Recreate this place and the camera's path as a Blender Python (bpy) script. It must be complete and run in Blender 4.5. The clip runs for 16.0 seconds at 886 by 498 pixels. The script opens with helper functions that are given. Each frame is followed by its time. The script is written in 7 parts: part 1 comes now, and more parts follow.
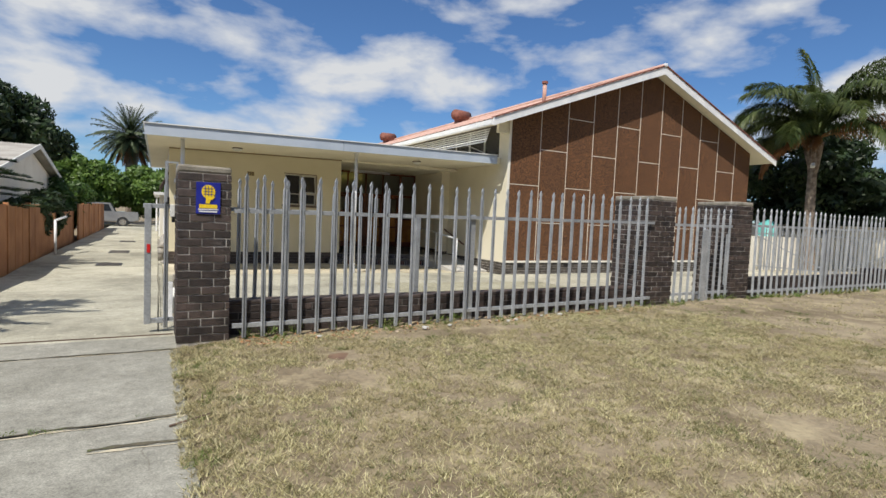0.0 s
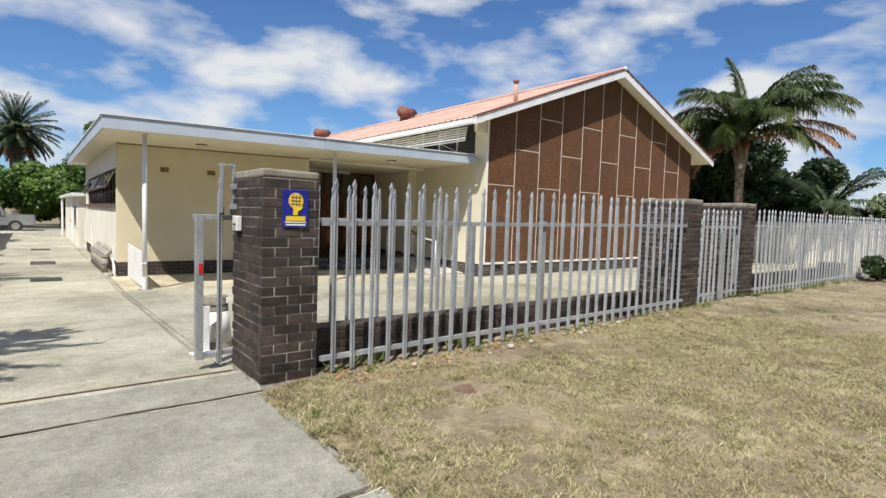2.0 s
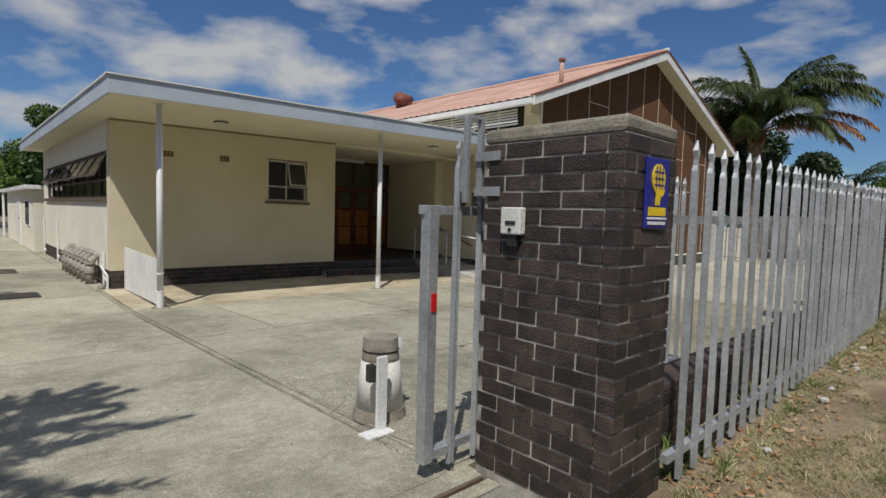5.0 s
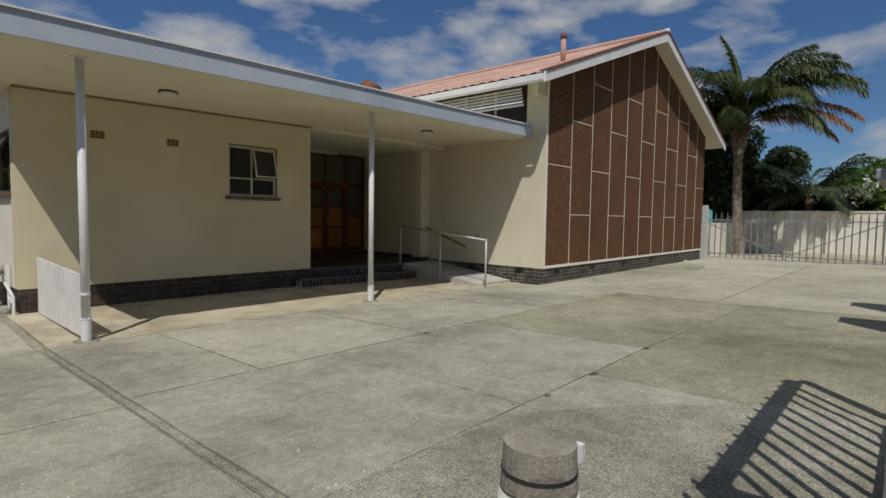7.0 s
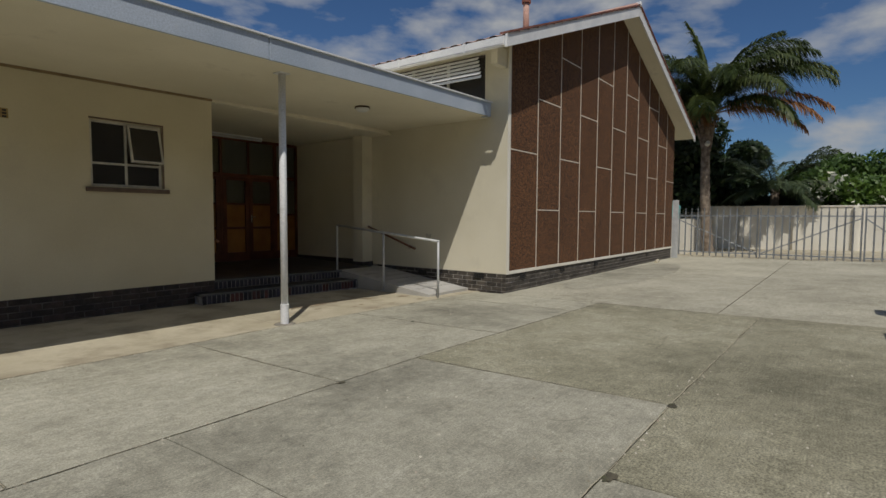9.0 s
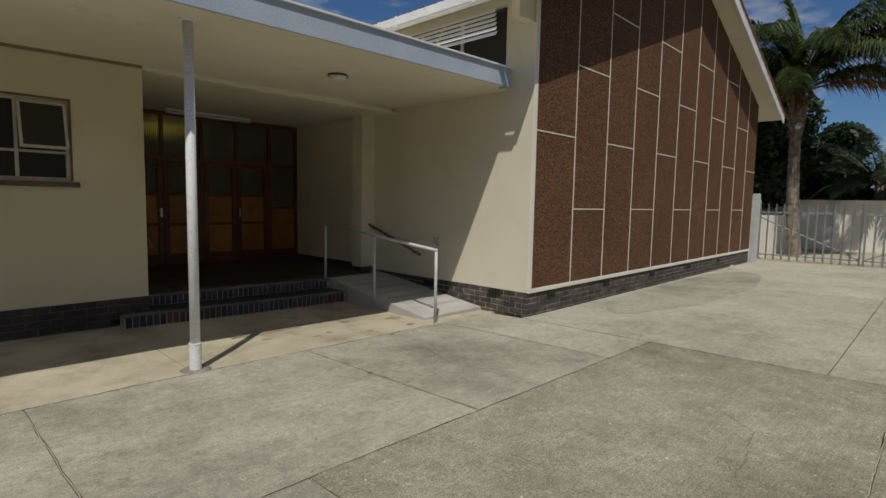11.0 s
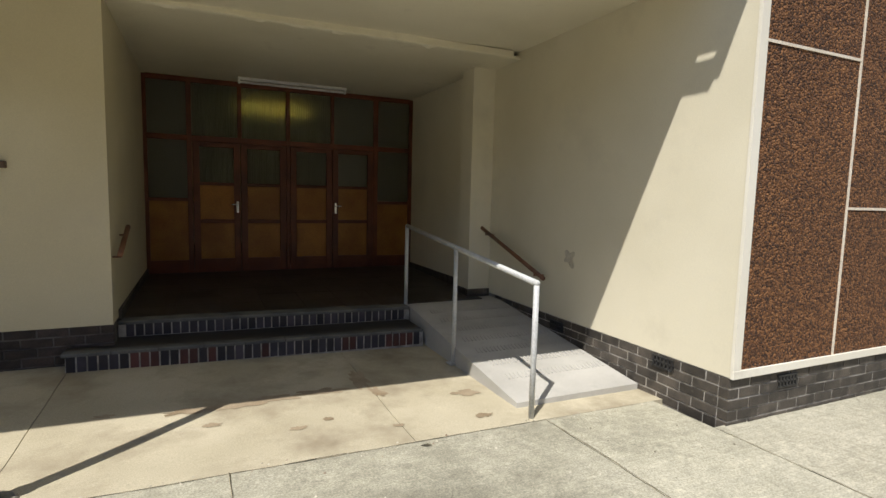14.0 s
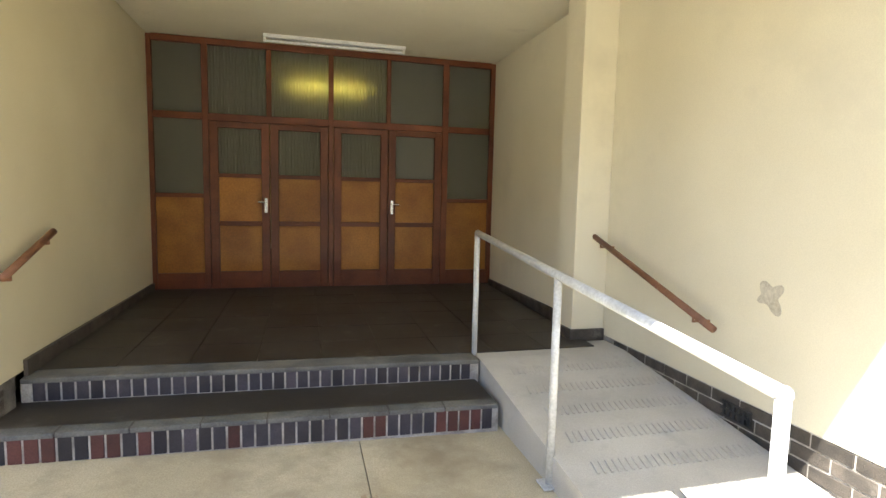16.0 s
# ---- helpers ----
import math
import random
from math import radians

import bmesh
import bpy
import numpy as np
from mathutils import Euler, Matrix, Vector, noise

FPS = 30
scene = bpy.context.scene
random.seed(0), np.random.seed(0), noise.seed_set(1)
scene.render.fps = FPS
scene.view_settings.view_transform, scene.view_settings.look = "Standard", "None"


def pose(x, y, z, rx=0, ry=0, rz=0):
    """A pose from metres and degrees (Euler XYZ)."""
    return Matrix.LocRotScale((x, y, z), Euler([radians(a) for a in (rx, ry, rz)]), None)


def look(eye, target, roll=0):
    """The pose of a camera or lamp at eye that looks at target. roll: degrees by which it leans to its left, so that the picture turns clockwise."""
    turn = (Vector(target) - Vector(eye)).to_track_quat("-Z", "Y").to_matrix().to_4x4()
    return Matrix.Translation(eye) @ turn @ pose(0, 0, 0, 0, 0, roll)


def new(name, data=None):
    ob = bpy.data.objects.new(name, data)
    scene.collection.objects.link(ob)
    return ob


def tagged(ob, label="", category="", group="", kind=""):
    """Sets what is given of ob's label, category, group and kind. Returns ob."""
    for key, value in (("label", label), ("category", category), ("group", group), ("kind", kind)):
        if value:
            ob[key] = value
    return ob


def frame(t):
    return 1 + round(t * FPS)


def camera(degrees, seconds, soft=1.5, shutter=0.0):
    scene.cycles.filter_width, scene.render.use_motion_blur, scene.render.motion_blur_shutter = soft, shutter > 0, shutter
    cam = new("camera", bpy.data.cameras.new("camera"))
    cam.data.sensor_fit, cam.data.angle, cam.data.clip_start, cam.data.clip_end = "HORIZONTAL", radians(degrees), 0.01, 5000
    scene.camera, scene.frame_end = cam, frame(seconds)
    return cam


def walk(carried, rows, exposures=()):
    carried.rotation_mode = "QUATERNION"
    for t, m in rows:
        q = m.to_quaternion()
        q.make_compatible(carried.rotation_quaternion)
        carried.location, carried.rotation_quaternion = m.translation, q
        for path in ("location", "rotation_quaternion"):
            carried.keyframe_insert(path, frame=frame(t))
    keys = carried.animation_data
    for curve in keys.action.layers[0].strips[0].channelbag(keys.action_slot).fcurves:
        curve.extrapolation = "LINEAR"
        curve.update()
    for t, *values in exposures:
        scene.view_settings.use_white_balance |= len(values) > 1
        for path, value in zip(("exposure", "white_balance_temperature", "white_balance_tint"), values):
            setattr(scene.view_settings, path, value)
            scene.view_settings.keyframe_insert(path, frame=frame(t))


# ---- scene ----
cam = camera(80.0, 16.0)
PATH = [
    (0, (-0.143, -0.538, 1.444), (0.809, 1.217, 1.322), 2.5),
    (0.5, (-0.53, -0.296, 1.454), (0.495, 1.417, 1.337), 2.1),
    (1, (-0.899, 0.083, 1.488), (0.217, 1.738, 1.37), 2.0),
    (1.5, (-1.23, 0.558, 1.496), (-0.044, 2.164, 1.379), 1.9),
    (2, (-1.503, 1.062, 1.499), (-0.275, 2.636, 1.379), 1.9),
    (2.5, (-1.747, 1.591, 1.506), (-0.487, 3.14, 1.385), 1.8),
    (3, (-1.946, 2.139, 1.482), (-0.668, 3.673, 1.359), 1.8),
    (3.5, (-2.047, 2.694, 1.455), (-0.749, 4.211, 1.33), 1.8),
    (4, (-2.124, 3.247, 1.42), (-0.804, 4.744, 1.292), 1.7),
    (4.5, (-2.142, 3.802, 1.41), (-0.798, 5.278, 1.281), 1.7),
    (7, (-1.42, 6.503, 1.288), (0.069, 7.832, 1.165), 0.9),
    (7.5, (-1.043, 6.87, 1.246), (0.492, 8.147, 1.126), 0.7),
    (8, (-0.621, 7.184, 1.212), (0.956, 8.408, 1.092), 0.6),
    (8.5, (-0.142, 7.464, 1.194), (1.446, 8.675, 1.075), 0.3),
    (11, (2.704, 8.421, 1.458), (4.144, 9.798, 1.28), 1.1),
    (11.5, (3.295, 8.682, 1.42), (4.622, 10.168, 1.242), 1.3),
    (12, (3.861, 8.901, 1.435), (5.106, 10.456, 1.252), 1.4),
    (12.5, (4.415, 9.144, 1.444), (5.584, 10.755, 1.255), 1.5),
    (13, (4.904, 9.507, 1.434), (5.995, 11.172, 1.242), 1.7),
    (13.5, (5.377, 9.92, 1.436), (6.342, 11.66, 1.24), 1.5),
    (14, (5.766, 10.388, 1.403), (6.593, 12.198, 1.203), 1.4),
    (14.5, (6.129, 10.941, 1.378), (6.867, 12.79, 1.182), 1.4),
    (15, (6.387, 11.468, 1.371), (7.047, 13.346, 1.174), 1.4),
    (15.5, (6.581, 12.008, 1.339), (7.162, 13.912, 1.141), 1.3),
    (16, (6.725, 12.498, 1.305), (7.232, 14.423, 1.108), 1.3),
]
EXPOSURES = [(0, 0.12), (1, 0.28), (3.5, 0.2), (4.5, -0.28), (7, -0.7), (8.5, -0.88), (11, -0.8), (12.5, -0.35), (13.5, 0.03), (14.5, 0.4), (15, 1.5), (15.5, 2.1), (16, 2.43)]
walk(cam, [(t, look(eye, target, roll)) for t, eye, target, roll in PATH], EXPOSURES)

# ---------- light ----------
SUN_WAY = Vector((0.512, 0.442, -1.0)).normalized()
world = bpy.data.worlds.new("sky")
scene.world = world
world.use_nodes = True


def build_sky():
    nt = world.node_tree
    N, L = nt.nodes, nt.links
    bg = N["Background"]
    sky = N.new("ShaderNodeTexSky")
    sky.sky_type, sky.sun_disc = "NISHITA", False
    sky.sun_elevation, sky.sun_rotation = radians(56), radians(229)
    sky.air_density, sky.dust_density, sky.ozone_density = 1.0, 0.3, 3.0
    tc = N.new("ShaderNodeTexCoord")
    big = N.new("ShaderNodeTexNoise")
    big.inputs["Scale"].default_value, big.inputs["Detail"].default_value = 4.6, 8.0
    big.inputs["Roughness"].default_value, big.inputs["Distortion"].default_value = 0.52, 0.15
    mp = N.new("ShaderNodeMapping")
    mp.inputs["Location"].default_value, mp.inputs["Scale"].default_value = (1.1, 3.2, 0.4), (1.0, 1.0, 2.3)
    L.new(tc.outputs["Generated"], mp.inputs["Vector"]); L.new(mp.outputs[0], big.inputs["Vector"])
    ramp = N.new("ShaderNodeValToRGB")
    ramp.color_ramp.elements[0].position, ramp.color_ramp.elements[1].position = 0.46, 0.625
    L.new(big.outputs["Fac"], ramp.inputs[0])
    tint = N.new("ShaderNodeMix"); tint.data_type = "RGBA"; tint.blend_type = "MULTIPLY"
    tint.inputs[0].default_value = 1.0
    tint.inputs[7].default_value = (0.95, 1.32, 1.74, 1)
    L.new(sky.outputs[0], tint.inputs[6])
    mix = N.new("ShaderNodeMix"); mix.data_type = "RGBA"
    L.new(ramp.outputs[0], mix.inputs[0]); L.new(tint.outputs[2], mix.inputs[6])
    mix.inputs[7].default_value = (11.3, 11.6, 12.0, 1)
    L.new(mix.outputs[2], bg.inputs[0])
    bg.inputs[1].default_value = 0.056


build_sky()
sun = new("sun", bpy.data.lights.new("sun", "SUN"))
sun.data.energy, sun.data.angle, sun.data.color = 5.0, radians(0.5), (1.0, 0.95, 0.87)
sun.matrix_world = look((0, 0, 20), Vector((0, 0, 20)) + SUN_WAY)

# ---------- materials ----------


def mat(name, a, b, scale=3.0, fine=60.0, rough=0.8, bump=0.2, metal=0.0, vary=0.0, spots=None, coat=0.0, depth=0.01, contrast=(0.35, 0.65), grain=(0.82, 1.14)):
    """Two colours mixed by large stains, a fine grain on top, and a fine relief. vary: spread of brightness from piece to piece."""
    m = bpy.data.materials.new(name)
    m.use_nodes = True
    nt = m.node_tree
    N, L = nt.nodes, nt.links
    p = N["Principled BSDF"]
    pos = N.new("ShaderNodeNewGeometry").outputs["Position"]
    n1 = N.new("ShaderNodeTexNoise"); n1.inputs["Scale"].default_value = scale; n1.inputs["Detail"].default_value = 6
    n2 = N.new("ShaderNodeTexNoise"); n2.inputs["Scale"].default_value = fine; n2.inputs["Detail"].default_value = 4
    L.new(pos, n1.inputs["Vector"]); L.new(pos, n2.inputs["Vector"])
    r1 = N.new("ShaderNodeValToRGB")
    r1.color_ramp.elements[0].position, r1.color_ramp.elements[1].position = contrast
    r1.color_ramp.elements[0].color, r1.color_ramp.elements[1].color = (*a, 1), (*b, 1)
    L.new(n1.outputs["Fac"], r1.inputs[0])
    g = N.new("ShaderNodeMapRange")
    g.inputs[1].default_value, g.inputs[2].default_value = 0.3, 0.7
    g.inputs[3].default_value, g.inputs[4].default_value = grain
    L.new(n2.outputs["Fac"], g.inputs[0])
    mul = N.new("ShaderNodeMix"); mul.data_type, mul.blend_type = "RGBA", "MULTIPLY"
    mul.inputs[0].default_value = 1.0
    L.new(r1.outputs[0], mul.inputs[6]); L.new(g.outputs[0], mul.inputs[7])
    out = mul.outputs[2]
    if vary:
        inf = N.new("ShaderNodeObjectInfo")
        v = N.new("ShaderNodeMapRange")
        v.inputs[3].default_value, v.inputs[4].default_value = 1 - vary, 1 + vary
        L.new(inf.outputs["Random"], v.inputs[0])
        mv = N.new("ShaderNodeMix"); mv.data_type, mv.blend_type = "RGBA", "MULTIPLY"; mv.inputs[0].default_value = 1.0
        L.new(out, mv.inputs[6]); L.new(v.outputs[0], mv.inputs[7])
        out = mv.outputs[2]
    if spots:
        sc, colour, lo, hi = spots
        n3 = N.new("ShaderNodeTexNoise"); n3.inputs["Scale"].default_value = sc; n3.inputs["Detail"].default_value = 9; n3.inputs["Roughness"].default_value = 0.65
        L.new(pos, n3.inputs["Vector"])
        r3 = N.new("ShaderNodeMapRange"); r3.inputs[1].default_value, r3.inputs[2].default_value = lo, hi
        L.new(n3.outputs["Fac"], r3.inputs[0])
        ms = N.new("ShaderNodeMix"); ms.data_type = "RGBA"; ms.inputs[7].default_value = (*colour, 1)
        L.new(r3.outputs[0], ms.inputs[0]); L.new(out, ms.inputs[6])
        out = ms.outputs[2]
    L.new(out, p.inputs["Base Color"])
    p.inputs["Roughness"].default_value, p.inputs["Metallic"].default_value = rough, metal
    p.inputs["Coat Weight"].default_value = coat
    if bump:
        bn = N.new("ShaderNodeBump")
        bn.inputs["Strength"].default_value, bn.inputs["Distance"].default_value = bump, depth
        L.new(n2.outputs["Fac"], bn.inputs["Height"]); L.new(bn.outputs[0], p.inputs["Normal"])
    return m


def concrete(name, low, mid, high, grit=0.35, broom=0.1):
    """Weathered cast concrete: cloudy wear at three scales, fine sand grain, dark pits, pale chips, faint broom lines and hair cracks."""
    m = bpy.data.materials.new(name)
    m.use_nodes = True
    N, L = m.node_tree.nodes, m.node_tree.links
    p = N["Principled BSDF"]
    pos = N.new("ShaderNodeNewGeometry").outputs["Position"]

    def noise_of(scale, detail, rough, stretch=None):
        n = N.new("ShaderNodeTexNoise")
        n.inputs["Scale"].default_value, n.inputs["Detail"].default_value, n.inputs["Roughness"].default_value = scale, detail, rough
        src = pos
        if stretch:
            mp = N.new("ShaderNodeMapping")
            mp.inputs["Scale"].default_value, mp.inputs["Rotation"].default_value = stretch, (0, 0, 0.35)
            L.new(pos, mp.inputs["Vector"]); src = mp.outputs[0]
        L.new(src, n.inputs["Vector"])
        return n.outputs["Fac"]

    def calc(op, a, b):
        k = N.new("ShaderNodeMath"); k.operation = op
        for i, v in enumerate((a, b)):
            if isinstance(v, (int, float)):
                k.inputs[i].default_value = v
            else:
                L.new(v, k.inputs[i])
        return k.outputs[0]

    def span(v, a, b, c, d):
        r = N.new("ShaderNodeMapRange")
        for i, q in enumerate((a, b, c, d)):
            r.inputs[i + 1].default_value = q
        L.new(v, r.inputs[0])
        return r.outputs[0]

    def blend(kind, fac, a, b):
        x = N.new("ShaderNodeMix"); x.data_type, x.blend_type = "RGBA", kind
        for i, v in ((0, fac), (6, a), (7, b)):
            if isinstance(v, (int, float)):
                x.inputs[i].default_value = v
            elif isinstance(v, tuple):
                x.inputs[i].default_value = (*v, 1)
            else:
                L.new(v, x.inputs[i])
        return x.outputs[2]
    wear = calc("ADD", calc("MULTIPLY", noise_of(0.45, 5, 0.55), 0.55), calc("MULTIPLY", noise_of(2.7, 9, 0.68), 0.45))
    ramp = N.new("ShaderNodeValToRGB")
    e = ramp.color_ramp.elements
    e[0].position, e[1].position = 0.37, 0.66
    e[0].color, e[1].color = (*low, 1), (*high, 1)
    k = e.new(0.51); k.color = (*mid, 1)
    L.new(wear, ramp.inputs[0])
    inf = N.new("ShaderNodeObjectInfo")
    col = blend("MULTIPLY", 1.0, ramp.outputs[0], span(inf.outputs["Random"], 0, 1, 0.9, 1.1))
    sand = noise_of(85, 3, 0.7)
    col = blend("MULTIPLY", 1.0, col, span(sand, 0.3, 0.7, 1 - grit, 1 + grit))
    col = blend("MULTIPLY", 1.0, col, span(noise_of(14, 6, 0.75), 0.32, 0.68, 0.8, 1.2))
    if broom:
        col = blend("MULTIPLY", 1.0, col, span(noise_of(1.0, 3, 0.6, (2.2, 75, 1)), 0.3, 0.7, 1 - broom, 1 + broom))
    pits = N.new("ShaderNodeTexVoronoi"); pits.inputs["Scale"].default_value = 16
    L.new(pos, pits.inputs["Vector"])
    col = blend("MIX", calc("MULTIPLY", span(pits.outputs["Distance"], 0.05, 0.11, 1, 0), span(noise_of(1.9, 4, 0.6), 0.5, 0.62, 0, 0.75)), col, (0.07, 0.06, 0.04))
    chip = N.new("ShaderNodeTexVoronoi"); chip.inputs["Scale"].default_value = 7
    L.new(pos, chip.inputs["Vector"])
    col = blend("MIX", calc("MULTIPLY", span(chip.outputs["Distance"], 0.04, 0.09, 1, 0), span(noise_of(1.1, 4, 0.6), 0.52, 0.62, 0, 0.8)), col, (0.56, 0.53, 0.43))
    # hair cracks, only here and there
    bend = N.new("ShaderNodeMix"); bend.data_type = "VECTOR"; bend.inputs[0].default_value = 0.16
    wob = N.new("ShaderNodeTexNoise"); wob.inputs["Scale"].default_value, wob.inputs["Detail"].default_value = 2.2, 5
    L.new(pos, wob.inputs["Vector"]); L.new(pos, bend.inputs[4]); L.new(wob.outputs["Color"], bend.inputs[5])
    cr = N.new("ShaderNodeTexVoronoi"); cr.feature = "DISTANCE_TO_EDGE"; cr.inputs["Scale"].default_value = 0.75
    L.new(bend.outputs[1], cr.inputs["Vector"])
    col = blend("MIX", calc("MULTIPLY", span(cr.outputs["Distance"], 0.0015, 0.004, 1, 0), span(noise_of(0.6, 3, 0.5), 0.55, 0.62, 0, 0.55)), col, (0.09, 0.08, 0.055))
    L.new(col, p.inputs["Base Color"])
    p.inputs["Roughness"].default_value = 0.93
    bn = N.new("ShaderNodeBump"); bn.inputs["Strength"].default_value, bn.inputs["Distance"].default_value = 0.5, 0.006
    L.new(sand, bn.inputs["Height"]); L.new(bn.outputs[0], p.inputs["Normal"])
    return m


def mat_pebbles():
    """Brown pebble-dash: small stones of many browns with deep relief."""
    m = bpy.data.materials.new("brown pebble dash")
    m.use_nodes = True
    N, L = m.node_tree.nodes, m.node_tree.links
    p = N["Principled BSDF"]
    pos = N.new("ShaderNodeNewGeometry").outputs["Position"]
    vo = N.new("ShaderNodeTexVoronoi"); vo.inputs["Scale"].default_value = 62
    L.new(pos, vo.inputs["Vector"])
    sp = N.new("ShaderNodeSeparateColor"); L.new(vo.outputs["Color"], sp.inputs[0])
    r = N.new("ShaderNodeValToRGB")
    e = r.color_ramp.elements
    e[0].color, e[1].color = (0.030, 0.012, 0.005, 1), (0.275, 0.125, 0.046, 1)
    mid = e.new(0.55); mid.color = (0.132, 0.054, 0.019, 1)
    L.new(sp.outputs[0], r.inputs[0])
    n = N.new("ShaderNodeTexNoise"); n.inputs["Scale"].default_value = 0.9; n.inputs["Detail"].default_value = 5; L.new(pos, n.inputs["Vector"])
    mr = N.new("ShaderNodeMapRange"); mr.inputs[3].default_value, mr.inputs[4].default_value = 0.72, 1.25; L.new(n.outputs["Fac"], mr.inputs[0])
    mx = N.new("ShaderNodeMix"); mx.data_type, mx.blend_type = "RGBA", "MULTIPLY"; mx.inputs[0].default_value = 1
    L.new(r.outputs[0], mx.inputs[6]); L.new(mr.outputs[0], mx.inputs[7]); L.new(mx.outputs[2], p.inputs["Base Color"])
    bn = N.new("ShaderNodeBump"); bn.inputs["Strength"].default_value, bn.inputs["Distance"].default_value, bn.invert = 1.0, 0.02, True
    L.new(vo.outputs["Distance"], bn.inputs["Height"]); L.new(bn.outputs[0], p.inputs["Normal"])
    p.inputs["Roughness"].default_value = 0.85
    return m


def mat_island(name, colours, rough=0.7, sub=0.0):
    """Leaves or blades: each island its own colour out of a ramp."""
    m = bpy.data.materials.new(name)
    m.use_nodes = True
    N, L = m.node_tree.nodes, m.node_tree.links
    p = N["Principled BSDF"]
    geo = N.new("ShaderNodeNewGeometry")
    r = N.new("ShaderNodeValToRGB")
    e = r.color_ramp.elements
    e[0].color, e[1].color = (*colours[0], 1), (*colours[-1], 1)
    for i, c in enumerate(colours[1:-1]):
        k = e.new((i + 1) / (len(colours) - 1)); k.color = (*c, 1)
    big = N.new("ShaderNodeTexNoise"); big.inputs["Scale"].default_value = 0.9; big.inputs["Detail"].default_value = 4
    L.new(geo.outputs["Position"], big.inputs["Vector"])
    mm = N.new("ShaderNodeMath"); mm.operation = "MULTIPLY_ADD"; mm.inputs[1].default_value = 0.5
    sc = N.new("ShaderNodeMath"); sc.operation = "MULTIPLY_ADD"; sc.inputs[1].default_value, sc.inputs[2].default_value = 1.6, -0.55
    L.new(big.outputs["Fac"], sc.inputs[0])
    L.new(geo.outputs["Random Per Island"], mm.inputs[0]); L.new(sc.outputs[0], mm.inputs[2])
    L.new(mm.outputs[0], r.inputs[0]); L.new(r.outputs[0], p.inputs["Base Color"])
    p.inputs["Roughness"].default_value = rough
    if sub:
        tr = N.new("ShaderNodeBsdfTranslucent"); L.new(r.outputs[0], tr.inputs[0])
        mx = N.new("ShaderNodeMixShader"); mx.inputs[0].default_value = sub
        L.new(p.outputs[0], mx.inputs[1]); L.new(tr.outputs[0], mx.inputs[2]); L.new(mx.outputs[0], N["Material Output"].inputs[0])
    return m


def mat_glass(name, tint, rough=0.03, reed=0.0, clear=1.0):
    m = bpy.data.materials.new(name)
    m.use_nodes = True
    N, L = m.node_tree.nodes, m.node_tree.links
    p = N["Principled BSDF"]
    p.inputs["Base Color"].default_value = (*tint, 1)
    p.inputs["Transmission Weight"].default_value, p.inputs["Roughness"].default_value, p.inputs["IOR"].default_value = clear, rough, 1.45
    if reed:
        pos = N.new("ShaderNodeNewGeometry").outputs["Position"]
        w = N.new("ShaderNodeTexWave"); w.bands_direction = "X"; w.inputs["Scale"].default_value = reed
        L.new(pos, w.inputs["Vector"])
        bn = N.new("ShaderNodeBump"); bn.inputs["Strength"].default_value, bn.inputs["Distance"].default_value = 0.9, 0.01
        L.new(w.outputs["Fac"], bn.inputs["Height"]); L.new(bn.outputs[0], p.inputs["Normal"])
    return m


def mat_glow(name, colour, strength):
    m = bpy.data.materials.new(name)
    m.use_nodes = True
    p = m.node_tree.nodes["Principled BSDF"]
    p.inputs["Base Color"].default_value = (*colour, 1)
    p.inputs["Emission Color"].default_value, p.inputs["Emission Strength"].default_value = (*colour, 1), strength
    return m


M_PLASTER = mat("cream plaster", (0.59, 0.53, 0.365), (0.67, 0.61, 0.44), 0.7, 140, 0.85, 0.06, depth=0.002, grain=(0.95, 1.04), spots=(1.3, (0.58, 0.52, 0.38), 0.56, 0.8))
M_PLASTER_M = mat("light cream plaster", (0.67, 0.62, 0.475), (0.74, 0.69, 0.545), 0.7, 140, 0.85, 0.06, depth=0.002, grain=(0.95, 1.04), spots=(1.3, (0.62, 0.575, 0.455), 0.56, 0.8))
M_PLASTER_W = mat("pale plaster", (0.74, 0.70, 0.60), (0.82, 0.79, 0.70), 0.8, 140, 0.85, 0.06, depth=0.002, grain=(0.95, 1.04), spots=(2.0, (0.6, 0.56, 0.47), 0.58, 0.8))
M_CEIL = mat("cream ceiling paint", (0.71, 0.66, 0.51), (0.79, 0.74, 0.59), 0.8, 90, 0.8, 0.05, depth=0.002, grain=(0.95, 1.04), spots=(1.6, (0.55, 0.50, 0.38), 0.6, 0.8))
M_WHITE = mat("white paint", (0.70, 0.71, 0.72), (0.82, 0.82, 0.81), 2.0, 70, 0.5, 0.06, depth=0.003, spots=(5, (0.5, 0.49, 0.46), 0.62, 0.8))
M_FASCIA = mat("pale blue grey fascia metal", (0.38, 0.44, 0.52), (0.48, 0.535, 0.61), 1.2, 60, 0.45, 0.05, depth=0.003, spots=(3, (0.44, 0.45, 0.46), 0.6, 0.8))
M_PEBBLE = mat_pebbles()
M_STRIP = mat("off-white joint plaster", (0.66, 0.58, 0.47), (0.76, 0.69, 0.58), 4, 60, 0.85, 0.2, depth=0.004)
M_BRICK = mat("dark brown face brick", (0.028, 0.020, 0.017), (0.064, 0.045, 0.038), 9, 110, 0.55, 0.9, vary=0.5, depth=0.009, spots=(8, (0.12, 0.10, 0.09), 0.62, 0.78), grain=(0.6, 1.4))
M_BRICK_G = mat("grey black plinth brick", (0.046, 0.040, 0.034), (0.092, 0.078, 0.064), 8, 120, 0.7, 0.6, vary=0.35, depth=0.006, spots=(6, (0.2, 0.18, 0.15), 0.6, 0.78))
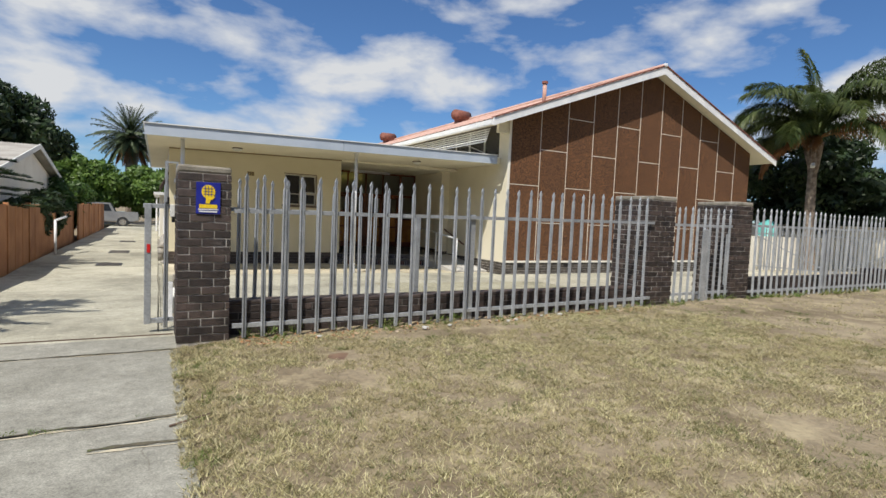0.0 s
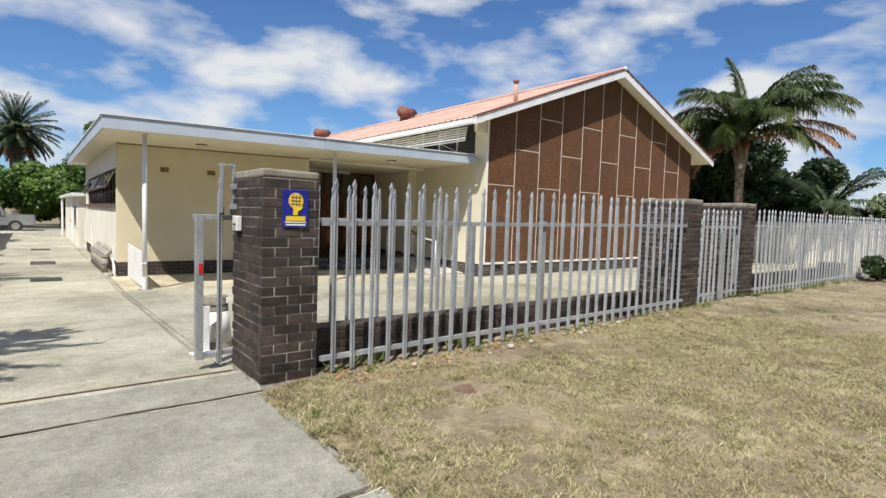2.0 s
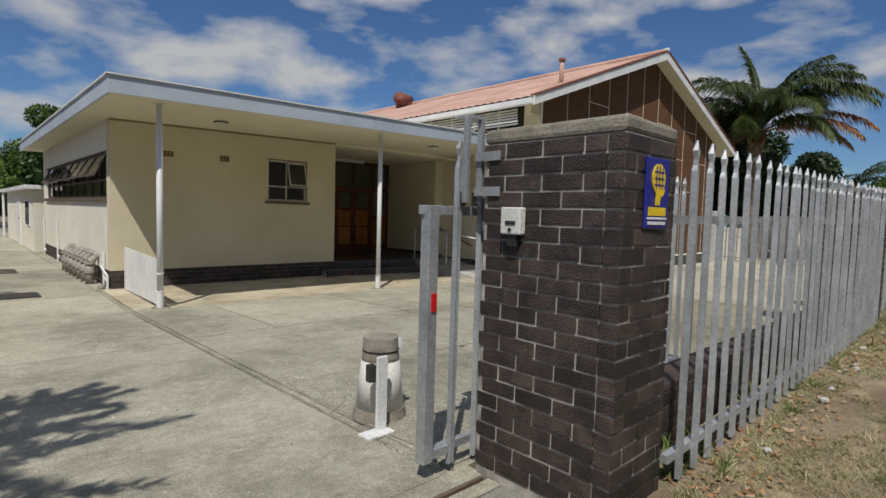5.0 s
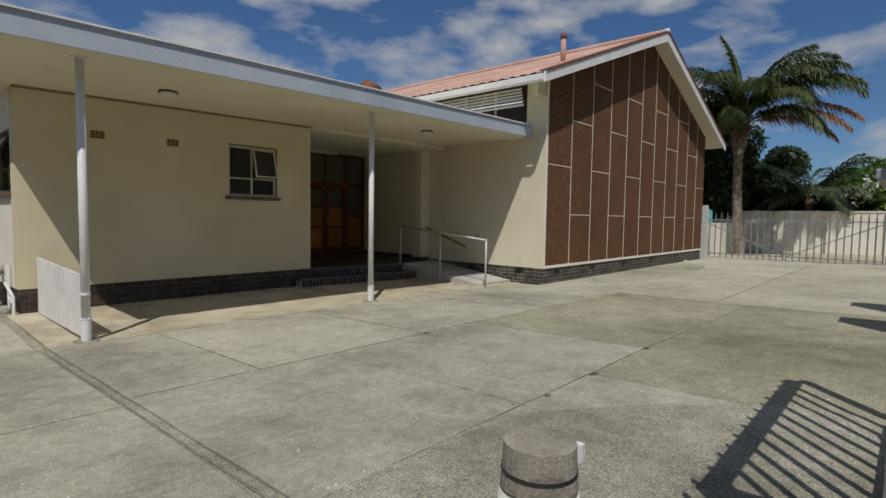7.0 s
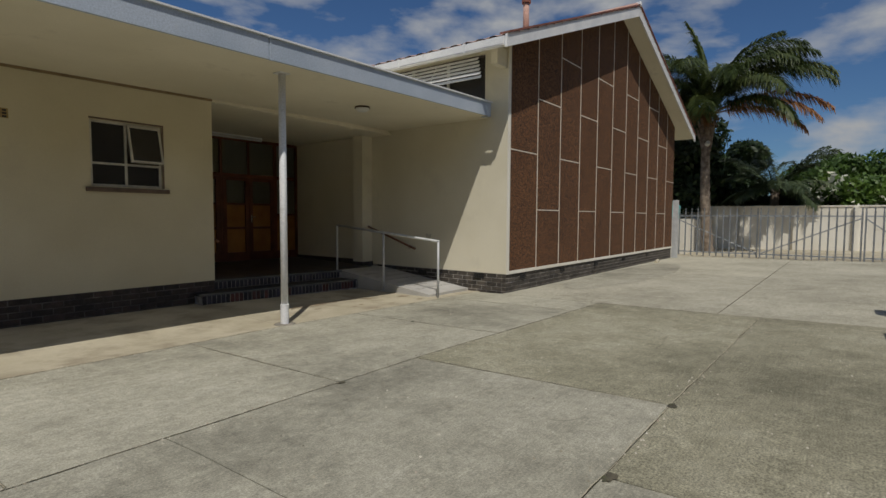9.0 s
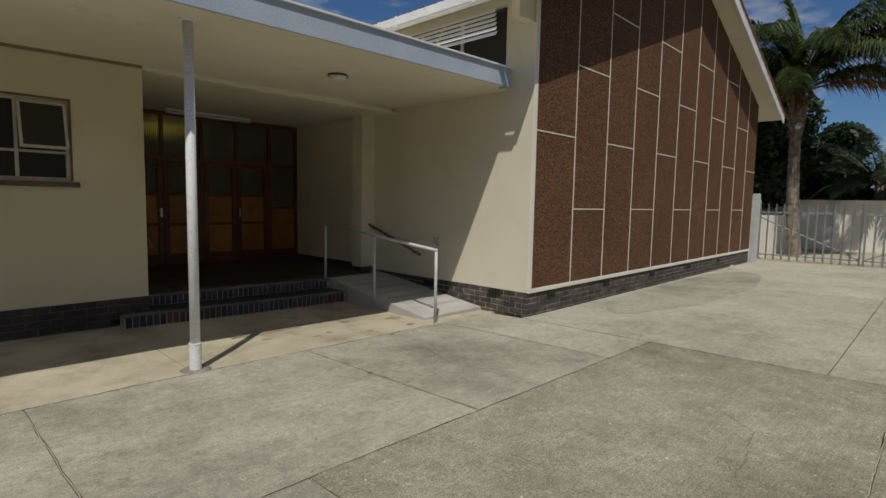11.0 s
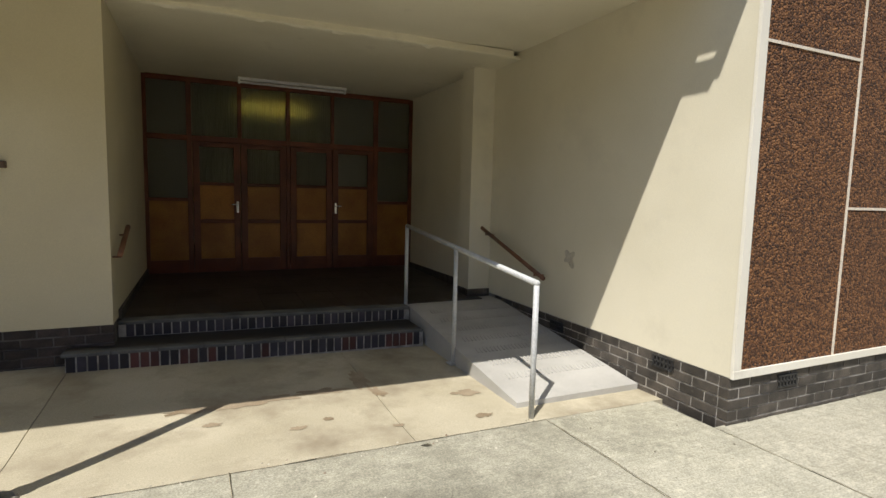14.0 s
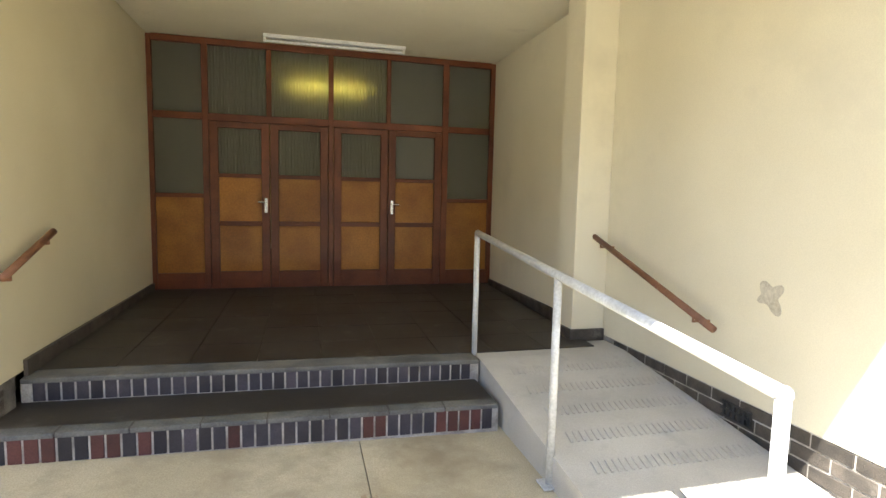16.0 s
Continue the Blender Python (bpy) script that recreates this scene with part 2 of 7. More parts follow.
M_BRICK_S = mat("blue black step brick", (0.026, 0.024, 0.033), (0.050, 0.043, 0.054), 7, 110, 0.6, 0.5, vary=0.5, depth=0.004)
M_BRICK_R = mat("dark red step brick", (0.065, 0.022, 0.020), (0.10, 0.034, 0.03), 7, 110, 0.6, 0.5, vary=0.3, depth=0.004)
M_MORTAR = mat("grey mortar", (0.24, 0.225, 0.20), (0.50, 0.47, 0.43), 8, 120, 0.95, 0.6, depth=0.005)
M_MORTAR_D = mat("dark mortar", (0.06, 0.055, 0.05), (0.20, 0.185, 0.17), 5, 120, 0.95, 0.6, depth=0.005)
M_CAP = mat("weathered concrete cap", (0.19, 0.175, 0.14), (0.33, 0.30, 0.25), 5, 70, 0.95, 0.6, spots=(9, (0.09, 0.085, 0.06), 0.55, 0.75))
M_CONC = concrete("worn yard concrete", (0.225, 0.214, 0.166), (0.36, 0.343, 0.268), (0.45, 0.43, 0.345))
M_CONC_L = concrete("pale yard concrete", (0.30, 0.282, 0.215), (0.415, 0.392, 0.305), (0.49, 0.465, 0.37))
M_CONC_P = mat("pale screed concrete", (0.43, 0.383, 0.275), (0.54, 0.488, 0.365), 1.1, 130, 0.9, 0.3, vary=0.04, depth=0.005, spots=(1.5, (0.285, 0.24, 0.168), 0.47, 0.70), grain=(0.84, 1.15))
M_CONC_R = concrete("rough exposed concrete", (0.17, 0.162, 0.122), (0.285, 0.272, 0.212), (0.42, 0.40, 0.33), grit=0.75, broom=0.0)
M_CONC_A = concrete("grey apron concrete", (0.185, 0.18, 0.15), (0.25, 0.244, 0.208), (0.36, 0.35, 0.30), broom=0.0)
M_CONC_D = concrete("darker weathered concrete", (0.170, 0.160, 0.108), (0.275, 0.258, 0.180), (0.37, 0.35, 0.26), grit=0.6)
M_RAMP = mat("light ramp concrete", (0.40, 0.388, 0.36), (0.50, 0.487, 0.455), 1.6, 150, 0.9, 0.2, depth=0.004, spots=(5, (0.36, 0.35, 0.33), 0.56, 0.75), grain=(0.9, 1.1))
M_LAND = mat("dark grey floor tile", (0.028, 0.024, 0.020), (0.052, 0.045, 0.038), 2, 60, 0.5, 0.2, vary=0.15, depth=0.003, spots=(4, (0.10, 0.09, 0.08), 0.6, 0.75))
M_NOSE = mat("grey cement step edge", (0.085, 0.088, 0.088), (0.15, 0.15, 0.142), 5, 80, 0.8, 0.3, depth=0.004)
M_SOIL = mat("dry soil", (0.15, 0.115, 0.07), (0.27, 0.22, 0.145), 0.8, 22, 0.98, 0.9, depth=0.03, spots=(2.2, (0.38, 0.32, 0.20), 0.5, 0.7))
M_SOIL_D = mat("dark joint dirt", (0.055, 0.05, 0.035), (0.12, 0.105, 0.07), 6, 60, 0.98, 0.8, depth=0.006, spots=(9, (0.10, 0.12, 0.04), 0.55, 0.7))
M_GRIT = mat_island("loose grit", [(0.10, 0.09, 0.065), (0.30, 0.27, 0.2), (0.6, 0.56, 0.46), (0.16, 0.09, 0.05)], 0.9)
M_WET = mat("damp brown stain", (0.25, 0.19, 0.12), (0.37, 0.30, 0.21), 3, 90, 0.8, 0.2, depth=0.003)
M_GALV = mat("galvanised steel", (0.35, 0.37, 0.39), (0.47, 0.49, 0.51), 4, 45, 0.45, 0.05, metal=0.45, vary=0.12, depth=0.002, spots=(7, (0.30, 0.29, 0.28), 0.6, 0.75))
M_GREYP = mat("grey painted steel", (0.46, 0.47, 0.47), (0.56, 0.57, 0.57), 6, 60, 0.45, 0.05, depth=0.002)
M_ROOF = mat("faded terracotta roof", (0.48, 0.29, 0.23), (0.61, 0.40, 0.33), 0.7, 25, 0.85, 0.3, spots=(1.4, (0.58, 0.40, 0.34), 0.5, 0.75))
M_TERRA = mat("dark terracotta", (0.16, 0.06, 0.04), (0.26, 0.10, 0.07), 5, 40, 0.8, 0.3)
M_FRAME = mat("red brown varnished timber", (0.10, 0.024, 0.008), (0.165, 0.044, 0.014), 3, 70, 0.5, 0.15, vary=0.12, depth=0.002, coat=0.06)
M_PANEL = mat("honey plywood panel", (0.26, 0.098, 0.014), (0.385, 0.165, 0.026), 2.5, 50, 0.52, 0.1, vary=0.14, depth=0.002, coat=0.05)
M_HANDRAIL = mat("worn brown timber rail", (0.13, 0.055, 0.028), (0.23, 0.10, 0.05), 6, 80, 0.5, 0.2, depth=0.003)
M_DARKFRAME = mat("dark brown window frame", (0.045, 0.032, 0.028), (0.09, 0.065, 0.055), 6, 60, 0.6, 0.2, depth=0.003)
M_SILL = mat("brown sill tile", (0.10, 0.065, 0.045), (0.16, 0.11, 0.08), 6, 60, 0.7, 0.3, depth=0.003)
M_GLASS = mat_glass("window glass", (0.75, 0.8, 0.8))
M_REED = mat_glass("reeded obscure glass", (0.24, 0.25, 0.215), 0.28, 9, 0.55)
M_FROST = mat_glass("obscure glass", (0.195, 0.20, 0.17), 0.28, 0, 0.55)
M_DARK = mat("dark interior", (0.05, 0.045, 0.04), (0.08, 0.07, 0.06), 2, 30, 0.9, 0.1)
M_BLACK = mat("black iron", (0.02, 0.02, 0.02), (0.04, 0.04, 0.04), 6, 60, 0.5, 0.1)
M_CHROME = mat("brushed chrome", (0.6, 0.6, 0.6), (0.7, 0.7, 0.7), 8, 60, 0.25, 0.0, metal=1.0)
M_BLUE = mat("royal blue sign enamel", (0.015, 0.02, 0.22), (0.02, 0.03, 0.30), 6, 60, 0.35, 0.0)
M_YELLOW = mat("yellow sign paint", (0.80, 0.55, 0.02), (0.85, 0.6, 0.03), 6, 60, 0.4, 0.0)
M_SIGNW = mat("white sign print", (0.75, 0.75, 0.78), (0.8, 0.8, 0.82), 6, 60, 0.4, 0.0)
M_RED = mat("red reflector", (0.55, 0.015, 0.015), (0.65, 0.02, 0.02), 6, 60, 0.3, 0.0)
M_PLASTIC = mat("pale plastic", (0.62, 0.62, 0.58), (0.7, 0.7, 0.66), 9, 60, 0.5, 0.05)
M_PIPE = mat("grey drain pipe", (0.24, 0.225, 0.195), (0.36, 0.335, 0.295), 6, 60, 0.7, 0.1)
M_TAN = mat("tan concrete fence slab", (0.30, 0.13, 0.055), (0.42, 0.20, 0.09), 1.5, 40, 0.9, 0.3, vary=0.1)
M_TILEG = mat("grey fibre cement roof", (0.28, 0.26, 0.23), (0.38, 0.36, 0.32), 1.5, 30, 0.9, 0.3)
M_STAIN = mat("damp wall stain", (0.46, 0.42, 0.33), (0.54, 0.50, 0.40), 6, 60, 0.9, 0.2, depth=0.003)
M_BARK = mat("grey palm bark", (0.16, 0.12, 0.09), (0.34, 0.28, 0.22), 6, 30, 0.95, 1.0, depth=0.03)
M_GRASS = mat_island("dry lawn blades", [(0.14, 0.16, 0.045), (0.39, 0.36, 0.165), (0.74, 0.68, 0.42), (0.11, 0.095, 0.045), (0.50, 0.45, 0.235), (0.26, 0.215, 0.115), (0.61, 0.55, 0.325), (0.20, 0.23, 0.065)], 0.8, 0.25)
M_TUFT = mat_island("olive green lawn blades", [(0.07, 0.10, 0.025), (0.13, 0.16, 0.045), (0.22, 0.22, 0.09)], 0.75, 0.25)
M_WEED = mat_island("green weed blades", [(0.05, 0.10, 0.02), (0.14, 0.20, 0.04), (0.22, 0.22, 0.08)], 0.7, 0.3)
M_LITTER = mat_island("dead leaves", [(0.22, 0.10, 0.04), (0.34, 0.18, 0.08), (0.5, 0.42, 0.32)], 0.8)
M_LEAF = mat_island("mid green leaves", [(0.025, 0.055, 0.012), (0.06, 0.12, 0.02), (0.11, 0.19, 0.035)], 0.55, 0.3)
M_LEAF_B = mat_island("bright green leaves", [(0.04, 0.085, 0.015), (0.10, 0.18, 0.03), (0.19, 0.29, 0.055)], 0.5, 0.3)
M_LEAF_D = mat_island("dark green leaves", [(0.010, 0.022, 0.008), (0.025, 0.05, 0.014), (0.05, 0.085, 0.022)], 0.55, 0.2)
M_PALM = mat_island("palm leaflets", [(0.03, 0.052, 0.015), (0.07, 0.10, 0.027), (0.15, 0.175, 0.055)], 0.45, 0.3)
M_PALM_G = mat_island("blue green date palm leaflets", [(0.035, 0.055, 0.028), (0.07, 0.10, 0.045), (0.13, 0.16, 0.075)], 0.5, 0.2)
M_PALM_B = mat_island("dead brown palm leaflets", [(0.20, 0.085, 0.03), (0.34, 0.16, 0.06), (0.42, 0.25, 0.12)], 0.7, 0.3)
M_FLOWER = mat_island("white blossom", [(0.75, 0.75, 0.62), (0.82, 0.82, 0.72), (0.85, 0.8, 0.6)], 0.6, 0.3)
M_CAR = mat("silver car paint", (0.33, 0.34, 0.35), (0.39, 0.40, 0.41), 3, 90, 0.28, 0.0, metal=0.5, coat=0.8)
M_TYRE = mat("black rubber", (0.02, 0.02, 0.02), (0.035, 0.035, 0.035), 9, 80, 0.85, 0.1)
M_CARGLASS = mat("tinted car glass", (0.02, 0.025, 0.03), (0.03, 0.035, 0.04), 3, 60, 0.06, 0.0)
M_TEAL = mat("teal plastic", (0.10, 0.38, 0.36), (0.14, 0.45, 0.42), 5, 60, 0.5, 0.0)
M_TUBE = mat_glow("yellow lit tube", (1.0, 0.80, 0.14), 7.0)
M_COVER = mat("rusty red brown cover", (0.12, 0.07, 0.045), (0.18, 0.11, 0.07), 8, 60, 0.9, 0.4)
M_BEAD = mat("brown timber bead", (0.20, 0.14, 0.07), (0.30, 0.22, 0.12), 4, 60, 0.7, 0.2)
M_OCHRE = mat("ochre air brick", (0.34, 0.24, 0.09), (0.44, 0.33, 0.15), 6, 60, 0.8, 0.2)
M_STEELW = mat("dull cream steel paint", (0.44, 0.42, 0.37), (0.56, 0.54, 0.48), 6, 60, 0.6, 0.1)
M_PLAINWALL = mat("grey brown render", (0.13, 0.115, 0.09), (0.22, 0.195, 0.155), 0.4, 30, 0.9, 0.2)
M_PANE_DARK = mat_glass("dark obscure window glass", (0.05, 0.046, 0.042), 0.18, 0, 0.35)
M_ASPHALT = mat("asphalt", (0.04, 0.04, 0.04), (0.065, 0.063, 0.06), 1, 60, 0.9, 0.5)

# ---------- mesh helpers ----------


def bx(bm, x0, y0, z0, x1, y1, z1, bevel=0.0):
    r = bmesh.ops.create_cube(bm, size=1, matrix=Matrix.LocRotScale(((x0 + x1) / 2, (y0 + y1) / 2, (z0 + z1) / 2), None, (x1 - x0, y1 - y0, z1 - z0)))
    if bevel:
        es = list({e for v in r["verts"] for e in v.link_edges})
        bmesh.ops.bevel(bm, geom=es, offset=bevel, segments=2, profile=0.5, affect="EDGES", clamp_overlap=True)


def rod(bm, a, b, r, n=10, r2=None):
    a, b = Vector(a), Vector(b)
    d = b - a
    m = Matrix.Translation((a + b) / 2) @ d.to_track_quat("Z", "Y").to_matrix().to_4x4()
    bmesh.ops.create_cone(bm, cap_ends=True, segments=n, radius1=r, radius2=r if r2 is None else r2, depth=d.length, matrix=m)


def ball(bm, c, r, sz=(1, 1, 1), n=12):
    bmesh.ops.create_uvsphere(bm, u_segments=n, v_segments=max(6, n // 2), radius=r, matrix=Matrix.Translation(c) @ Matrix.Diagonal((*sz, 1)))


def prism(bm, pts, axis, lo, hi):
    """A polygon in the plane across the axis, pulled from lo to hi."""
    def at(p, h):
        return {"x": (h, p[0], p[1]), "y": (p[0], h, p[1]), "z": (p[0], p[1], h)}[axis]
    a = [bm.verts.new(at(p, lo)) for p in pts]
    b = [bm.verts.new(at(p, hi)) for p in pts]
    bm.faces.new(a); bm.faces.new(b[::-1])
    for i in range(len(pts)):
        j = (i + 1) % len(pts)
        bm.faces.new((a[j], a[i], b[i], b[j]))


def mesh_of(name, bm, material, smooth=False):
    bmesh.ops.recalc_face_normals(bm, faces=bm.faces)
    me = bpy.data.meshes.new(name)
    bm.to_mesh(me)
    bm.free()
    me.materials.append(material)
    if smooth:
        me.polygons.foreach_set("use_smooth", [True] * len(me.polygons))
    return me


def hang(ob, parent):
    """Makes ob a part of parent, with its coordinates still in the world."""
    if parent:
        ob.parent = parent
        ob.matrix_parent_inverse = parent.matrix_basis.inverted()


def part(name, bm, material, parent=None, label="", smooth=False):
    ob = new(name, mesh_of(name, bm, material, smooth))
    hang(ob, parent)
    return tagged(ob, label) if label else ob


def share(name, me, parent, m, label=""):
    ob = new(name, me)
    hang(ob, parent)
    ob.matrix_basis = m
    return tagged(ob, label) if label else ob


def root(name, at, label, category="", group="", kind=""):
    ob = new(name)
    ob.location = at
    return tagged(ob, label, category, group, kind)


def box_part(name, b, material, parent=None, label="", bevel=0.0):
    bm = bmesh.new()
    bx(bm, *b, bevel=bevel)
    return part(name, bm, material, parent, label)


def soup(name, verts, faces, material, smooth=False):
    me = bpy.data.meshes.new(name)
    verts, faces = np.asarray(verts, dtype=np.float32), np.asarray(faces, dtype=np.int32)
    k = faces.shape[1]
    me.vertices.add(len(verts)); me.vertices.foreach_set("co", verts.ravel())
    me.loops.add(faces.size); me.loops.foreach_set("vertex_index", faces.ravel())
    me.polygons.add(len(faces)); me.polygons.foreach_set("loop_start", np.arange(0, faces.size, k, dtype=np.int32))
    me.update(calc_edges=True)
    me.materials.append(material)
    if smooth:
        me.polygons.foreach_set("use_smooth", [True] * len(me.polygons))
    return me


def clip01(v):
    return max(0.0, min(1.0, v))


def yard_z(x, y):
    """The yard falls away from the street and a little towards the gabled hall."""
    return -0.05 - 0.025 * max(0.0, min(8.0, y - 6.0)) - 0.1 * clip01((x - 4.5) / 5.0) * (1 - 0.5 * clip01((y - 9.3) / 3.7)) + 0.05 * clip01((y - 14.2) / 1.5) * clip01((8.0 - x) / 3.0)


def verge_z(x, y):
    return -0.03 + 0.03 * clip01(x / 0.5) + 0.15 * clip01((x - 0.5) / 9.0) - 0.03 * clip01((4.0 - y) / 5.0)

# ---------- ground ----------


def ground():
    bm = bmesh.new()
    xs = [-400, -60, -20, -3, 0.05, 30, 60, 400]
    ys = [-400, -40, -9, 5.6, 60, 120, 400]
    rows = [[bm.verts.new((x, y, -0.42)) for x in xs] for y in ys]
    for a, b in zip(rows, rows[1:]):
        for i in range(len(xs) - 1):
            bm.faces.new((a[i], a[i + 1], b[i + 1], b[i]))
    tagged(part("ground", bm, M_SOIL), "dry bare soil stretching away beyond the plot", "ground", kind="structure")
    # verge: one gently rising sheet of soil under the dry lawn
    bm = bmesh.new()
    xs = [0.06 + 0.35 * i for i in range(30)] + [10.9, 12, 14, 17, 21, 26, 34, 45]
    ys = [-9, -6, -4, -3, -2.4] + [-2 + 0.35 * i for i in range(22)] + [5.72]
    rows = [[bm.verts.new((x + (0.05 * noise.noise((x * 2, y * 2, 3)) if x < 0.1 else 0), y, verge_z(x, y) + 0.025 * noise.noise((x * 1.3, y * 1.3, 0)) - (0.03 if x < 0.1 else 0))) for x in xs] for y in ys]
    for a, b in zip(rows, rows[1:]):
        for i in range(len(xs) - 1):
            bm.faces.new((a[i], a[i + 1], b[i + 1], b[i]))
    tagged(part("verge", bm, M_SOIL, smooth=True), "sandy soil of the street verge under thin dry lawn", "verge", kind="structure")
    # Unseen 13 m wall, added to keep low sky light out of the porch.
    far_side = box_part("wall_street_far", (-90, -23.0, -0.5, 110, -22.0, 13.0), M_PLAINWALL)
    tagged(far_side, "unseen plain grey-brown wall added across the street to cut low sky light", "wall", kind="structure")
    box = box_part("road", (-60, -18, -0.6, 60, -9, -0.2), M_ASPHALT)
    tagged(box, "dark asphalt street along the verge", "road", kind="structure")
    far = box_part("back_road", (-60, 45.3, -0.6, 60, 52, -0.28), M_ASPHALT)
    tagged(far, "asphalt street beyond the end of the driveway", "road", kind="structure")
    kerb = box_part("kerb", (-30, 45.0, -0.5, 30, 45.25, -0.14), M_CONC)
    tagged(kerb, "low pale concrete kerb across the driveway's end", "kerb", kind="structure")


def slab(parent, name, x0, y0, x1, y1, zf, material, gap=0.012, cuts=(1, 1), lift=0.0, wob=0.0):
    """One cast slab: a top that follows the slope, edges that drop into the joint."""
    bm = bmesh.new()
    x0, y0, x1, y1 = x0 + gap, y0 + gap, x1 - gap, y1 - gap
    nx, ny = cuts
    top = [[bm.verts.new((x0 + (x1 - x0) * i / nx, y0 + (y1 - y0) * j / ny, zf(x0 + (x1 - x0) * i / nx, y0 + (y1 - y0) * j / ny) + lift)) for i in range(nx + 1)] for j in range(ny + 1)]
    for j in range(ny):
        for i in range(nx):
            bm.faces.new((top[j][i], top[j][i + 1], top[j + 1][i + 1], top[j + 1][i]))
    edge = top[0] + [r[-1] for r in top[1:]] + top[-1][-2::-1] + [r[0] for r in top[-2:0:-1]]
    low = [bm.verts.new(v.co - Vector((0, 0, 0.14))) for v in edge]
    for i in range(len(edge)):
        j = (i + 1) % len(edge)
        bm.faces.new((edge[j], edge[i], low[i], low[j]))
    for v in edge:
        v.co.x += wob * noise.noise(v.co * 2.1); v.co.y += wob * noise.noise(v.co * 2.3 + Vector((9, 0, 0)))
    return part(name, bm, material, parent)


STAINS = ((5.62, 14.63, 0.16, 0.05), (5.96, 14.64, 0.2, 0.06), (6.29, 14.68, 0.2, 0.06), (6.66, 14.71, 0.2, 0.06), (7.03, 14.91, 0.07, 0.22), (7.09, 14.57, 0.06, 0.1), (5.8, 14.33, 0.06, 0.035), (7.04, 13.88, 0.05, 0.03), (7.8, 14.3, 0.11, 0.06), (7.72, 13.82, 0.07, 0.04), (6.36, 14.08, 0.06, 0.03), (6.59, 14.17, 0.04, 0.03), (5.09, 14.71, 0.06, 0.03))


def yard():
    base = bmesh.new()
    for (x0, y0, x1, y1) in ((-3.2, -9, 0.2, 6.0), (-3.2, 6.0, 30, 14.0), (-3.2, 14.0, 9.3, 45.0)):
        vs = [base.verts.new((x, y, yard_z(x, y) - 0.12)) for x, y in ((x0, y0), (x1, y0), (x1, y1), (x0, y1))]
        base.faces.new(vs)
    yd = part("yard", base, M_MORTAR_D)
    tagged(yd, "jointed concrete yard and driveway with dirt in the joints", "paving", kind="structure")
    z = yard_z
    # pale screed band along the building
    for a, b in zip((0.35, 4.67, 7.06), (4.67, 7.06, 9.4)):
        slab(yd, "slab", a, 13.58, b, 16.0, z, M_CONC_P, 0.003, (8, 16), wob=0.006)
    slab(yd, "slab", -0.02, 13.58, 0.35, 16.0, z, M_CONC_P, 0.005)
    for a, b in zip((-0.02, 1.1, 3.34, 5.88, 8.12), (1.1, 3.34, 5.88, 8.12, 9.22)):
        slab(yd, "slab", a, 11.03, b, 13.58, z, M_CONC, 0.004, (12, 12), wob=0.012)
    for a, b in zip((-0.02, 1.9), (1.9, 4.32)):
        slab(yd, "slab", a, 8.64, b, 11.03, z, M_CONC, 0.004 if a else 0.005, (12, 12), wob=0.012)
    slab(yd, "slab", 4.32, 8.64, 9.22, 11.03, z, M_CONC_D, 0.004, (24, 12), wob=0.012)
    for a, b in zip((-0.02, 3.0), (3.0, 9.22)):
        slab(yd, "slab", a, 6.45, b, 8.64, z, M_CONC if a < 1 else M_CONC_D, 0.004, (16, 12), wob=0.012)
    for a, b in zip((9.22, 15.5), (15.5, 22.6)):
        slab(yd, "slab", a, 6.45, b, 9.2, z, M_CONC_L, 0.006, (6, 4), wob=0.01)
        slab(yd, "slab", a, 9.2, b, 13.0, z, M_CONC_L, 0.006, (6, 4), wob=0.01)
    for a, b in zip((22.6, 26.5), (26.5, 30.0)):
        slab(yd, "slab", a, 5.9, b, 14.5, z, M_CONC_P, 0.008, (2, 2))
    slab(yd, "slab", 7.6, 5.8, 9.34, 6.45, z, M_CONC_P, 0.01)
    # driveway
    ys = [6.45, 10.86, 15.4, 20.0, 24.8, 29.6, 34.4, 39.2, 45.0]
    for a, b in zip(ys, ys[1:]):
        slab(yd, "slab", -3.05, a, -0.12, b, z, M_CONC, 0.009, (2, 3), wob=0.015)
    slab(yd, "slab", -0.12, 6.45, -0.02, 16.0, z, M_CONC_R, 0.004, (1, 12), lift=-0.012, wob=0.01)
    slab(yd, "slab", -0.12, 16.0, 0.16, 45.0, z, M_CONC, 0.008, (1, 2))
    # apron outside the gate
    for a, b in ((-9.0, -2.4), (-2.4, 0.6), (0.6, 3.55), (3.55, 5.52), (5.52, 6.16)):
        slab(yd, "slab", -3.05, a, 0.07, b, lambda x, y: -0.05, M_CONC_A, 0.014, (8, 6), wob=0.03 if b < 5.6 else 0.008)
    # round rough patch of exposed aggregate by the gate
    bm = bmesh.new()
    edge = [(0.0, 6.5), (3.3, 6.5), (3.2, 6.9), (3.04, 7.27), (2.81, 7.61), (2.61, 7.86), (2.3, 8.12), (1.95, 8.36), (1.64, 8.52), (1.02, 8.615), (0.0, 8.62)]
    ring = []
    for (xa, ya), (xb, yb) in zip(edge, edge[1:] + edge[:1]):
        for k in range(6):
            x, y = xa + (xb - xa) * k / 6, ya + (yb - ya) * k / 6
            x, y = x + 0.05 * noise.noise((x * 2, y * 2, 1)), min(8.63, max(6.47, y + 0.05 * noise.noise((x * 2, y * 2, 5))))
            ring.append((x, y, z(x, y) + 0.006))
    bm.faces.new([bm.verts.new(p) for p in ring])
    part("rough_patch", bm, M_CONC_R, yd, "rough exposed-aggregate patch in the yard")
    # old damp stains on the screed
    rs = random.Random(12)
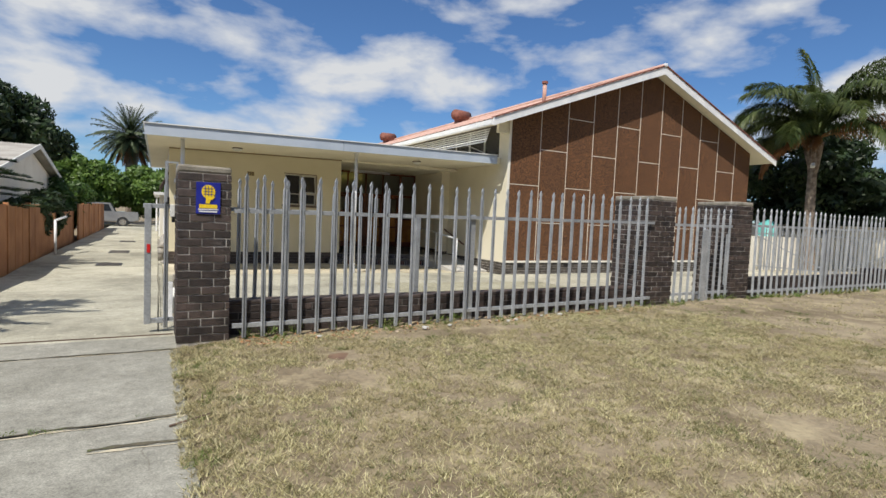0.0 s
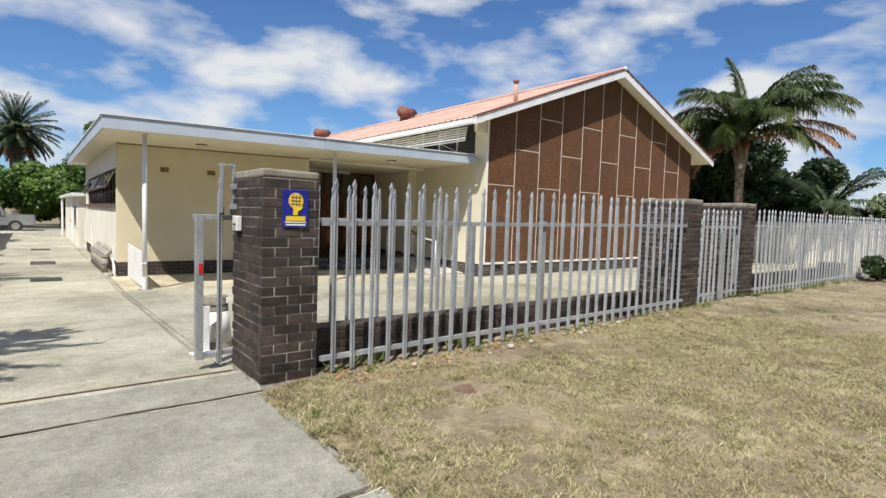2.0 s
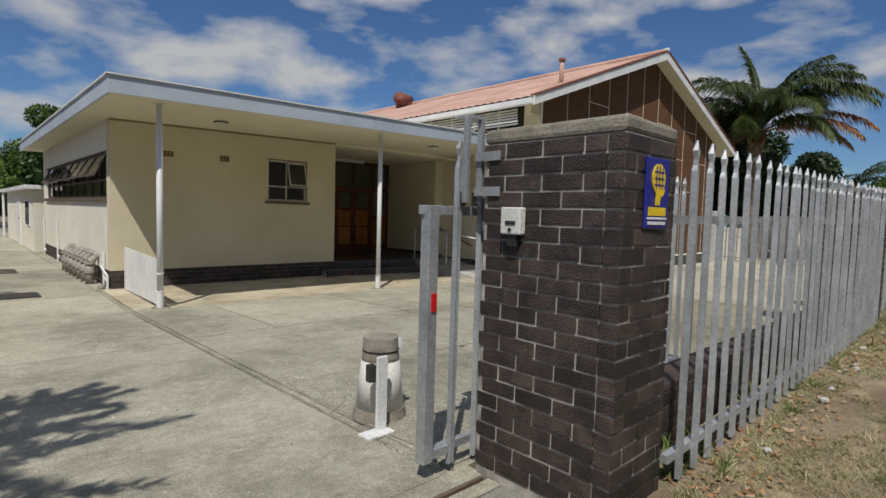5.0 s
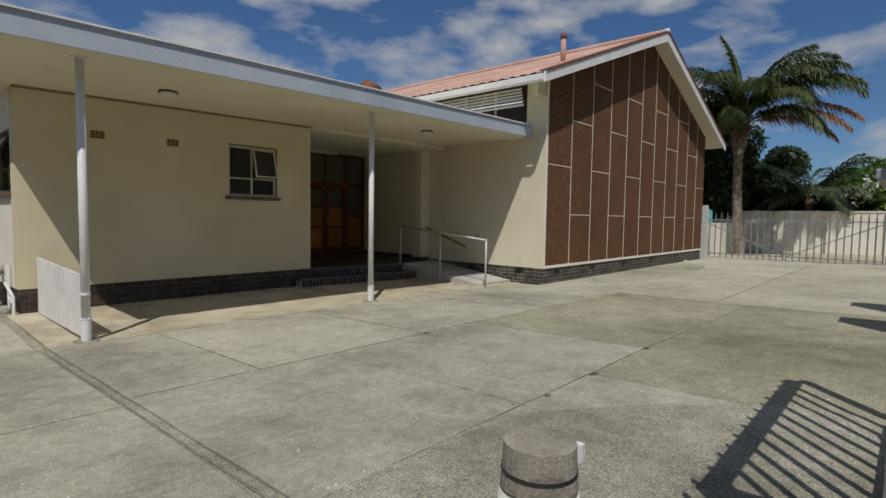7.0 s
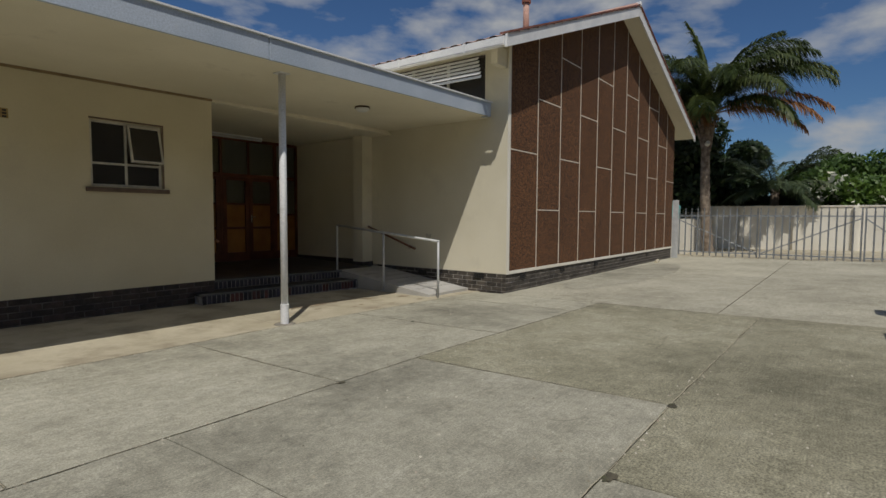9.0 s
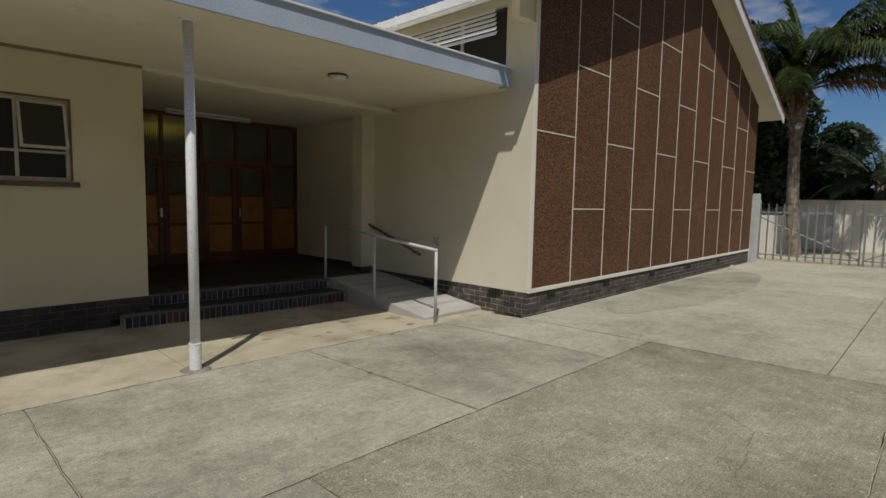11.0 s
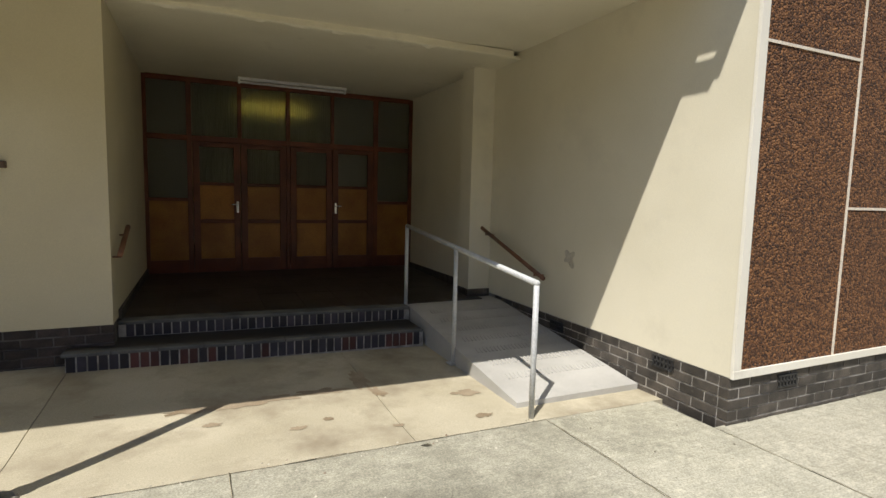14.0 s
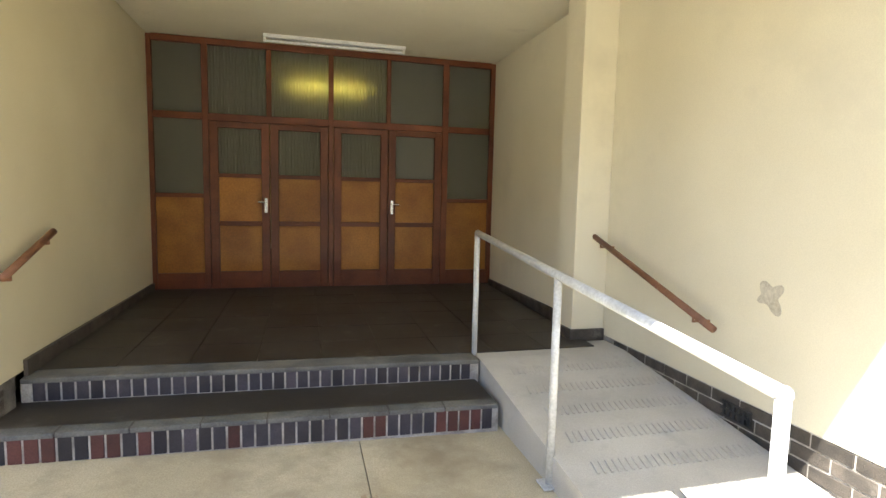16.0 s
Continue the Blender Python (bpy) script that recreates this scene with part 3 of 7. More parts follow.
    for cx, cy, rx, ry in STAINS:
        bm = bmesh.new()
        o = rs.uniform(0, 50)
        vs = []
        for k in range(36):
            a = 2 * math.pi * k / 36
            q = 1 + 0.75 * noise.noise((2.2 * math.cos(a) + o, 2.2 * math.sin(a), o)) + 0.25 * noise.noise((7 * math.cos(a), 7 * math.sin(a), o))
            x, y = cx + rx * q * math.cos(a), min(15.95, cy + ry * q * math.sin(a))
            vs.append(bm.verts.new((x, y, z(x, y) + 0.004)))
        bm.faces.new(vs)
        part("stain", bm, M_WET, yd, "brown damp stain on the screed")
    # worn joints: pale broken arrises and dirt-filled cracks
    def ribbon(name, a, b, w, material, wob, lift, label, zf=z):
        n = max(6, int((Vector(b) - Vector(a)).length / 0.06))
        d = (Vector(b) - Vector(a)).normalized(); s = Vector((-d.y, d.x))
        bm2, last = bmesh.new(), None
        for k in range(n + 1):
            c = Vector(a).lerp(Vector(b), k / n)
            o = wob * (noise.noise((c.x * 3, c.y * 3, 3)) + 0.5 * noise.noise((c.x * 11, c.y * 11, 6)))
            ww = w * (0.25 + 0.75 * abs(noise.noise((c.x * 7, c.y * 7, 9))) * 2)
            pair = []
            for e in (-1, 1):
                q = c + s * (o + e * ww / 2)
                pair.append(bm2.verts.new((q.x, q.y, zf(q.x, q.y) + lift)))
            if last:
                bm2.faces.new((last[0], pair[0], pair[1], last[1]))
            last = pair
        part(name, bm2, material, yd, label)
    flat = lambda x, y: -0.05
    for a, b in (((1.6, 8.64), (4.3, 8.64)), ((4.3, 8.64), (9.2, 8.64)), ((9.3, 9.21), (22.0, 9.21)), ((-0.1, 7.0), (-0.1, 13.4)), ((3.34, 11.05), (3.34, 13.5)), ((0.0, 11.03), (4.3, 11.03)), ((4.3, 11.03), (9.2, 11.03)), ((5.88, 11.05), (5.88, 13.6)), ((1.1, 11.05), (1.1, 13.5)), ((8.12, 11.05), (8.12, 13.6)), ((9.22, 9.2), (9.22, 12.95)), ((4.32, 8.7), (4.32, 11.0)), ((0.4, 13.58), (8.1, 13.58))):
        ribbon("joint_edge", a, b, 0.011, M_CONC_P, 0.010, 0.003, "pale broken joint edge")
        ribbon("joint_crack", (a[0] + 0.003, a[1] - 0.006), (b[0] + 0.003, b[1] - 0.006), 0.0075, M_SOIL_D, 0.009, 0.005, "dark dirt in the joint")
    for x, y, r in ((4.3, 8.62, 0.05), (3.0, 8.6, 0.06), (3.32, 11.0, 0.045), (2.2, 8.6, 0.03), (5.86, 12.4, 0.03), (7.1, 13.5, 0.03)):
        bm = bmesh.new()
        bm.faces.new([bm.verts.new((px, py, z(px, py) + 0.006)) for px, py in ((x + r * q * math.cos(k), y + 0.6 * r * q * math.sin(k)) for k, q in ((i * math.pi / 8, 1 + 0.7 * noise.noise((x + 2 * math.cos(i), y + i, 3))) for i in range(16)))])
        part("chipped_corner", bm, M_SOIL_D, yd, "dirt in a chipped joint corner")
    for a, b, w in (((-3.0, 3.56), (0.06, 3.58), 0.06), ((-0.5, 3.17), (0.06, 3.12), 0.05), ((-3.0, 5.52), (0.06, 5.53), 0.035)):
        ribbon("joint_crack", a, b, w, M_SOIL_D, 0.03, 0.005, "dirt-filled broken joint", flat)
        ribbon("joint_edge", (a[0], a[1] - 0.05), (b[0], b[1] - 0.05), w * 0.6, M_CONC_P, 0.03, 0.004, "pale spalled joint edge", flat)
    rng = np.random.default_rng(5)
    n = 1500
    x, y = rng.uniform(-2.6, 9.2, n), rng.uniform(6.5, 13.4, n)
    near = rng.random(n) < 0.45
    y = np.where(near, rng.choice([8.63, 11.03, 13.57], n) + rng.normal(0, 0.05, n), y)
    s = rng.uniform(0.003, 0.011, n)
    V, F = [], []
    for k in range(n):
        c, m = Vector((x[k], y[k], z(x[k], y[k]))), len(V)
        V.extend([c + Vector(o) * s[k] for o in ((1, 0.3, 0), (-0.2, 1, 0), (-1, -0.4, 0), (0.3, -0.9, 0), (0.1, 0, 1.1))])
        F.extend([(m, m + 1, m + 4), (m + 1, m + 2, m + 4), (m + 2, m + 3, m + 4), (m + 3, m, m + 4)])
    tagged(new("grit", soup("grit", V, F, M_GRIT)), "loose grit and crumbs scattered over the concrete", "grit", kind="stuff")
    # cracked damp patch along the gable plinth
    bm = bmesh.new()
    pts = []
    for i in range(24):
        a = 2 * math.pi * i / 24
        x, y = 14.6 + 3.9 * math.cos(a), 12.2 + 0.85 * math.sin(a)
        pts.append((x + 0.3 * noise.noise((x, y, 7)), min(12.84, y + 0.2 * noise.noise((x, y, 8)))))
    bm.faces.new([bm.verts.new((x, y, z(x, y) + 0.004)) for x, y in pts])
    part("old_patch", bm, M_CONC, yd, "older darker cracked concrete patch")
    # gate rail sunk in the concrete
    bm = bmesh.new()
    bx(bm, -3.05, 6.276, -0.09, 0.02, 6.292, -0.048)
    part("gate_rail", bm, M_SILL, yd, "rusty dark steel gate rail set in the concrete")
    slab(yd, "slab", -3.05, 6.16, 0.07, 6.264, lambda x, y: -0.055, M_CONC, 0.006)
    slab(yd, "slab", -3.05, 6.304, 0.07, 6.45, lambda x, y: -0.055, M_CONC, 0.006)
    for y0, y1 in ((15.6, 16.25), (19.6, 20.65), (25.3, 26.2)):
        lid = root("drain_cover", (-1.25, y0, z(-1.25, y0)), "rectangular dark cast-iron drain cover flush in the driveway", "drain cover", "driveway drain covers")
        bm = bmesh.new(); bx(bm, -1.55, y0, z(0, y0) - 0.03, -0.97, y1, z(0, y1) + 0.006, 0.004)
        part("rim", bm, M_BLACK, lid)
        bm = bmesh.new(); bx(bm, -1.50, y0 + 0.04, z(0, y0) - 0.02, -1.02, y1 - 0.04, z(0, y1) + 0.012, 0.004)
        part("lid", bm, M_BRICK_G, lid)


def bond(parent, course0, n, x_of, length, material, along, z0, face, brick=0.226, joint=0.012, course=0.0852, h=0.073, proud=0.0, thick=0.09, name="brick"):
    """Bricks in running bond on one face. x_of: start; along: 'x' or 'y'; face: the plane's place; thick inward, signed."""
    for c in range(n):
        s = -(brick + joint) / 2 if (c + course0) % 2 else 0.0
        while s < length - 0.02:
            a, b = max(s, 0.0), min(s + brick, length)
            if b - a > 0.03:
                key = (round(b - a, 3), along, material.name, round(h, 3))
                me = BRICKS.get(key)
                if me is None:
                    bm = bmesh.new()
                    d = (b - a, 0.09, h) if along == "x" else (0.09, b - a, h)
                    bx(bm, -d[0] / 2, -d[1] / 2, -d[2] / 2, d[0] / 2, d[1] / 2, d[2] / 2, 0.004)
                    me = BRICKS[key] = mesh_of("brick", bm, material)
                m = x_of + (a + b) / 2
                zc = z0 + c * course + course / 2
                off = face + (0.045 if thick > 0 else -0.045) + random.uniform(-0.003, 0.003)
                at = (m, off, zc) if along == "x" else (off, m, zc)
                share(name, me, parent, pose(*at, random.uniform(-.5, .5), random.uniform(-.5, .5), random.uniform(-.7, .7)))
            s += brick + joint


BRICKS = {}


def brick_pillar(x0, x1, y0, y1, z0, label, faces, courses=21):
    top = z0 + courses * 0.0852
    p = root("brick_pillar", ((x0 + x1) / 2, (y0 + y1) / 2, z0), label, "pillar", "fence pillars")
    box_part("mortar_core", (x0 + 0.008, y0 + 0.008, z0 - 0.3, x1 - 0.008, y1 - 0.008, top), M_MORTAR, p, "grey mortar joints")
    bm = bmesh.new()
    bx(bm, x0 - 0.002, y0 - 0.002, top, x1 + 0.002, y1 + 0.002, top + 0.075, 0.02)
    for v in bm.verts:
        v.co += Vector((noise.noise(v.co * 9), noise.noise(v.co * 9 + Vector((3, 0, 0))), noise.noise(v.co * 9 + Vector((0, 7, 0))))) * 0.008
    part("cap", bm, M_CAP, p, "stained weathered concrete cap")
    if "f" in faces:
        bond(p, 0, courses, x0, x1 - x0, M_BRICK, "x", z0, y0, thick=1)
    if "w" in faces:
        bond(p, 1, courses, y0 + 0.095, y1 - y0 - 0.095, M_BRICK, "y", z0, x0, thick=1)
    if "e" in faces:
        bond(p, 1, courses, y0 + 0.095, y1 - y0 - 0.095, M_BRICK, "y", z0, x1, thick=-1)
    if "b" in faces:
        bond(p, 0, courses, x0 + 0.095, x1 - x0 - 0.19, M_BRICK, "x", z0, y1, thick=-1)
    return p


def holed_wall(bm, along, u0, u1, z0, z1, t0, t1, holes):
    """A wall of thickness t0..t1 running from u0 to u1 with rectangular holes (u0, z0, u1, z1)."""
    def put(a, b, c, d):
        if b - a > 1e-4 and d - c > 1e-4:
            if along == "x":
                bx(bm, a, t0, c, b, t1, d)
            else:
                bx(bm, t0, a, c, t1, b, d)
    at = u0
    for a, c, b, d in sorted(holes):
        put(at, a, z0, z1); put(a, b, z0, c); put(a, b, d, z1)
        at = b
    put(at, u1, z0, z1)


def soffit(x):
    return 3.02 + 0.0155 * (x + 0.42)


RIDGE_X, RIDGE_Z, EAVE_Z = 15.47, 7.0, 4.36
HALF = RIDGE_X - 8.45


def roof_z(x):
    return RIDGE_Z - abs(x - RIDGE_X) * (RIDGE_Z - EAVE_Z) / HALF


def flat_hall():
    """The low flat-roofed hall with its entrance porch."""
    bm = bmesh.new()
    holed_wall(bm, "x", 0.12, 5.0, 0.15, 3.14, 15.975, 16.2, [(3.24, 1.62, 4.2, 2.54)])
    w = part("wall_front", bm, M_PLASTER)
    tagged(w, "cream plastered front wall of the low hall", "wall", kind="structure")
    bm = bmesh.new()
    holed_wall(bm, "y", 16.2, 25.2, 0.15, 3.10, 0.12, 0.34, [(16.22, 1.55, 24.6, 2.45)])
    tagged(part("wall_west", bm, M_PLASTER_W), "pale plastered side wall of the low hall", "wall", kind="structure")
    bm = bmesh.new()
    bx(bm, 4.78, 16.2, 0.15, 5.0, 25.2, 3.14)
    bx(bm, 0.34, 25.0, 0.15, 4.78, 25.2, 3.14)
    tagged(part("wall_porch_west", bm, M_PLASTER), "cream plastered wall of the entrance porch", "wall", kind="structure")
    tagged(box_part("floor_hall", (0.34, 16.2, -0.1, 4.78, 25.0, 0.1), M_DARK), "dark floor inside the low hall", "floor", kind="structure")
    # plinth of dark bricks
    bm = bmesh.new()
    bx(bm, 0.143, 15.993, -0.45, 5.0, 16.2, 0.15); bx(bm, 0.143, 16.2, -0.45, 0.34, 25.2, 0.15)
    pl = part("plinth_hall", bm, M_MORTAR_D)
    tagged(pl, "dark face-brick plinth under the low hall", "plinth", kind="structure")
    bond(pl, 0, 5, 0.14, 4.86, M_BRICK, "x", -0.275, 15.985, thick=1)
    bond(pl, 1, 5, 16.08, 9.1, M_BRICK, "y", -0.275, 0.135, thick=1)
    # roof slab, soffit, fascia
    bm = bmesh.new()
    pts = [(-0.38, 13.24), (9.05, 13.24), (9.05, 13.4), (9.34, 13.4), (9.34, 25.6), (-0.38, 25.6)]
    lo = [bm.verts.new((x, y, soffit(x))) for x, y in pts]
    hi = [bm.verts.new((x, y, soffit(x) + 0.2)) for x, y in pts]
    bm.faces.new(lo); bm.faces.new(hi)
    for i in range(6):
        bm.faces.new((lo[i], lo[(i + 1) % 6], hi[(i + 1) % 6], hi[i]))
    tagged(part("ceiling_canopy", bm, M_CEIL), "cream painted soffit of the flat canopy roof", "ceiling", kind="structure")
    fa = root("fascia", (4, 13.22, 3.1), "pale blue-grey metal fascia round the flat roof", "fascia", kind="structure")
    for a, b in ((-0.42, 4.18), (4.19, 9.08)):
        bm = bmesh.new()
        v = [bm.verts.new((x, y, soffit(x) + dz)) for x, y, dz in ((a, 13.20, -0.02), (b, 13.20, -0.02), (b, 13.20, 0.235), (a, 13.20, 0.235), (a, 13.238, -0.02), (b, 13.238, -0.02), (b, 13.238, 0.235), (a, 13.238, 0.235))]
        for f in ((0, 1, 2, 3), (5, 4, 7, 6), (0, 3, 7, 4), (1, 5, 6, 2), (3, 2, 6, 7), (0, 4, 5, 1)):
            bm.faces.new([v[i] for i in f])
        part("fascia_front", bm, M_FASCIA, fa)
    box_part("fascia_side", (-0.42, 13.238, soffit(-0.42) - 0.02, -0.382, 25.6, soffit(-0.42) + 0.225), M_FASCIA, fa)
    box_part("fascia_end", (9.052, 13.238, soffit(9) - 0.02, 9.085, 13.4, soffit(9) + 0.235), M_FASCIA, fa)
    bm = bmesh.new()
    for x0, x1, y0, y1 in ((-0.45, 4.18, 13.17, 13.3), (4.19, 9.1, 13.17, 13.3)):
        v = [bm.verts.new((x, y, soffit(x) + dz)) for dz in (0.236, 0.256) for x, y in ((x0, y0), (x1, y0), (x1, y1), (x0, y1))]
        for f in ((3, 2, 1, 0), (4, 5, 6, 7), (0, 1, 5, 4), (1, 2, 6, 5), (2, 3, 7, 6), (3, 0, 4, 7)):
            bm.faces.new([v[i] for i in f])
    bx(bm, -0.45, 13.3, soffit(-0.42) + 0.226, -0.33, 25.6, soffit(-0.42) + 0.25)
    part("roof_edge_trim", bm, M_WHITE, fa, "thin white roof edge trim")
    bm = bmesh.new()
    bx(bm, 4.2, 13.196, soffit(4.2) - 0.03, 4.225, 13.21, soffit(4.2) + 0.24)
    part("joint_cover", bm, M_FASCIA, fa)
    # lower porch ceiling behind the soffit step
    bm = bmesh.new()
    bx(bm, 5.0, 16.05, 3.075, 9.34, 19.6, 3.11)
    bx(bm, 5.0, 16.0, 3.075, 9.2, 16.05, 3.15)
    tagged(part("ceiling_porch", bm, M_CEIL), "cream painted lower ceiling of the entrance porch", "ceiling", kind="structure")
    # timber bead along the head of the front wall, and ragged plaster along the step in the ceiling
    bm = bmesh.new()
    v = [bm.verts.new((x, y, soffit(x) + dz)) for x in (0.12, 5.0) for y, dz in ((15.95, -0.035), (15.974, -0.035), (15.974, 0.002), (15.95, 0.002))]
    for f in ((0, 1, 5, 4), (1, 2, 6, 5), (2, 3, 7, 6), (3, 0, 4, 7), (3, 2, 1, 0), (4, 5, 6, 7)):
        bm.faces.new([v[i] for i in f])
    tagged(part("trim", bm, M_BEAD), "thin brown timber bead where wall meets soffit", "trim", kind="structure")
    bm = bmesh.new()
    last = None
    for k in range(141):
        x = 5.0 + 4.18 * k / 140
        h = 0.012 + 0.035 * max(0.0, noise.noise((x * 5, 2, 1)) + 0.6 * noise.noise((x * 17, 5, 3)))
        w = 0.02 + 0.03 * max(0.0, noise.noise((x * 7, 9, 4)))
        ring = [bm.verts.new(q) for q in ((x, 15.999, 3.075 + 0.05), (x, 15.999 - w * 0.4, 3.075 - h * 0.2), (x, 16.02, 3.075 - h), (x, 16.03 + w, 3.076))]
        if last:
            for i in range(3):
                bm.faces.new((last[i], last[i + 1], ring[i + 1], ring[i]))
        last = ring
    tagged(part("plaster_edge", bm, M_CEIL), "ragged plaster lumps along the step of the porch ceiling", "plaster edge", kind="structure")
    # porch floor
    tagged(box_part("floor_porch_base", (5.0, 16.3, -0.4, 9.34, 19.6, 0.05), M_MORTAR_D), "cement bed under the porch tiles", "floor", kind="structure")
    fl = root("floor_porch", (7, 18, 0.05), "dark polished floor tiles of the entrance porch", "floor", kind="structure")
    bm = bmesh.new(); bx(bm, -0.225, -0.225, -0.006, 0.225, 0.225, 0.006, 0.002)
    tile = mesh_of("tile", bm, M_LAND)
    for i in range(9):
        for j in range(6):
            x, y = 5.25 + 0.4555 * i, 16.66 + 0.4555 * j
            f, side = clip01((y - 16.4) / 2.9), 0.016 * max(0.0, 8.0 - x)
            share("tile", tile, fl, pose(x, y, 0.06 + side * (1 - f) + 0.08 * f + random.uniform(-0.001, 0.001), math.degrees((0.08 - side) / 2.9), math.degrees(0.016 * (1 - f)) if x < 8 else 0, 0))
    bm = bmesh.new()
    bx(bm, 5.0, 18.93 + 0.23, 0.05, 9.2, 19.3, 0.14)
    part("edge_tiles", bm, M_LAND, fl)
    # skirting
    sk = bmesh.new()
    bx(sk, 5.0, 16.31, 0.08, 5.025, 19.27, 0.22); bx(sk, 9.155, 16.98, 0.06, 9.18, 19.27, 0.2)
    bx(sk, 8.985, 16.62, 0.06, 9.32, 16.65, 0.16); bx(sk, 8.985, 16.65, 0.06, 9.01, 16.95, 0.16)
    tagged(part("baseboard", sk, M_BRICK_G), "dark grey tiled skirting round the porch", "skirting", kind="structure")


def steps():
    st = root("porch_steps", (6.4, 16.0, -0.25), "two low porch steps faced with dark upright bricks", "steps")
    bm = bmesh.new()
    bx(bm, 4.66, 15.762, -0.4, 8.0, 16.3, -0.118); bx(bm, 5.0, 16.262, -0.4, 8.02, 16.6, 0.03)
    part("core", bm, M_MORTAR, st, "grey mortar joints")
    bm = bmesh.new()
    bx(bm, 4.63, 15.76, -0.118, 8.0, 16.30, -0.092, 0.008)
    part("tread", bm, M_LAND, st, "dark grey cement tread")
    for i in range(9):
        box_part("edge_block", (4.63 + i * 0.3745, 15.752, -0.12, 4.63 + (i + 1) * 0.3745 - 0.006, 15.86, -0.088), M_NOSE, st, bevel=0.006)
    bm = bmesh.new(); bx(bm, 5.0, 16.25, 0.03, 8.02, 16.44, 0.066, 0.01)
    part("landing_edge", bm, M_NOSE, st, "worn grey cement edge")
    for y, x0, x1, z0, h in ((15.785, 4.66, 7.99, -0.262, 0.142), (16.285, 5.06, 8.0, -0.09, 0.12)):
        bm = bmesh.new(); bx(bm, -0.034, -0.03, -h / 2, 0.034, 0.03, h / 2, 0.004)
        meshes = [mesh_of("brick", bm, M_BRICK_S)]
        bm = bmesh.new(); bx(bm, -0.034, -0.03, -h / 2, 0.034, 0.03, h / 2, 0.004)
        meshes.append(mesh_of("brick", bm, M_BRICK_R))
        n = int((x1 - x0) / 0.0805)
        for i in range(n):
            red = y < 16 and random.random() < 0.3
            share("brick", meshes[1 if red else 0], st, pose(x0 + 0.04 + i * 0.0805, y + random.uniform(-.002, .002), z0 + h / 2 + 0.004, 0, 0, random.uniform(-1, 1)))
    # the steps climb a little away from the ramp
    for ob in st.children:
        if ob.data.users == 1:
            for v in ob.data.vertices:
                v.co.z += 0.016 * (8.0 - v.co.x)
        else:
            ob.location.z += 0.016 * (8.0 - ob.location.x)


def ramp():
    rp = root("access_ramp", (8.7, 15, -0.25), "light concrete access ramp with ribbed anti-slip bands", "ramp")
    bm = bmesh.new()
    prism(bm, [(13.86, -0.24), (14.0, -0.225), (16.29, 0.058), (16.6, 0.06), (16.6, -0.5), (13.86, -0.5)], "x", 8.04, 9.32)
    part("slope", bm, M_RAMP, rp)
    for k in range(7):
        y = 14.25 + k * 0.29
        z0 = -0.225 + (y - 14.0) * 0.1236
        bm = bmesh.new()
        for i in range(26):
            x = 8.2 + i * 0.042
            v = [bm.verts.new(p) for p in ((x, y, z0 + 0.001), (x + 0.02, y, z0 + 0.001), (x + 0.036, y + 0.1, z0 + 0.0165), (x + 0.016, y + 0.1, z0 + 0.0165), (x + 0.004, y, z0 + 0.008), (x + 0.016, y, z0 + 0.008), (x + 0.032, y + 0.1, z0 + 0.022), (x + 0.02, y + 0.1, z0 + 0.022))]
            for f in ((4, 5, 6, 7), (0, 1, 5, 4), (1, 2, 6, 5), (2, 3, 7, 6), (3, 0, 4, 7)):
                bm.faces.new([v[j] for j in f])
        part("rib_band", bm, M_RAMP, rp)
    rl = root("ramp_railing", (8.04, 15, -0.25), "grey painted tube railing along the ramp", "railing")
    tops = [(8.035, 13.65, 0.77), (8.035, 15.04, 0.90), (8.035, 16.42, 1.03)]
    bm = bmesh.new()
    rod(bm, tops[0], tops[2], 0.024, 14); ball(bm, tops[0], 0.027)
    part("top_rail", bm, M_GREYP, rl, smooth=True)
    for (x, y, zt), zb in zip(tops, (-0.29, -0.275, -0.095)):
        bm = bmesh.new(); rod(bm, (x, y, zb), (x, y, zt), 0.022, 14)
        post = part("post", bm, M_GREYP, rl, smooth=True)
        bm = bmesh.new(); bx(bm, x - 0.055, y - 0.055, zb, x + 0.055, y + 0.055, zb + 0.012, 0.003)
        part("base_plate", bm, M_GREYP, post)
    for x, a, b in ((9.2, (16.73, 1.01), (15.2, 0.515)), (5.07, (16.64, 1.01), (15.99, 0.79))):
        hr = root("handrail", (x, 16, 0.8), "worn brown timber handrail fixed to the porch wall", "handrail", "wall handrails")
        bm = bmesh.new(); rod(bm, (x, *a), (x, *b), 0.024, 12)
        part("rail", bm, M_HANDRAIL, hr, smooth=True)
        wall = 9.33 if x > 7 else 5.0
        for f in (0.12, 0.88):
            p = Vector((x, *a)).lerp(Vector((x, *b)), f)
            bm = bmesh.new(); rod(bm, (wall, p.y, p.z - 0.05), (x, p.y, p.z - 0.05), 0.008, 6); rod(bm, (x, p.y, p.z - 0.055), (x, p.y, p.z - 0.02), 0.008, 6)
            part("bracket", bm, M_HANDRAIL, hr)


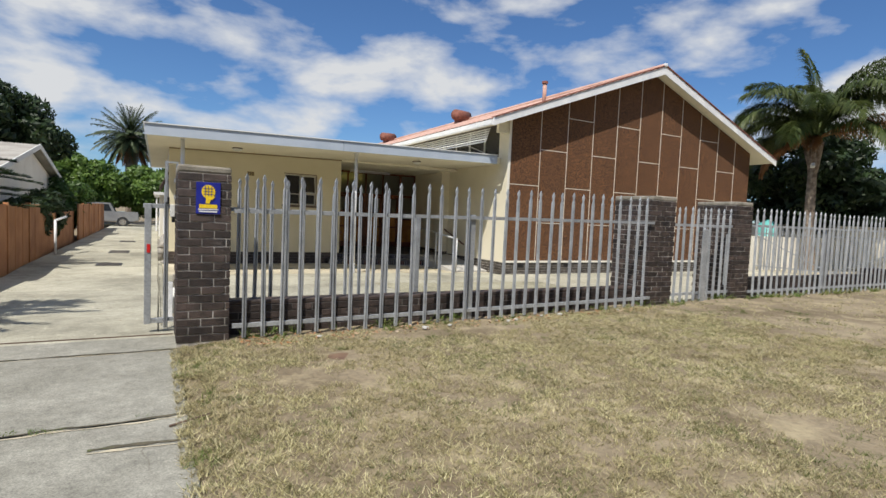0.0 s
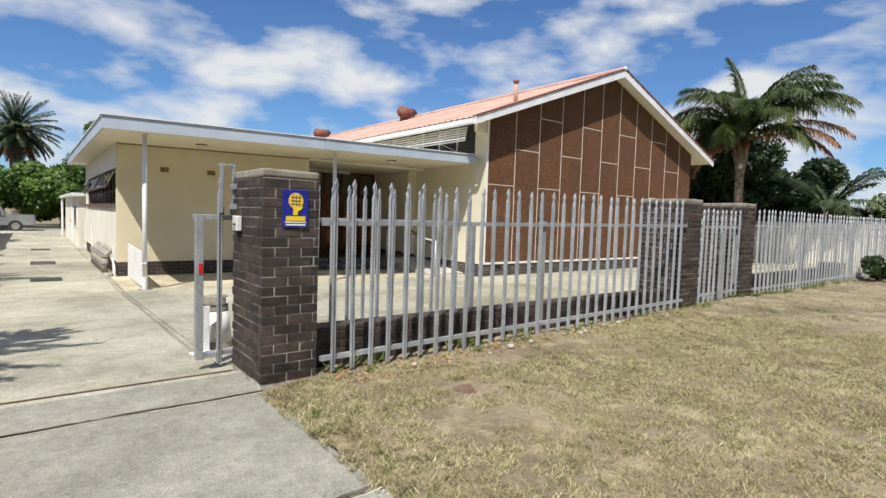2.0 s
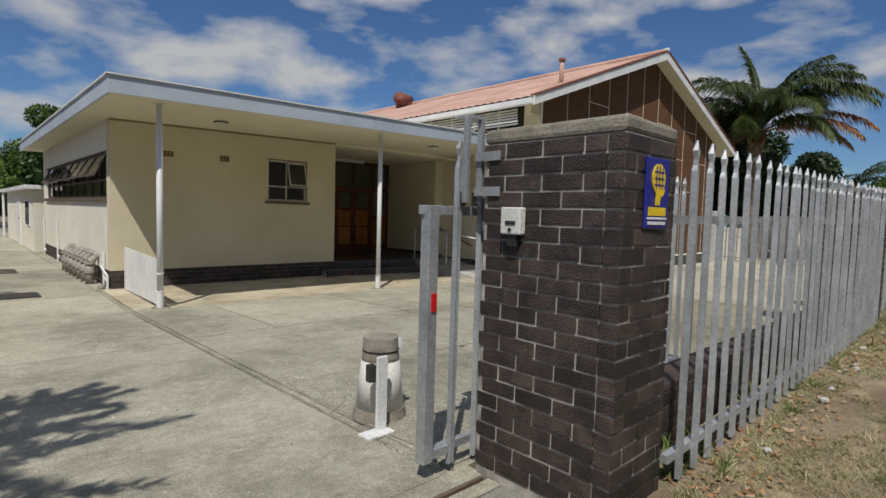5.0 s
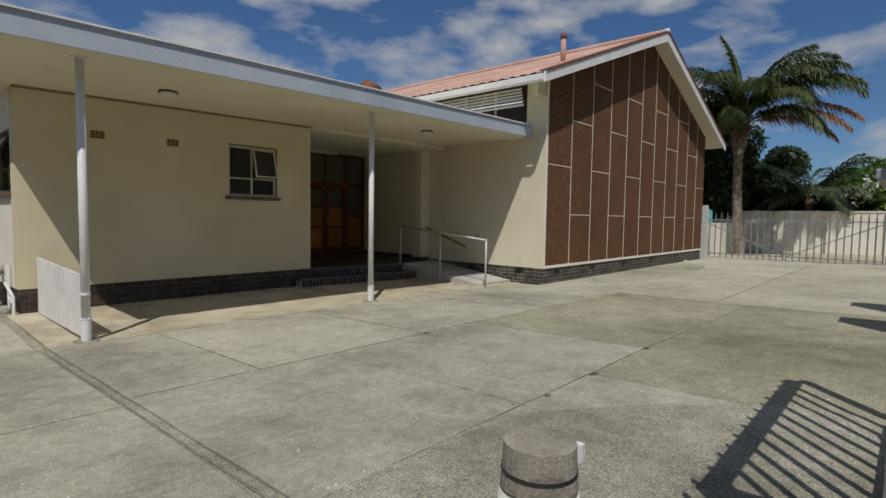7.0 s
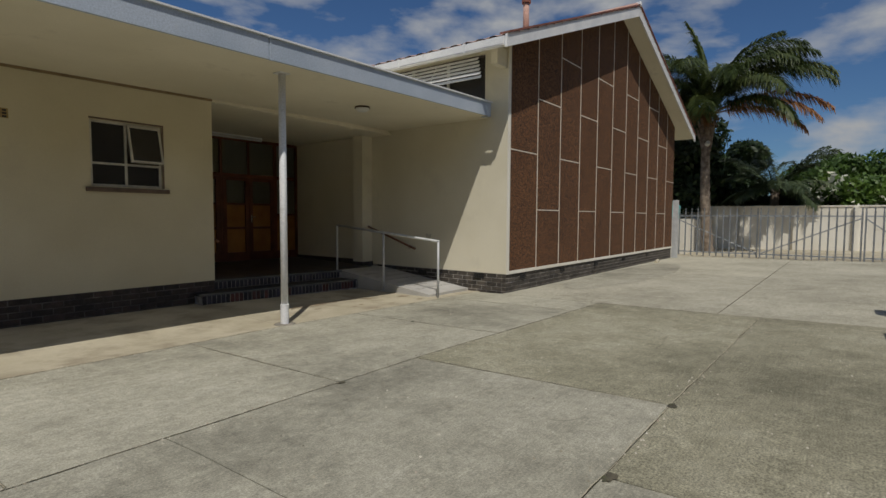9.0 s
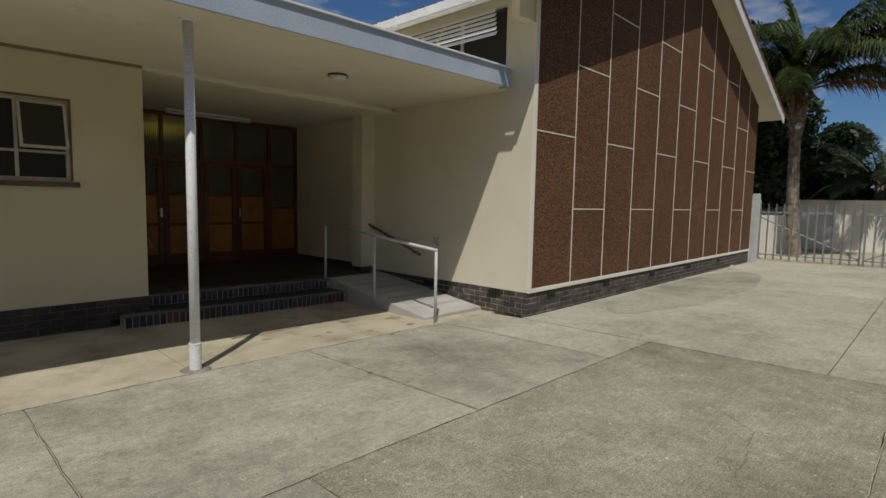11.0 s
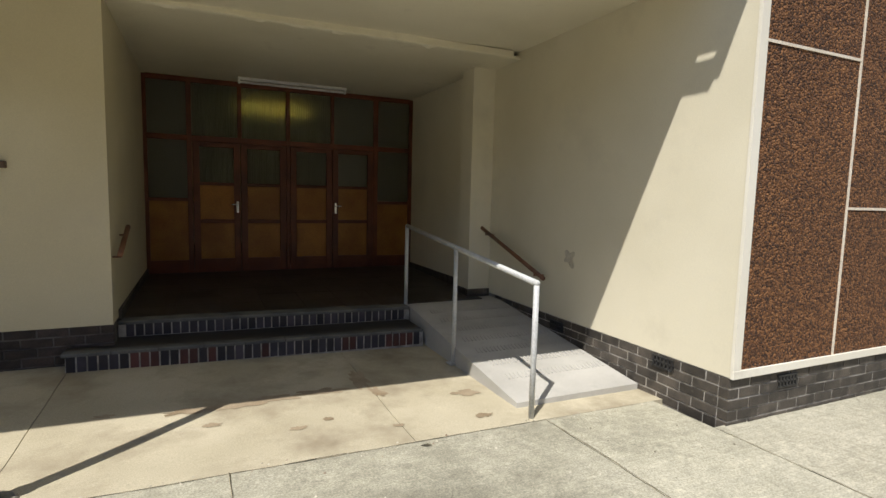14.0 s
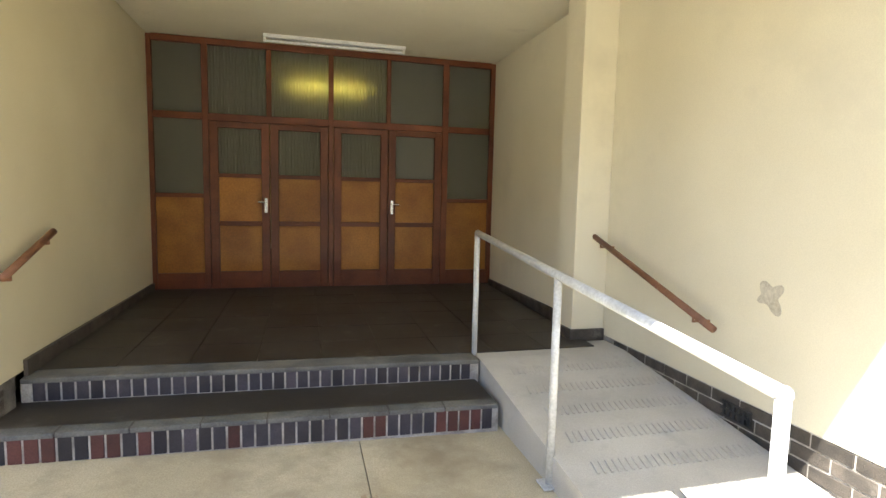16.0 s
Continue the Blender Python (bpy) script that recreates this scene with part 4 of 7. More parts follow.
def doors():
    """The glazed timber screen with two pairs of doors."""
    Y = 19.31
    sc = root("door_1", (7.1, Y, 0.06), "varnished timber entrance screen with four part-glazed doors and reeded toplights", "entrance doors", kind="structure")
    def frame_bar(name, x0, z0, x1, z1, d=0.0, parent=sc):
        bm = bmesh.new(); bx(bm, x0, Y - 0.02 - d, z0, x1, Y + 0.07, z1, 0.004)
        return part(name, bm, M_FRAME, parent)
    for x0, x1 in ((4.985, 5.05), (5.57, 5.64), (7.015, 7.075), (8.47, 8.55), (9.12, 9.195)):
        frame_bar("mullion", x0, 0.06, x1, 3.06, 0.01)
    for x0, x1 in ((6.285, 6.345), (7.735, 7.79)):
        frame_bar("mullion", x0, 2.22, x1, 3.0)
    frame_bar("head", 5.05, 2.995, 9.12, 3.068, 0.012)
    frame_bar("sill", 5.05, 0.055, 5.57, 0.33); frame_bar("sill", 8.55, 0.055, 9.12, 0.33)
    frame_bar("transom", 5.64, 2.135, 7.015, 2.22, 0.006); frame_bar("transom", 7.075, 2.135, 8.47, 2.22, 0.006)
    def pane(x0, z0, x1, z1, material, parent=sc):
        bm = bmesh.new(); bx(bm, x0 - 0.004, Y + 0.02, z0 - 0.004, x1 + 0.004, Y + 0.026, z1 + 0.004)
        return part("pane", bm, material, parent)
    def board(x0, z0, x1, z1, parent=sc):
        bm = bmesh.new(); bx(bm, x0 - 0.002, Y + 0.008, z0 - 0.002, x1 + 0.002, Y + 0.03, z1 + 0.002)
        return part("panel", bm, M_PANEL, parent, "honey-coloured plywood panel")
    edges = [(5.05, 5.57), (5.64, 6.285), (6.345, 7.015), (7.075, 7.735), (7.79, 8.47), (8.55, 9.12)]
    for i, (a, b) in enumerate(edges):
        pane(a, 2.22, b, 2.995, M_REED if i in (1, 2, 3) else M_FROST)
    for a, b in (edges[0], edges[-1]):
        frame_bar("transom", a, 2.14, b, 2.22)
        frame_bar("transom", a, 1.23, b, 1.28)
        pane(a, 1.28, b, 2.14, M_FROST); board(a, 0.33, b, 1.23)
    for i, (a, b) in enumerate(((5.645, 6.318), (6.326, 7.01), (7.08, 7.758), (7.766, 8.465))):
        bm = bmesh.new()
        s = 0.095
        bx(bm, a, Y - 0.03, 0.075, a + s, Y + 0.03, 2.13, 0.004); bx(bm, b - s, Y - 0.03, 0.075, b, Y + 0.03, 2.13, 0.004)
        for z0, z1 in ((0.075, 0.345), (0.9, 0.955), (1.478, 1.525), (2.06, 2.13)):
            bx(bm, a + s, Y - 0.027, z0, b - s, Y + 0.027, z1, 0.004)
        leaf = part("door_leaf", bm, M_FRAME, sc, "red-brown varnished door leaf, closed")
        pane(a + s, 1.525, b - s, 2.06, M_REED if i in (0, 1, 2) else M_FROST, leaf)
        board(a + s, 0.955, b - s, 1.478, leaf); board(a + s, 0.345, b - s, 0.9, leaf)
        if i in (0, 3):
            x = b - 0.045 if i == 0 else a + 0.05
            bm = bmesh.new(); bx(bm, x - 0.018, Y - 0.036, 1.06, x + 0.018, Y - 0.03, 1.24, 0.004)
            rod(bm, (x, Y - 0.07, 1.19), (x, Y - 0.03, 1.19), 0.009); rod(bm, (x, Y - 0.07, 1.19), (x + (-0.09 if i == 0 else 0.09), Y - 0.07, 1.19), 0.009)
            rod(bm, (x, Y - 0.04, 1.10), (x, Y - 0.03, 1.10), 0.012)
            part("door_handle", bm, M_CHROME, leaf, "chrome lever handle with keyhole plate")
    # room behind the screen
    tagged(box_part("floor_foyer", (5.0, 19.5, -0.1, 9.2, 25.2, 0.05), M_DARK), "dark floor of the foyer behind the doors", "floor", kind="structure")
    bm = bmesh.new(); bx(bm, 4.9, 25.0, 0.0, 9.4, 25.2, 3.1)
    tagged(part("wall_foyer", bm, M_PLASTER), "plain foyer wall behind the glazed doors", "wall", kind="structure")
    lt = root("foyer_light", (7.2, 21.4, 3.0), "lit yellowish tube light inside the foyer", "tube light")
    bm = bmesh.new(); rod(bm, (6.5, 21.4, 3.0), (7.7, 21.4, 3.0), 0.03); part("tube", bm, M_TUBE, lt)
    bm = bmesh.new(); bx(bm, 6.45, 21.36, 3.04, 7.75, 21.44, 3.14); part("body", bm, M_WHITE, lt)


def gable_hall():
    """The tall gabled hall."""
    x0, x1, yf = 9.33, 21.5, 12.97
    top = lambda x: roof_z(x) - 0.14
    bm = bmesh.new()
    prism(bm, [(x0 + 0.225, 0.1), (x1, 0.1), (x1, top(x1)), (RIDGE_X, top(RIDGE_X)), (x0 + 0.225, top(x0 + 0.225))], "y", yf, yf + 0.25)
    w = part("wall_gable", bm, M_STRIP)
    tagged(w, "gable wall clad in brown pebble-dash panels with pale joints", "wall", kind="structure")
    xs = [x0 + 0.075] + [9.435 + 1.102 * k for k in range(1, 11)] + [x1]
    for c in range(11):
        a, b = xs[c] + 0.0095, xs[c + 1] - 0.0095
        zs = [0.16] + [z for z in ((2.55, 4.82) if c % 2 == 0 else (1.38, 3.71)) if z < min(top(a), top(b)) - 0.15] + [None]
        for z0, z1 in zip(zs, zs[1:]):
            lo = z0 + (0.01 if z0 > 0.2 else 0)
            if z1 is None:
                pts = [(a, lo), (b, lo), (b, top(b))] + ([(RIDGE_X, top(RIDGE_X))] if a < RIDGE_X < b else []) + [(a, top(a))]
            else:
                pts = [(a, lo), (b, lo), (b, z1 - 0.01), (a, z1 - 0.01)]
            bm = bmesh.new(); prism(bm, pts, "y", yf - 0.016, yf + 0.01)
            part("panel", bm, M_PEBBLE, w)
            if z1 is not None:
                box_part("joint_strip", (a - 0.0095, yf - 0.024, z1 - 0.0105, b + 0.0095, yf - 0.002, z1 + 0.0105), M_STRIP, w)
        if c:
            xc = xs[c]
            box_part("joint_strip", (xc - 0.01, yf - 0.025, 0.1, xc + 0.01, yf - 0.002, top(xc)), M_STRIP, w)
    bm = bmesh.new(); bx(bm, x0 - 0.012, yf - 0.03, 0.095, x1, yf - 0.002, 0.16, 0.004); bx(bm, x0 - 0.012, yf - 0.028, 0.16, x0 + 0.07, yf - 0.002, top(x0))
    part("edge_band", bm, M_PLASTER_W, w, "pale plaster band")
    # side walls
    bm = bmesh.new()
    holed_wall(bm, "y", yf + 0.003, 40, 0.1, 4.58, x0, x0 + 0.22, [(13.5, 3.42, 22.2, 4.45)])
    tagged(part("wall_hall_west", bm, M_PLASTER_M), "cream plastered long wall of the gabled hall", "wall", kind="structure")
    bm = bmesh.new()
    bx(bm, x1 - 0.22, yf + 0.25, 0.07, x1, 40, 4.5); bx(bm, x0, 39.75, 0.07, x1, 40, 4.5)
    prism(bm, [(x0, 4.4), (x1, 4.4), (RIDGE_X, top(RIDGE_X))], "y", 39.75, 40)
    tagged(part("wall_hall_back", bm, M_PLASTER), "plastered rear walls of the gabled hall", "wall", kind="structure")
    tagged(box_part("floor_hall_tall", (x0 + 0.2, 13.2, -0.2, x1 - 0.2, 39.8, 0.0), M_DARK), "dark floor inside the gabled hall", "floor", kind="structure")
    bm = bmesh.new(); bx(bm, 9.18, 16.98, 0.05, x0, 19.6, 3.2)
    tagged(part("wall_porch_east", bm, M_PLASTER_M), "cream plastered inner wall of the porch", "wall", kind="structure")
    pil = bmesh.new(); bx(pil, 9.01, 16.65, 0.05, x0, 16.97, 3.2, 0.006)
    tagged(part("pilaster", pil, M_PLASTER_M), "cream plastered pilaster at the porch's inner corner", "pilaster", kind="structure")
    # plinth
    bm = bmesh.new()
    bx(bm, x0 + 0.007, yf + 0.007, -0.5, x1 - 0.01, yf + 0.25, 0.1); bx(bm, x0 + 0.007, yf + 0.25, -0.5, x0 + 0.2, 16.65, 0.1)
    pl = part("plinth_gable", bm, M_MORTAR)
    tagged(pl, "grey-black face-brick plinth under the gable wall", "plinth", kind="structure")
    bond(pl, 0, 5, x0, x1 - x0, M_BRICK_G, "x", -0.33, yf + 0.0, thick=1)
    bond(pl, 1, 5, yf + 0.1, 3.4, M_BRICK_G, "y", -0.33, x0 + 0.0, thick=1)
    for m in [pose(9.325, 13.6, 0.03), pose(9.325, 15.1, 0.0)] + [pose(x, 12.965, 0.005, 0, 0, 90) for x in (10.0, 11.9, 14.0, 16.2, 18.5)]:
        v = root("air_vent", m.translation, "small dark terracotta air grille in the brick plinth", "air vent", "plinth air vents")
        bm = bmesh.new()
        for i in range(6):
            bx(bm, -0.01, -0.11 + i * 0.04, -0.045, 0.008, -0.096 + i * 0.04, 0.045)
        bx(bm, -0.01, -0.115, 0.04, 0.008, 0.12, 0.05); bx(bm, -0.01, -0.115, -0.05, 0.008, 0.12, -0.04); bx(bm, -0.01, -0.115, -0.006, 0.008, 0.12, 0.006)
        bm.transform(m); part("grille", bm, M_BLACK, v)
        bm = bmesh.new(); bx(bm, 0.005, -0.11, -0.045, 0.012, 0.11, 0.045); bm.transform(m); part("backing", bm, M_DARK, v)
    # roof: rows of tiles as a stepped, waved sheet on each slope
    rf = root("roof", (RIDGE_X, 26, RIDGE_Z), "faded terracotta tiled gable roof with white barge boards", "roof", kind="structure")
    for s in (-1, 1):
        V, F = [], []
        rows, ny = 20, 340
        for r in range(rows):
            for k, lift in ((0, 0.035), (1, 0.008)):
                d = HALF * (r + k) / rows
                for j in range(ny + 1):
                    y = 12.44 + 27.9 * j / ny
                    V.append((RIDGE_X + s * (HALF - d), y, EAVE_Z + (RIDGE_Z - EAVE_Z) * d / HALF + lift + 0.016 * math.sin(j * 1.85)))
            o = r * 2 * (ny + 1)
            for j in range(ny):
                F.append((o + j, o + j + 1, o + ny + 2 + j, o + ny + 1 + j))
                if r:
                    F.append((o - ny - 1 + j, o - ny + j, o + j + 1, o + j))
        ob = new("tiles", soup("tiles", V, F, M_ROOF)); hang(ob, rf)
        bm = bmesh.new()
        e = RIDGE_X + s * HALF
        prism(bm, [(RIDGE_X, RIDGE_Z - 0.04), (e, EAVE_Z - 0.04), (e, EAVE_Z - 0.10), (RIDGE_X, RIDGE_Z - 0.10)], "y", 12.5, 40.2)
        part("deck", bm, M_CEIL, rf, "cream painted eave boarding")
        bm = bmesh.new()
        prism(bm, [(RIDGE_X, RIDGE_Z + 0.03), (e + s * 0.05, EAVE_Z + 0.015), (e + s * 0.05, EAVE_Z - 0.21), (RIDGE_X, RIDGE_Z - 0.24)], "y", 12.46, 12.5)
        part("barge_board", bm, M_WHITE, rf, "white painted barge board")
        bm = bmesh.new(); prism(bm, [(RIDGE_X, RIDGE_Z + 0.085), (e + s * 0.03, EAVE_Z + 0.065), (e + s * 0.03, EAVE_Z + 0.03), (RIDGE_X, RIDGE_Z + 0.045)], "y", 12.43, 12.62)
        part("verge_tiles", bm, M_TERRA, rf, "dark verge tiles")
    bm = bmesh.new(); rod(bm, (RIDGE_X, 12.5, RIDGE_Z + 0.04), (RIDGE_X, 40.3, RIDGE_Z + 0.04), 0.1, 12); part("ridge_cap", bm, M_ROOF, rf)
    bm = bmesh.new(); bx(bm, RIDGE_X - 0.06, 12.42, RIDGE_Z + 0.02, RIDGE_X + 0.06, 12.56, RIDGE_Z + 0.14, 0.02); part("ridge_end", bm, M_WHITE, rf, "small white ridge end cap")
    gut = root("gutter", (8.4, 20, 4.3), "white painted eave gutter with brackets", "gutter")
    bm = bmesh.new()
    bx(bm, 8.34, 12.5, 4.19, 8.37, 40, 4.33); bx(bm, 8.34, 12.5, 4.18, 8.46, 40, 4.2); bx(bm, 8.34, 12.49, 4.18, 8.47, 12.51, 4.33)
    part("channel", bm, M_WHITE, gut)
    for k in range(14):
        box_part("bracket", (8.325, 13.3 + k * 1.6, 4.17, 8.345, 13.34 + k * 1.6, 4.34), M_WHITE, gut)
    beam = bmesh.new(); bx(beam, 8.95, 12.99, 4.08, x0, 13.13, 4.42, 0.01)
    tagged(part("eave_bracket", beam, M_CEIL), "cream eave beam at the gable corner", "beam", kind="structure")



# ---------- things on the buildings ----------


def hall_window():
    wi = root("window_1", (3.72, 15.98, 1.6), "dull cream steel window with one top vent propped open and a brown sill", "window", kind="structure")
    y = 16.03
    def bar(name, x0, z0, x1, z1, material=M_STEELW):
        bm = bmesh.new(); bx(bm, x0, y - 0.02, z0, x1, y + 0.02, z1, 0.003); return part(name, bm, material, wi)
    for b in ((3.24, 1.62, 3.275, 2.54), (4.165, 1.62, 4.2, 2.54), (3.69, 1.655, 3.725, 2.505)):
        bar("frame_upright", *b)
    for b in ((3.275, 2.505, 4.165, 2.54), (3.275, 1.62, 4.165, 1.655), (3.275, 1.93, 3.69, 1.96), (3.725, 1.93, 4.165, 1.96)):
        bar("frame_rail", *b)
    for x0, z0, x1, z1 in ((3.275, 1.655, 3.69, 1.93), (3.725, 1.655, 4.165, 1.93), (3.275, 1.96, 3.69, 2.505)):
        box_part("pane", (x0, y - 0.003, z0, x1, y + 0.003, z1), M_PANE_DARK, wi)
    # vent, hinged at the top and swung outwards
    bm = bmesh.new()
    w, h = 0.455, 0.55
    for b in ((0, -0.015, 0, 0.03, 0.015, -h), (w - 0.03, -0.015, 0, w, 0.015, -h), (0.03, -0.015, 0, w - 0.03, 0.015, -0.03), (0.03, -0.015, -h + 0.03, w - 0.03, 0.015, -h)):
        bx(bm, b[0], b[1], min(b[2], b[5]), b[3], b[4], max(b[2], b[5]))
    m = pose(3.72, y - 0.03, 2.51, -14)
    bm.transform(m); v = part("vent", bm, M_STEELW, wi, "cream top-hung vent, propped open")
    bm = bmesh.new(); bx(bm, 0.03, -0.003, -h + 0.03, w - 0.03, 0.003, -0.03); bm.transform(m); part("pane", bm, M_PANE_DARK, v)
    bm = bmesh.new(); bx(bm, 3.17, 15.92, 1.545, 4.28, 16.1, 1.605, 0.006); part("sill", bm, M_SILL, wi, "brown tiled sill")
    bm = bmesh.new(); bx(bm, 3.23, 15.972, 2.545, 4.21, 15.99, 2.57); bx(bm, 4.2, 15.972, 1.62, 4.225, 15.99, 2.57); part("surround", bm, M_SILL, wi)


def west_windows():
    wi = root("window_2", (0.12, 20, 1.6), "long dark-framed window band with several top vents open", "window", kind="structure")
    n = 9
    step = (24.6 - 16.22) / n
    x = 0.2
    bm = bmesh.new(); bx(bm, x - 0.03, 16.22, 2.4, x + 0.03, 24.6, 2.45); part("frame_rail", bm, M_DARKFRAME, wi)
    bm = bmesh.new(); bx(bm, x - 0.03, 16.22, 1.55, x + 0.03, 24.6, 1.6); part("frame_rail", bm, M_DARKFRAME, wi)
    bm = bmesh.new(); bx(bm, x - 0.03, 16.22, 1.88, x + 0.03, 24.6, 1.92); part("frame_rail", bm, M_DARKFRAME, wi)
    bm = bmesh.new(); bx(bm, 0.06, 16.2, 1.47, 0.34, 24.62, 1.548, 0.006); part("sill", bm, M_SILL, wi, "brown tiled sill")
    for i in range(n + 1):
        y = 16.22 + i * step
        box_part("frame_upright", (x - 0.035, y - 0.03 if i else y, 1.6, x + 0.035, y + 0.03 if i < n else y, 2.4), M_DARKFRAME, wi)
    for i in range(n):
        y0, y1 = 16.25 + i * step, 16.19 + (i + 1) * step
        box_part("pane", (x - 0.003, y0, 1.6, x + 0.003, y1, 1.88), M_GLASS, wi)
        if i == 8:
            box_part("pane", (x - 0.003, y0, 1.92, x + 0.003, y1, 2.4), M_GLASS, wi)
            continue
        w, h = y1 - y0, 0.5
        bm = bmesh.new()
        bx(bm, -0.014, 0, -h, 0.014, 0.035, 0); bx(bm, -0.014, w - 0.035, -h, 0.014, w, 0)
        bx(bm, -0.014, 0.035, -0.035, 0.014, w - 0.035, 0); bx(bm, -0.014, 0.035, -h, 0.014, w - 0.035, -h + 0.035)
        m = pose(x - 0.05, y0, 2.4, 0, random.uniform(24, 32))
        bm.transform(m); v = part("vent", bm, M_DARKFRAME, wi, "dark top-hung vent, open")
        bm = bmesh.new(); bx(bm, -0.003, 0.035, -h + 0.035, 0.003, w - 0.035, -0.035); bm.transform(m); part("pane", bm, M_GLASS, v)


def clerestory():
    wi = root("window_3", (9.4, 18, 3.5), "dark clerestory window band above the canopy", "window", kind="structure")
    bm = bmesh.new()
    for z in (3.42, 4.41):
        bx(bm, 9.40, 13.5, z, 9.48, 22.2, z + 0.04)
    part("frame_rail", bm, M_DARKFRAME, wi)
    for i in range(10):
        y = 13.5 + i * 0.96
        box_part("frame_upright", (9.40, y, 3.46, 9.48, min(22.2, y + 0.045), 4.41), M_PLASTIC, wi)
    for i in range(9):
        box_part("pane", (9.43, 13.55 + i * 0.96, 3.46, 9.436, 14.45 + i * 0.96, 4.41), M_PANE_DARK, wi)
    sl = root("sun_louvre", (9.0, 18, 3.8), "white slatted sun louvre hung under the eave", "louvre")
    for k in range(6):
        x, z = 8.60 + 0.055 * k, 3.79 + 0.086 * k
        bm = bmesh.new()
        bx(bm, -0.032, 13.12 + 0.05 * k, -0.004, 0.032, 22.4, 0.004)
        bm.transform(pose(x, 0, z, 0, -55)); part("slat", bm, M_WHITE, sl)
    for y in (14.4, 16.4, 18.4, 20.4, 22.2):
        bm = bmesh.new(); rod(bm, (8.64, y, 3.77), (8.93, y, 4.26), 0.010, 6); rod(bm, (8.66, y, 3.79), (9.33, y, 3.62), 0.010, 6); part("hanger", bm, M_WHITE, sl)


def air_bricks():
    for x in (1.05, 2.16):
        v = root("air_brick", (x + 0.09, 15.97, 2.46), "small ochre slotted air brick high in the wall", "air brick", "wall air bricks")
        box_part("backing", (x, 15.968, 2.405, x + 0.2, 15.99, 2.525), M_OCHRE, v)
        # Raised dark blocks: the openings' inner shade as plain colour.
        bm = bmesh.new()
        for i in range(3):
            for j in range(3):
                bx(bm, x + 0.012 + i * 0.063, 15.962, 2.412 + j * 0.038, x + 0.055 + i * 0.063, 15.97, 2.436 + j * 0.038)
        part("slots", bm, M_DARK, v)


def canopy_posts():
    for i, (x, y) in enumerate(((0.37, 13.69), (4.71, 13.69))):
        z0, z1 = yard_z(x, y), soffit(x)
        po = root("canopy_post", (x, y, z0), "white painted round steel post carrying the canopy", "post", "canopy posts")
        bm = bmesh.new(); rod(bm, (x, y, z0), (x, y, z1), 0.047, 20); part("shaft", bm, M_WHITE, po, smooth=True)
        bm = bmesh.new(); rod(bm, (x, y, z0), (x, y, z0 + 0.26), 0.056, 20); rod(bm, (x, y, z0 + 0.26), (x, y, z0 + 0.275), 0.06, 20); part("foot_sleeve", bm, M_WHITE, po)
        bm = bmesh.new(); bx(bm, x - 0.08, y - 0.08, z1 - 0.012, x + 0.08, y + 0.08, z1 + 0.002); part("head_plate", bm, M_WHITE, po)
        bm = bmesh.new(); rod(bm, (x, y, z0 - 0.02), (x, y, z0 + 0.012), 0.17, 20, 0.13); part("footing", bm, M_CAP, po)
        if i == 0:
            bm = bmesh.new(); rod(bm, (x, y, z0 + 0.55), (x, y, z0 + 0.575), 0.056, 20); part("collar", bm, M_WHITE, po)
    pn = root("slatted_panel", (0.37, 14.8, -0.2), "white painted low slatted screen behind the canopy post", "screen")
    for k in range(17):
        y = 13.78 + k * 0.125
        box_part("slat", (0.33, y, -0.19, 0.352, y + 0.1, 0.55 + 0.004 * k), M_WHITE, pn, bevel=0.004)
    for z in (0.0, 0.4):
        box_part("rail", (0.352, 13.75, z, 0.385, 15.9, z + 0.05), M_WHITE, pn)


def ceiling_lamps():
    for x, y in ((1.73, 14.75), (6.95, 14.5)):
        z = soffit(x)
        la = root("ceiling_lamp", (x, y, z), "round frosted ceiling lamp, unlit, on the canopy soffit", "ceiling lamp", "canopy lamps")
        bm = bmesh.new(); rod(bm, (x, y, z - 0.03), (x, y, z + 0.002), 0.14, 24, 0.12); part("base_ring", bm, M_SILL, la, "dull brown metal ring")
        bm = bmesh.new(); ball(bm, (x, y, z - 0.03), 0.122, (1, 1, 0.55), 20); part("bowl", bm, M_PLASTIC, la, "cream glass bowl", True)
    tl = root("tube_light", (7.1, 19.0, 3.07), "bare white fluorescent batten under the porch ceiling, unlit", "tube light")
    bm = bmesh.new(); bx(bm, 6.28, 18.90, 3.035, 7.9, 18.98, 3.077, 0.006); part("batten", bm, M_WHITE, tl)
    for x in (6.28, 7.86):
        bm = bmesh.new(); bx(bm, x, 18.91, 2.985, x + 0.03, 18.97, 3.04, 0.004); part("lamp_holder", bm, M_WHITE, tl)
    bm = bmesh.new(); rod(bm, (6.3, 18.94, 3.005), (7.87, 18.94, 3.005), 0.016, 12); part("tube", bm, M_SIGNW, tl)


def wall_stain():
    bm = bmesh.new()
    pts = []
    for i in range(44):
        a = 2 * math.pi * i / 44
        r = 0.05 + 0.055 * max(0.0, math.cos(a - 0.9)) ** 6 + 0.06 * max(0.0, math.cos(a - 2.4)) ** 10 + 0.07 * max(0.0, math.cos(a + 2.2)) ** 8 + 0.045 * max(0.0, math.cos(a + 0.4)) ** 14
        pts.append((14.93 + r * math.cos(a), 0.77 + r * math.sin(a)))
    prism(bm, pts, "x", 9.326, 9.332)
    tagged(part("wall_patch", bm, M_STAIN), "grey bare filler patch on the cream wall", "wall patch")


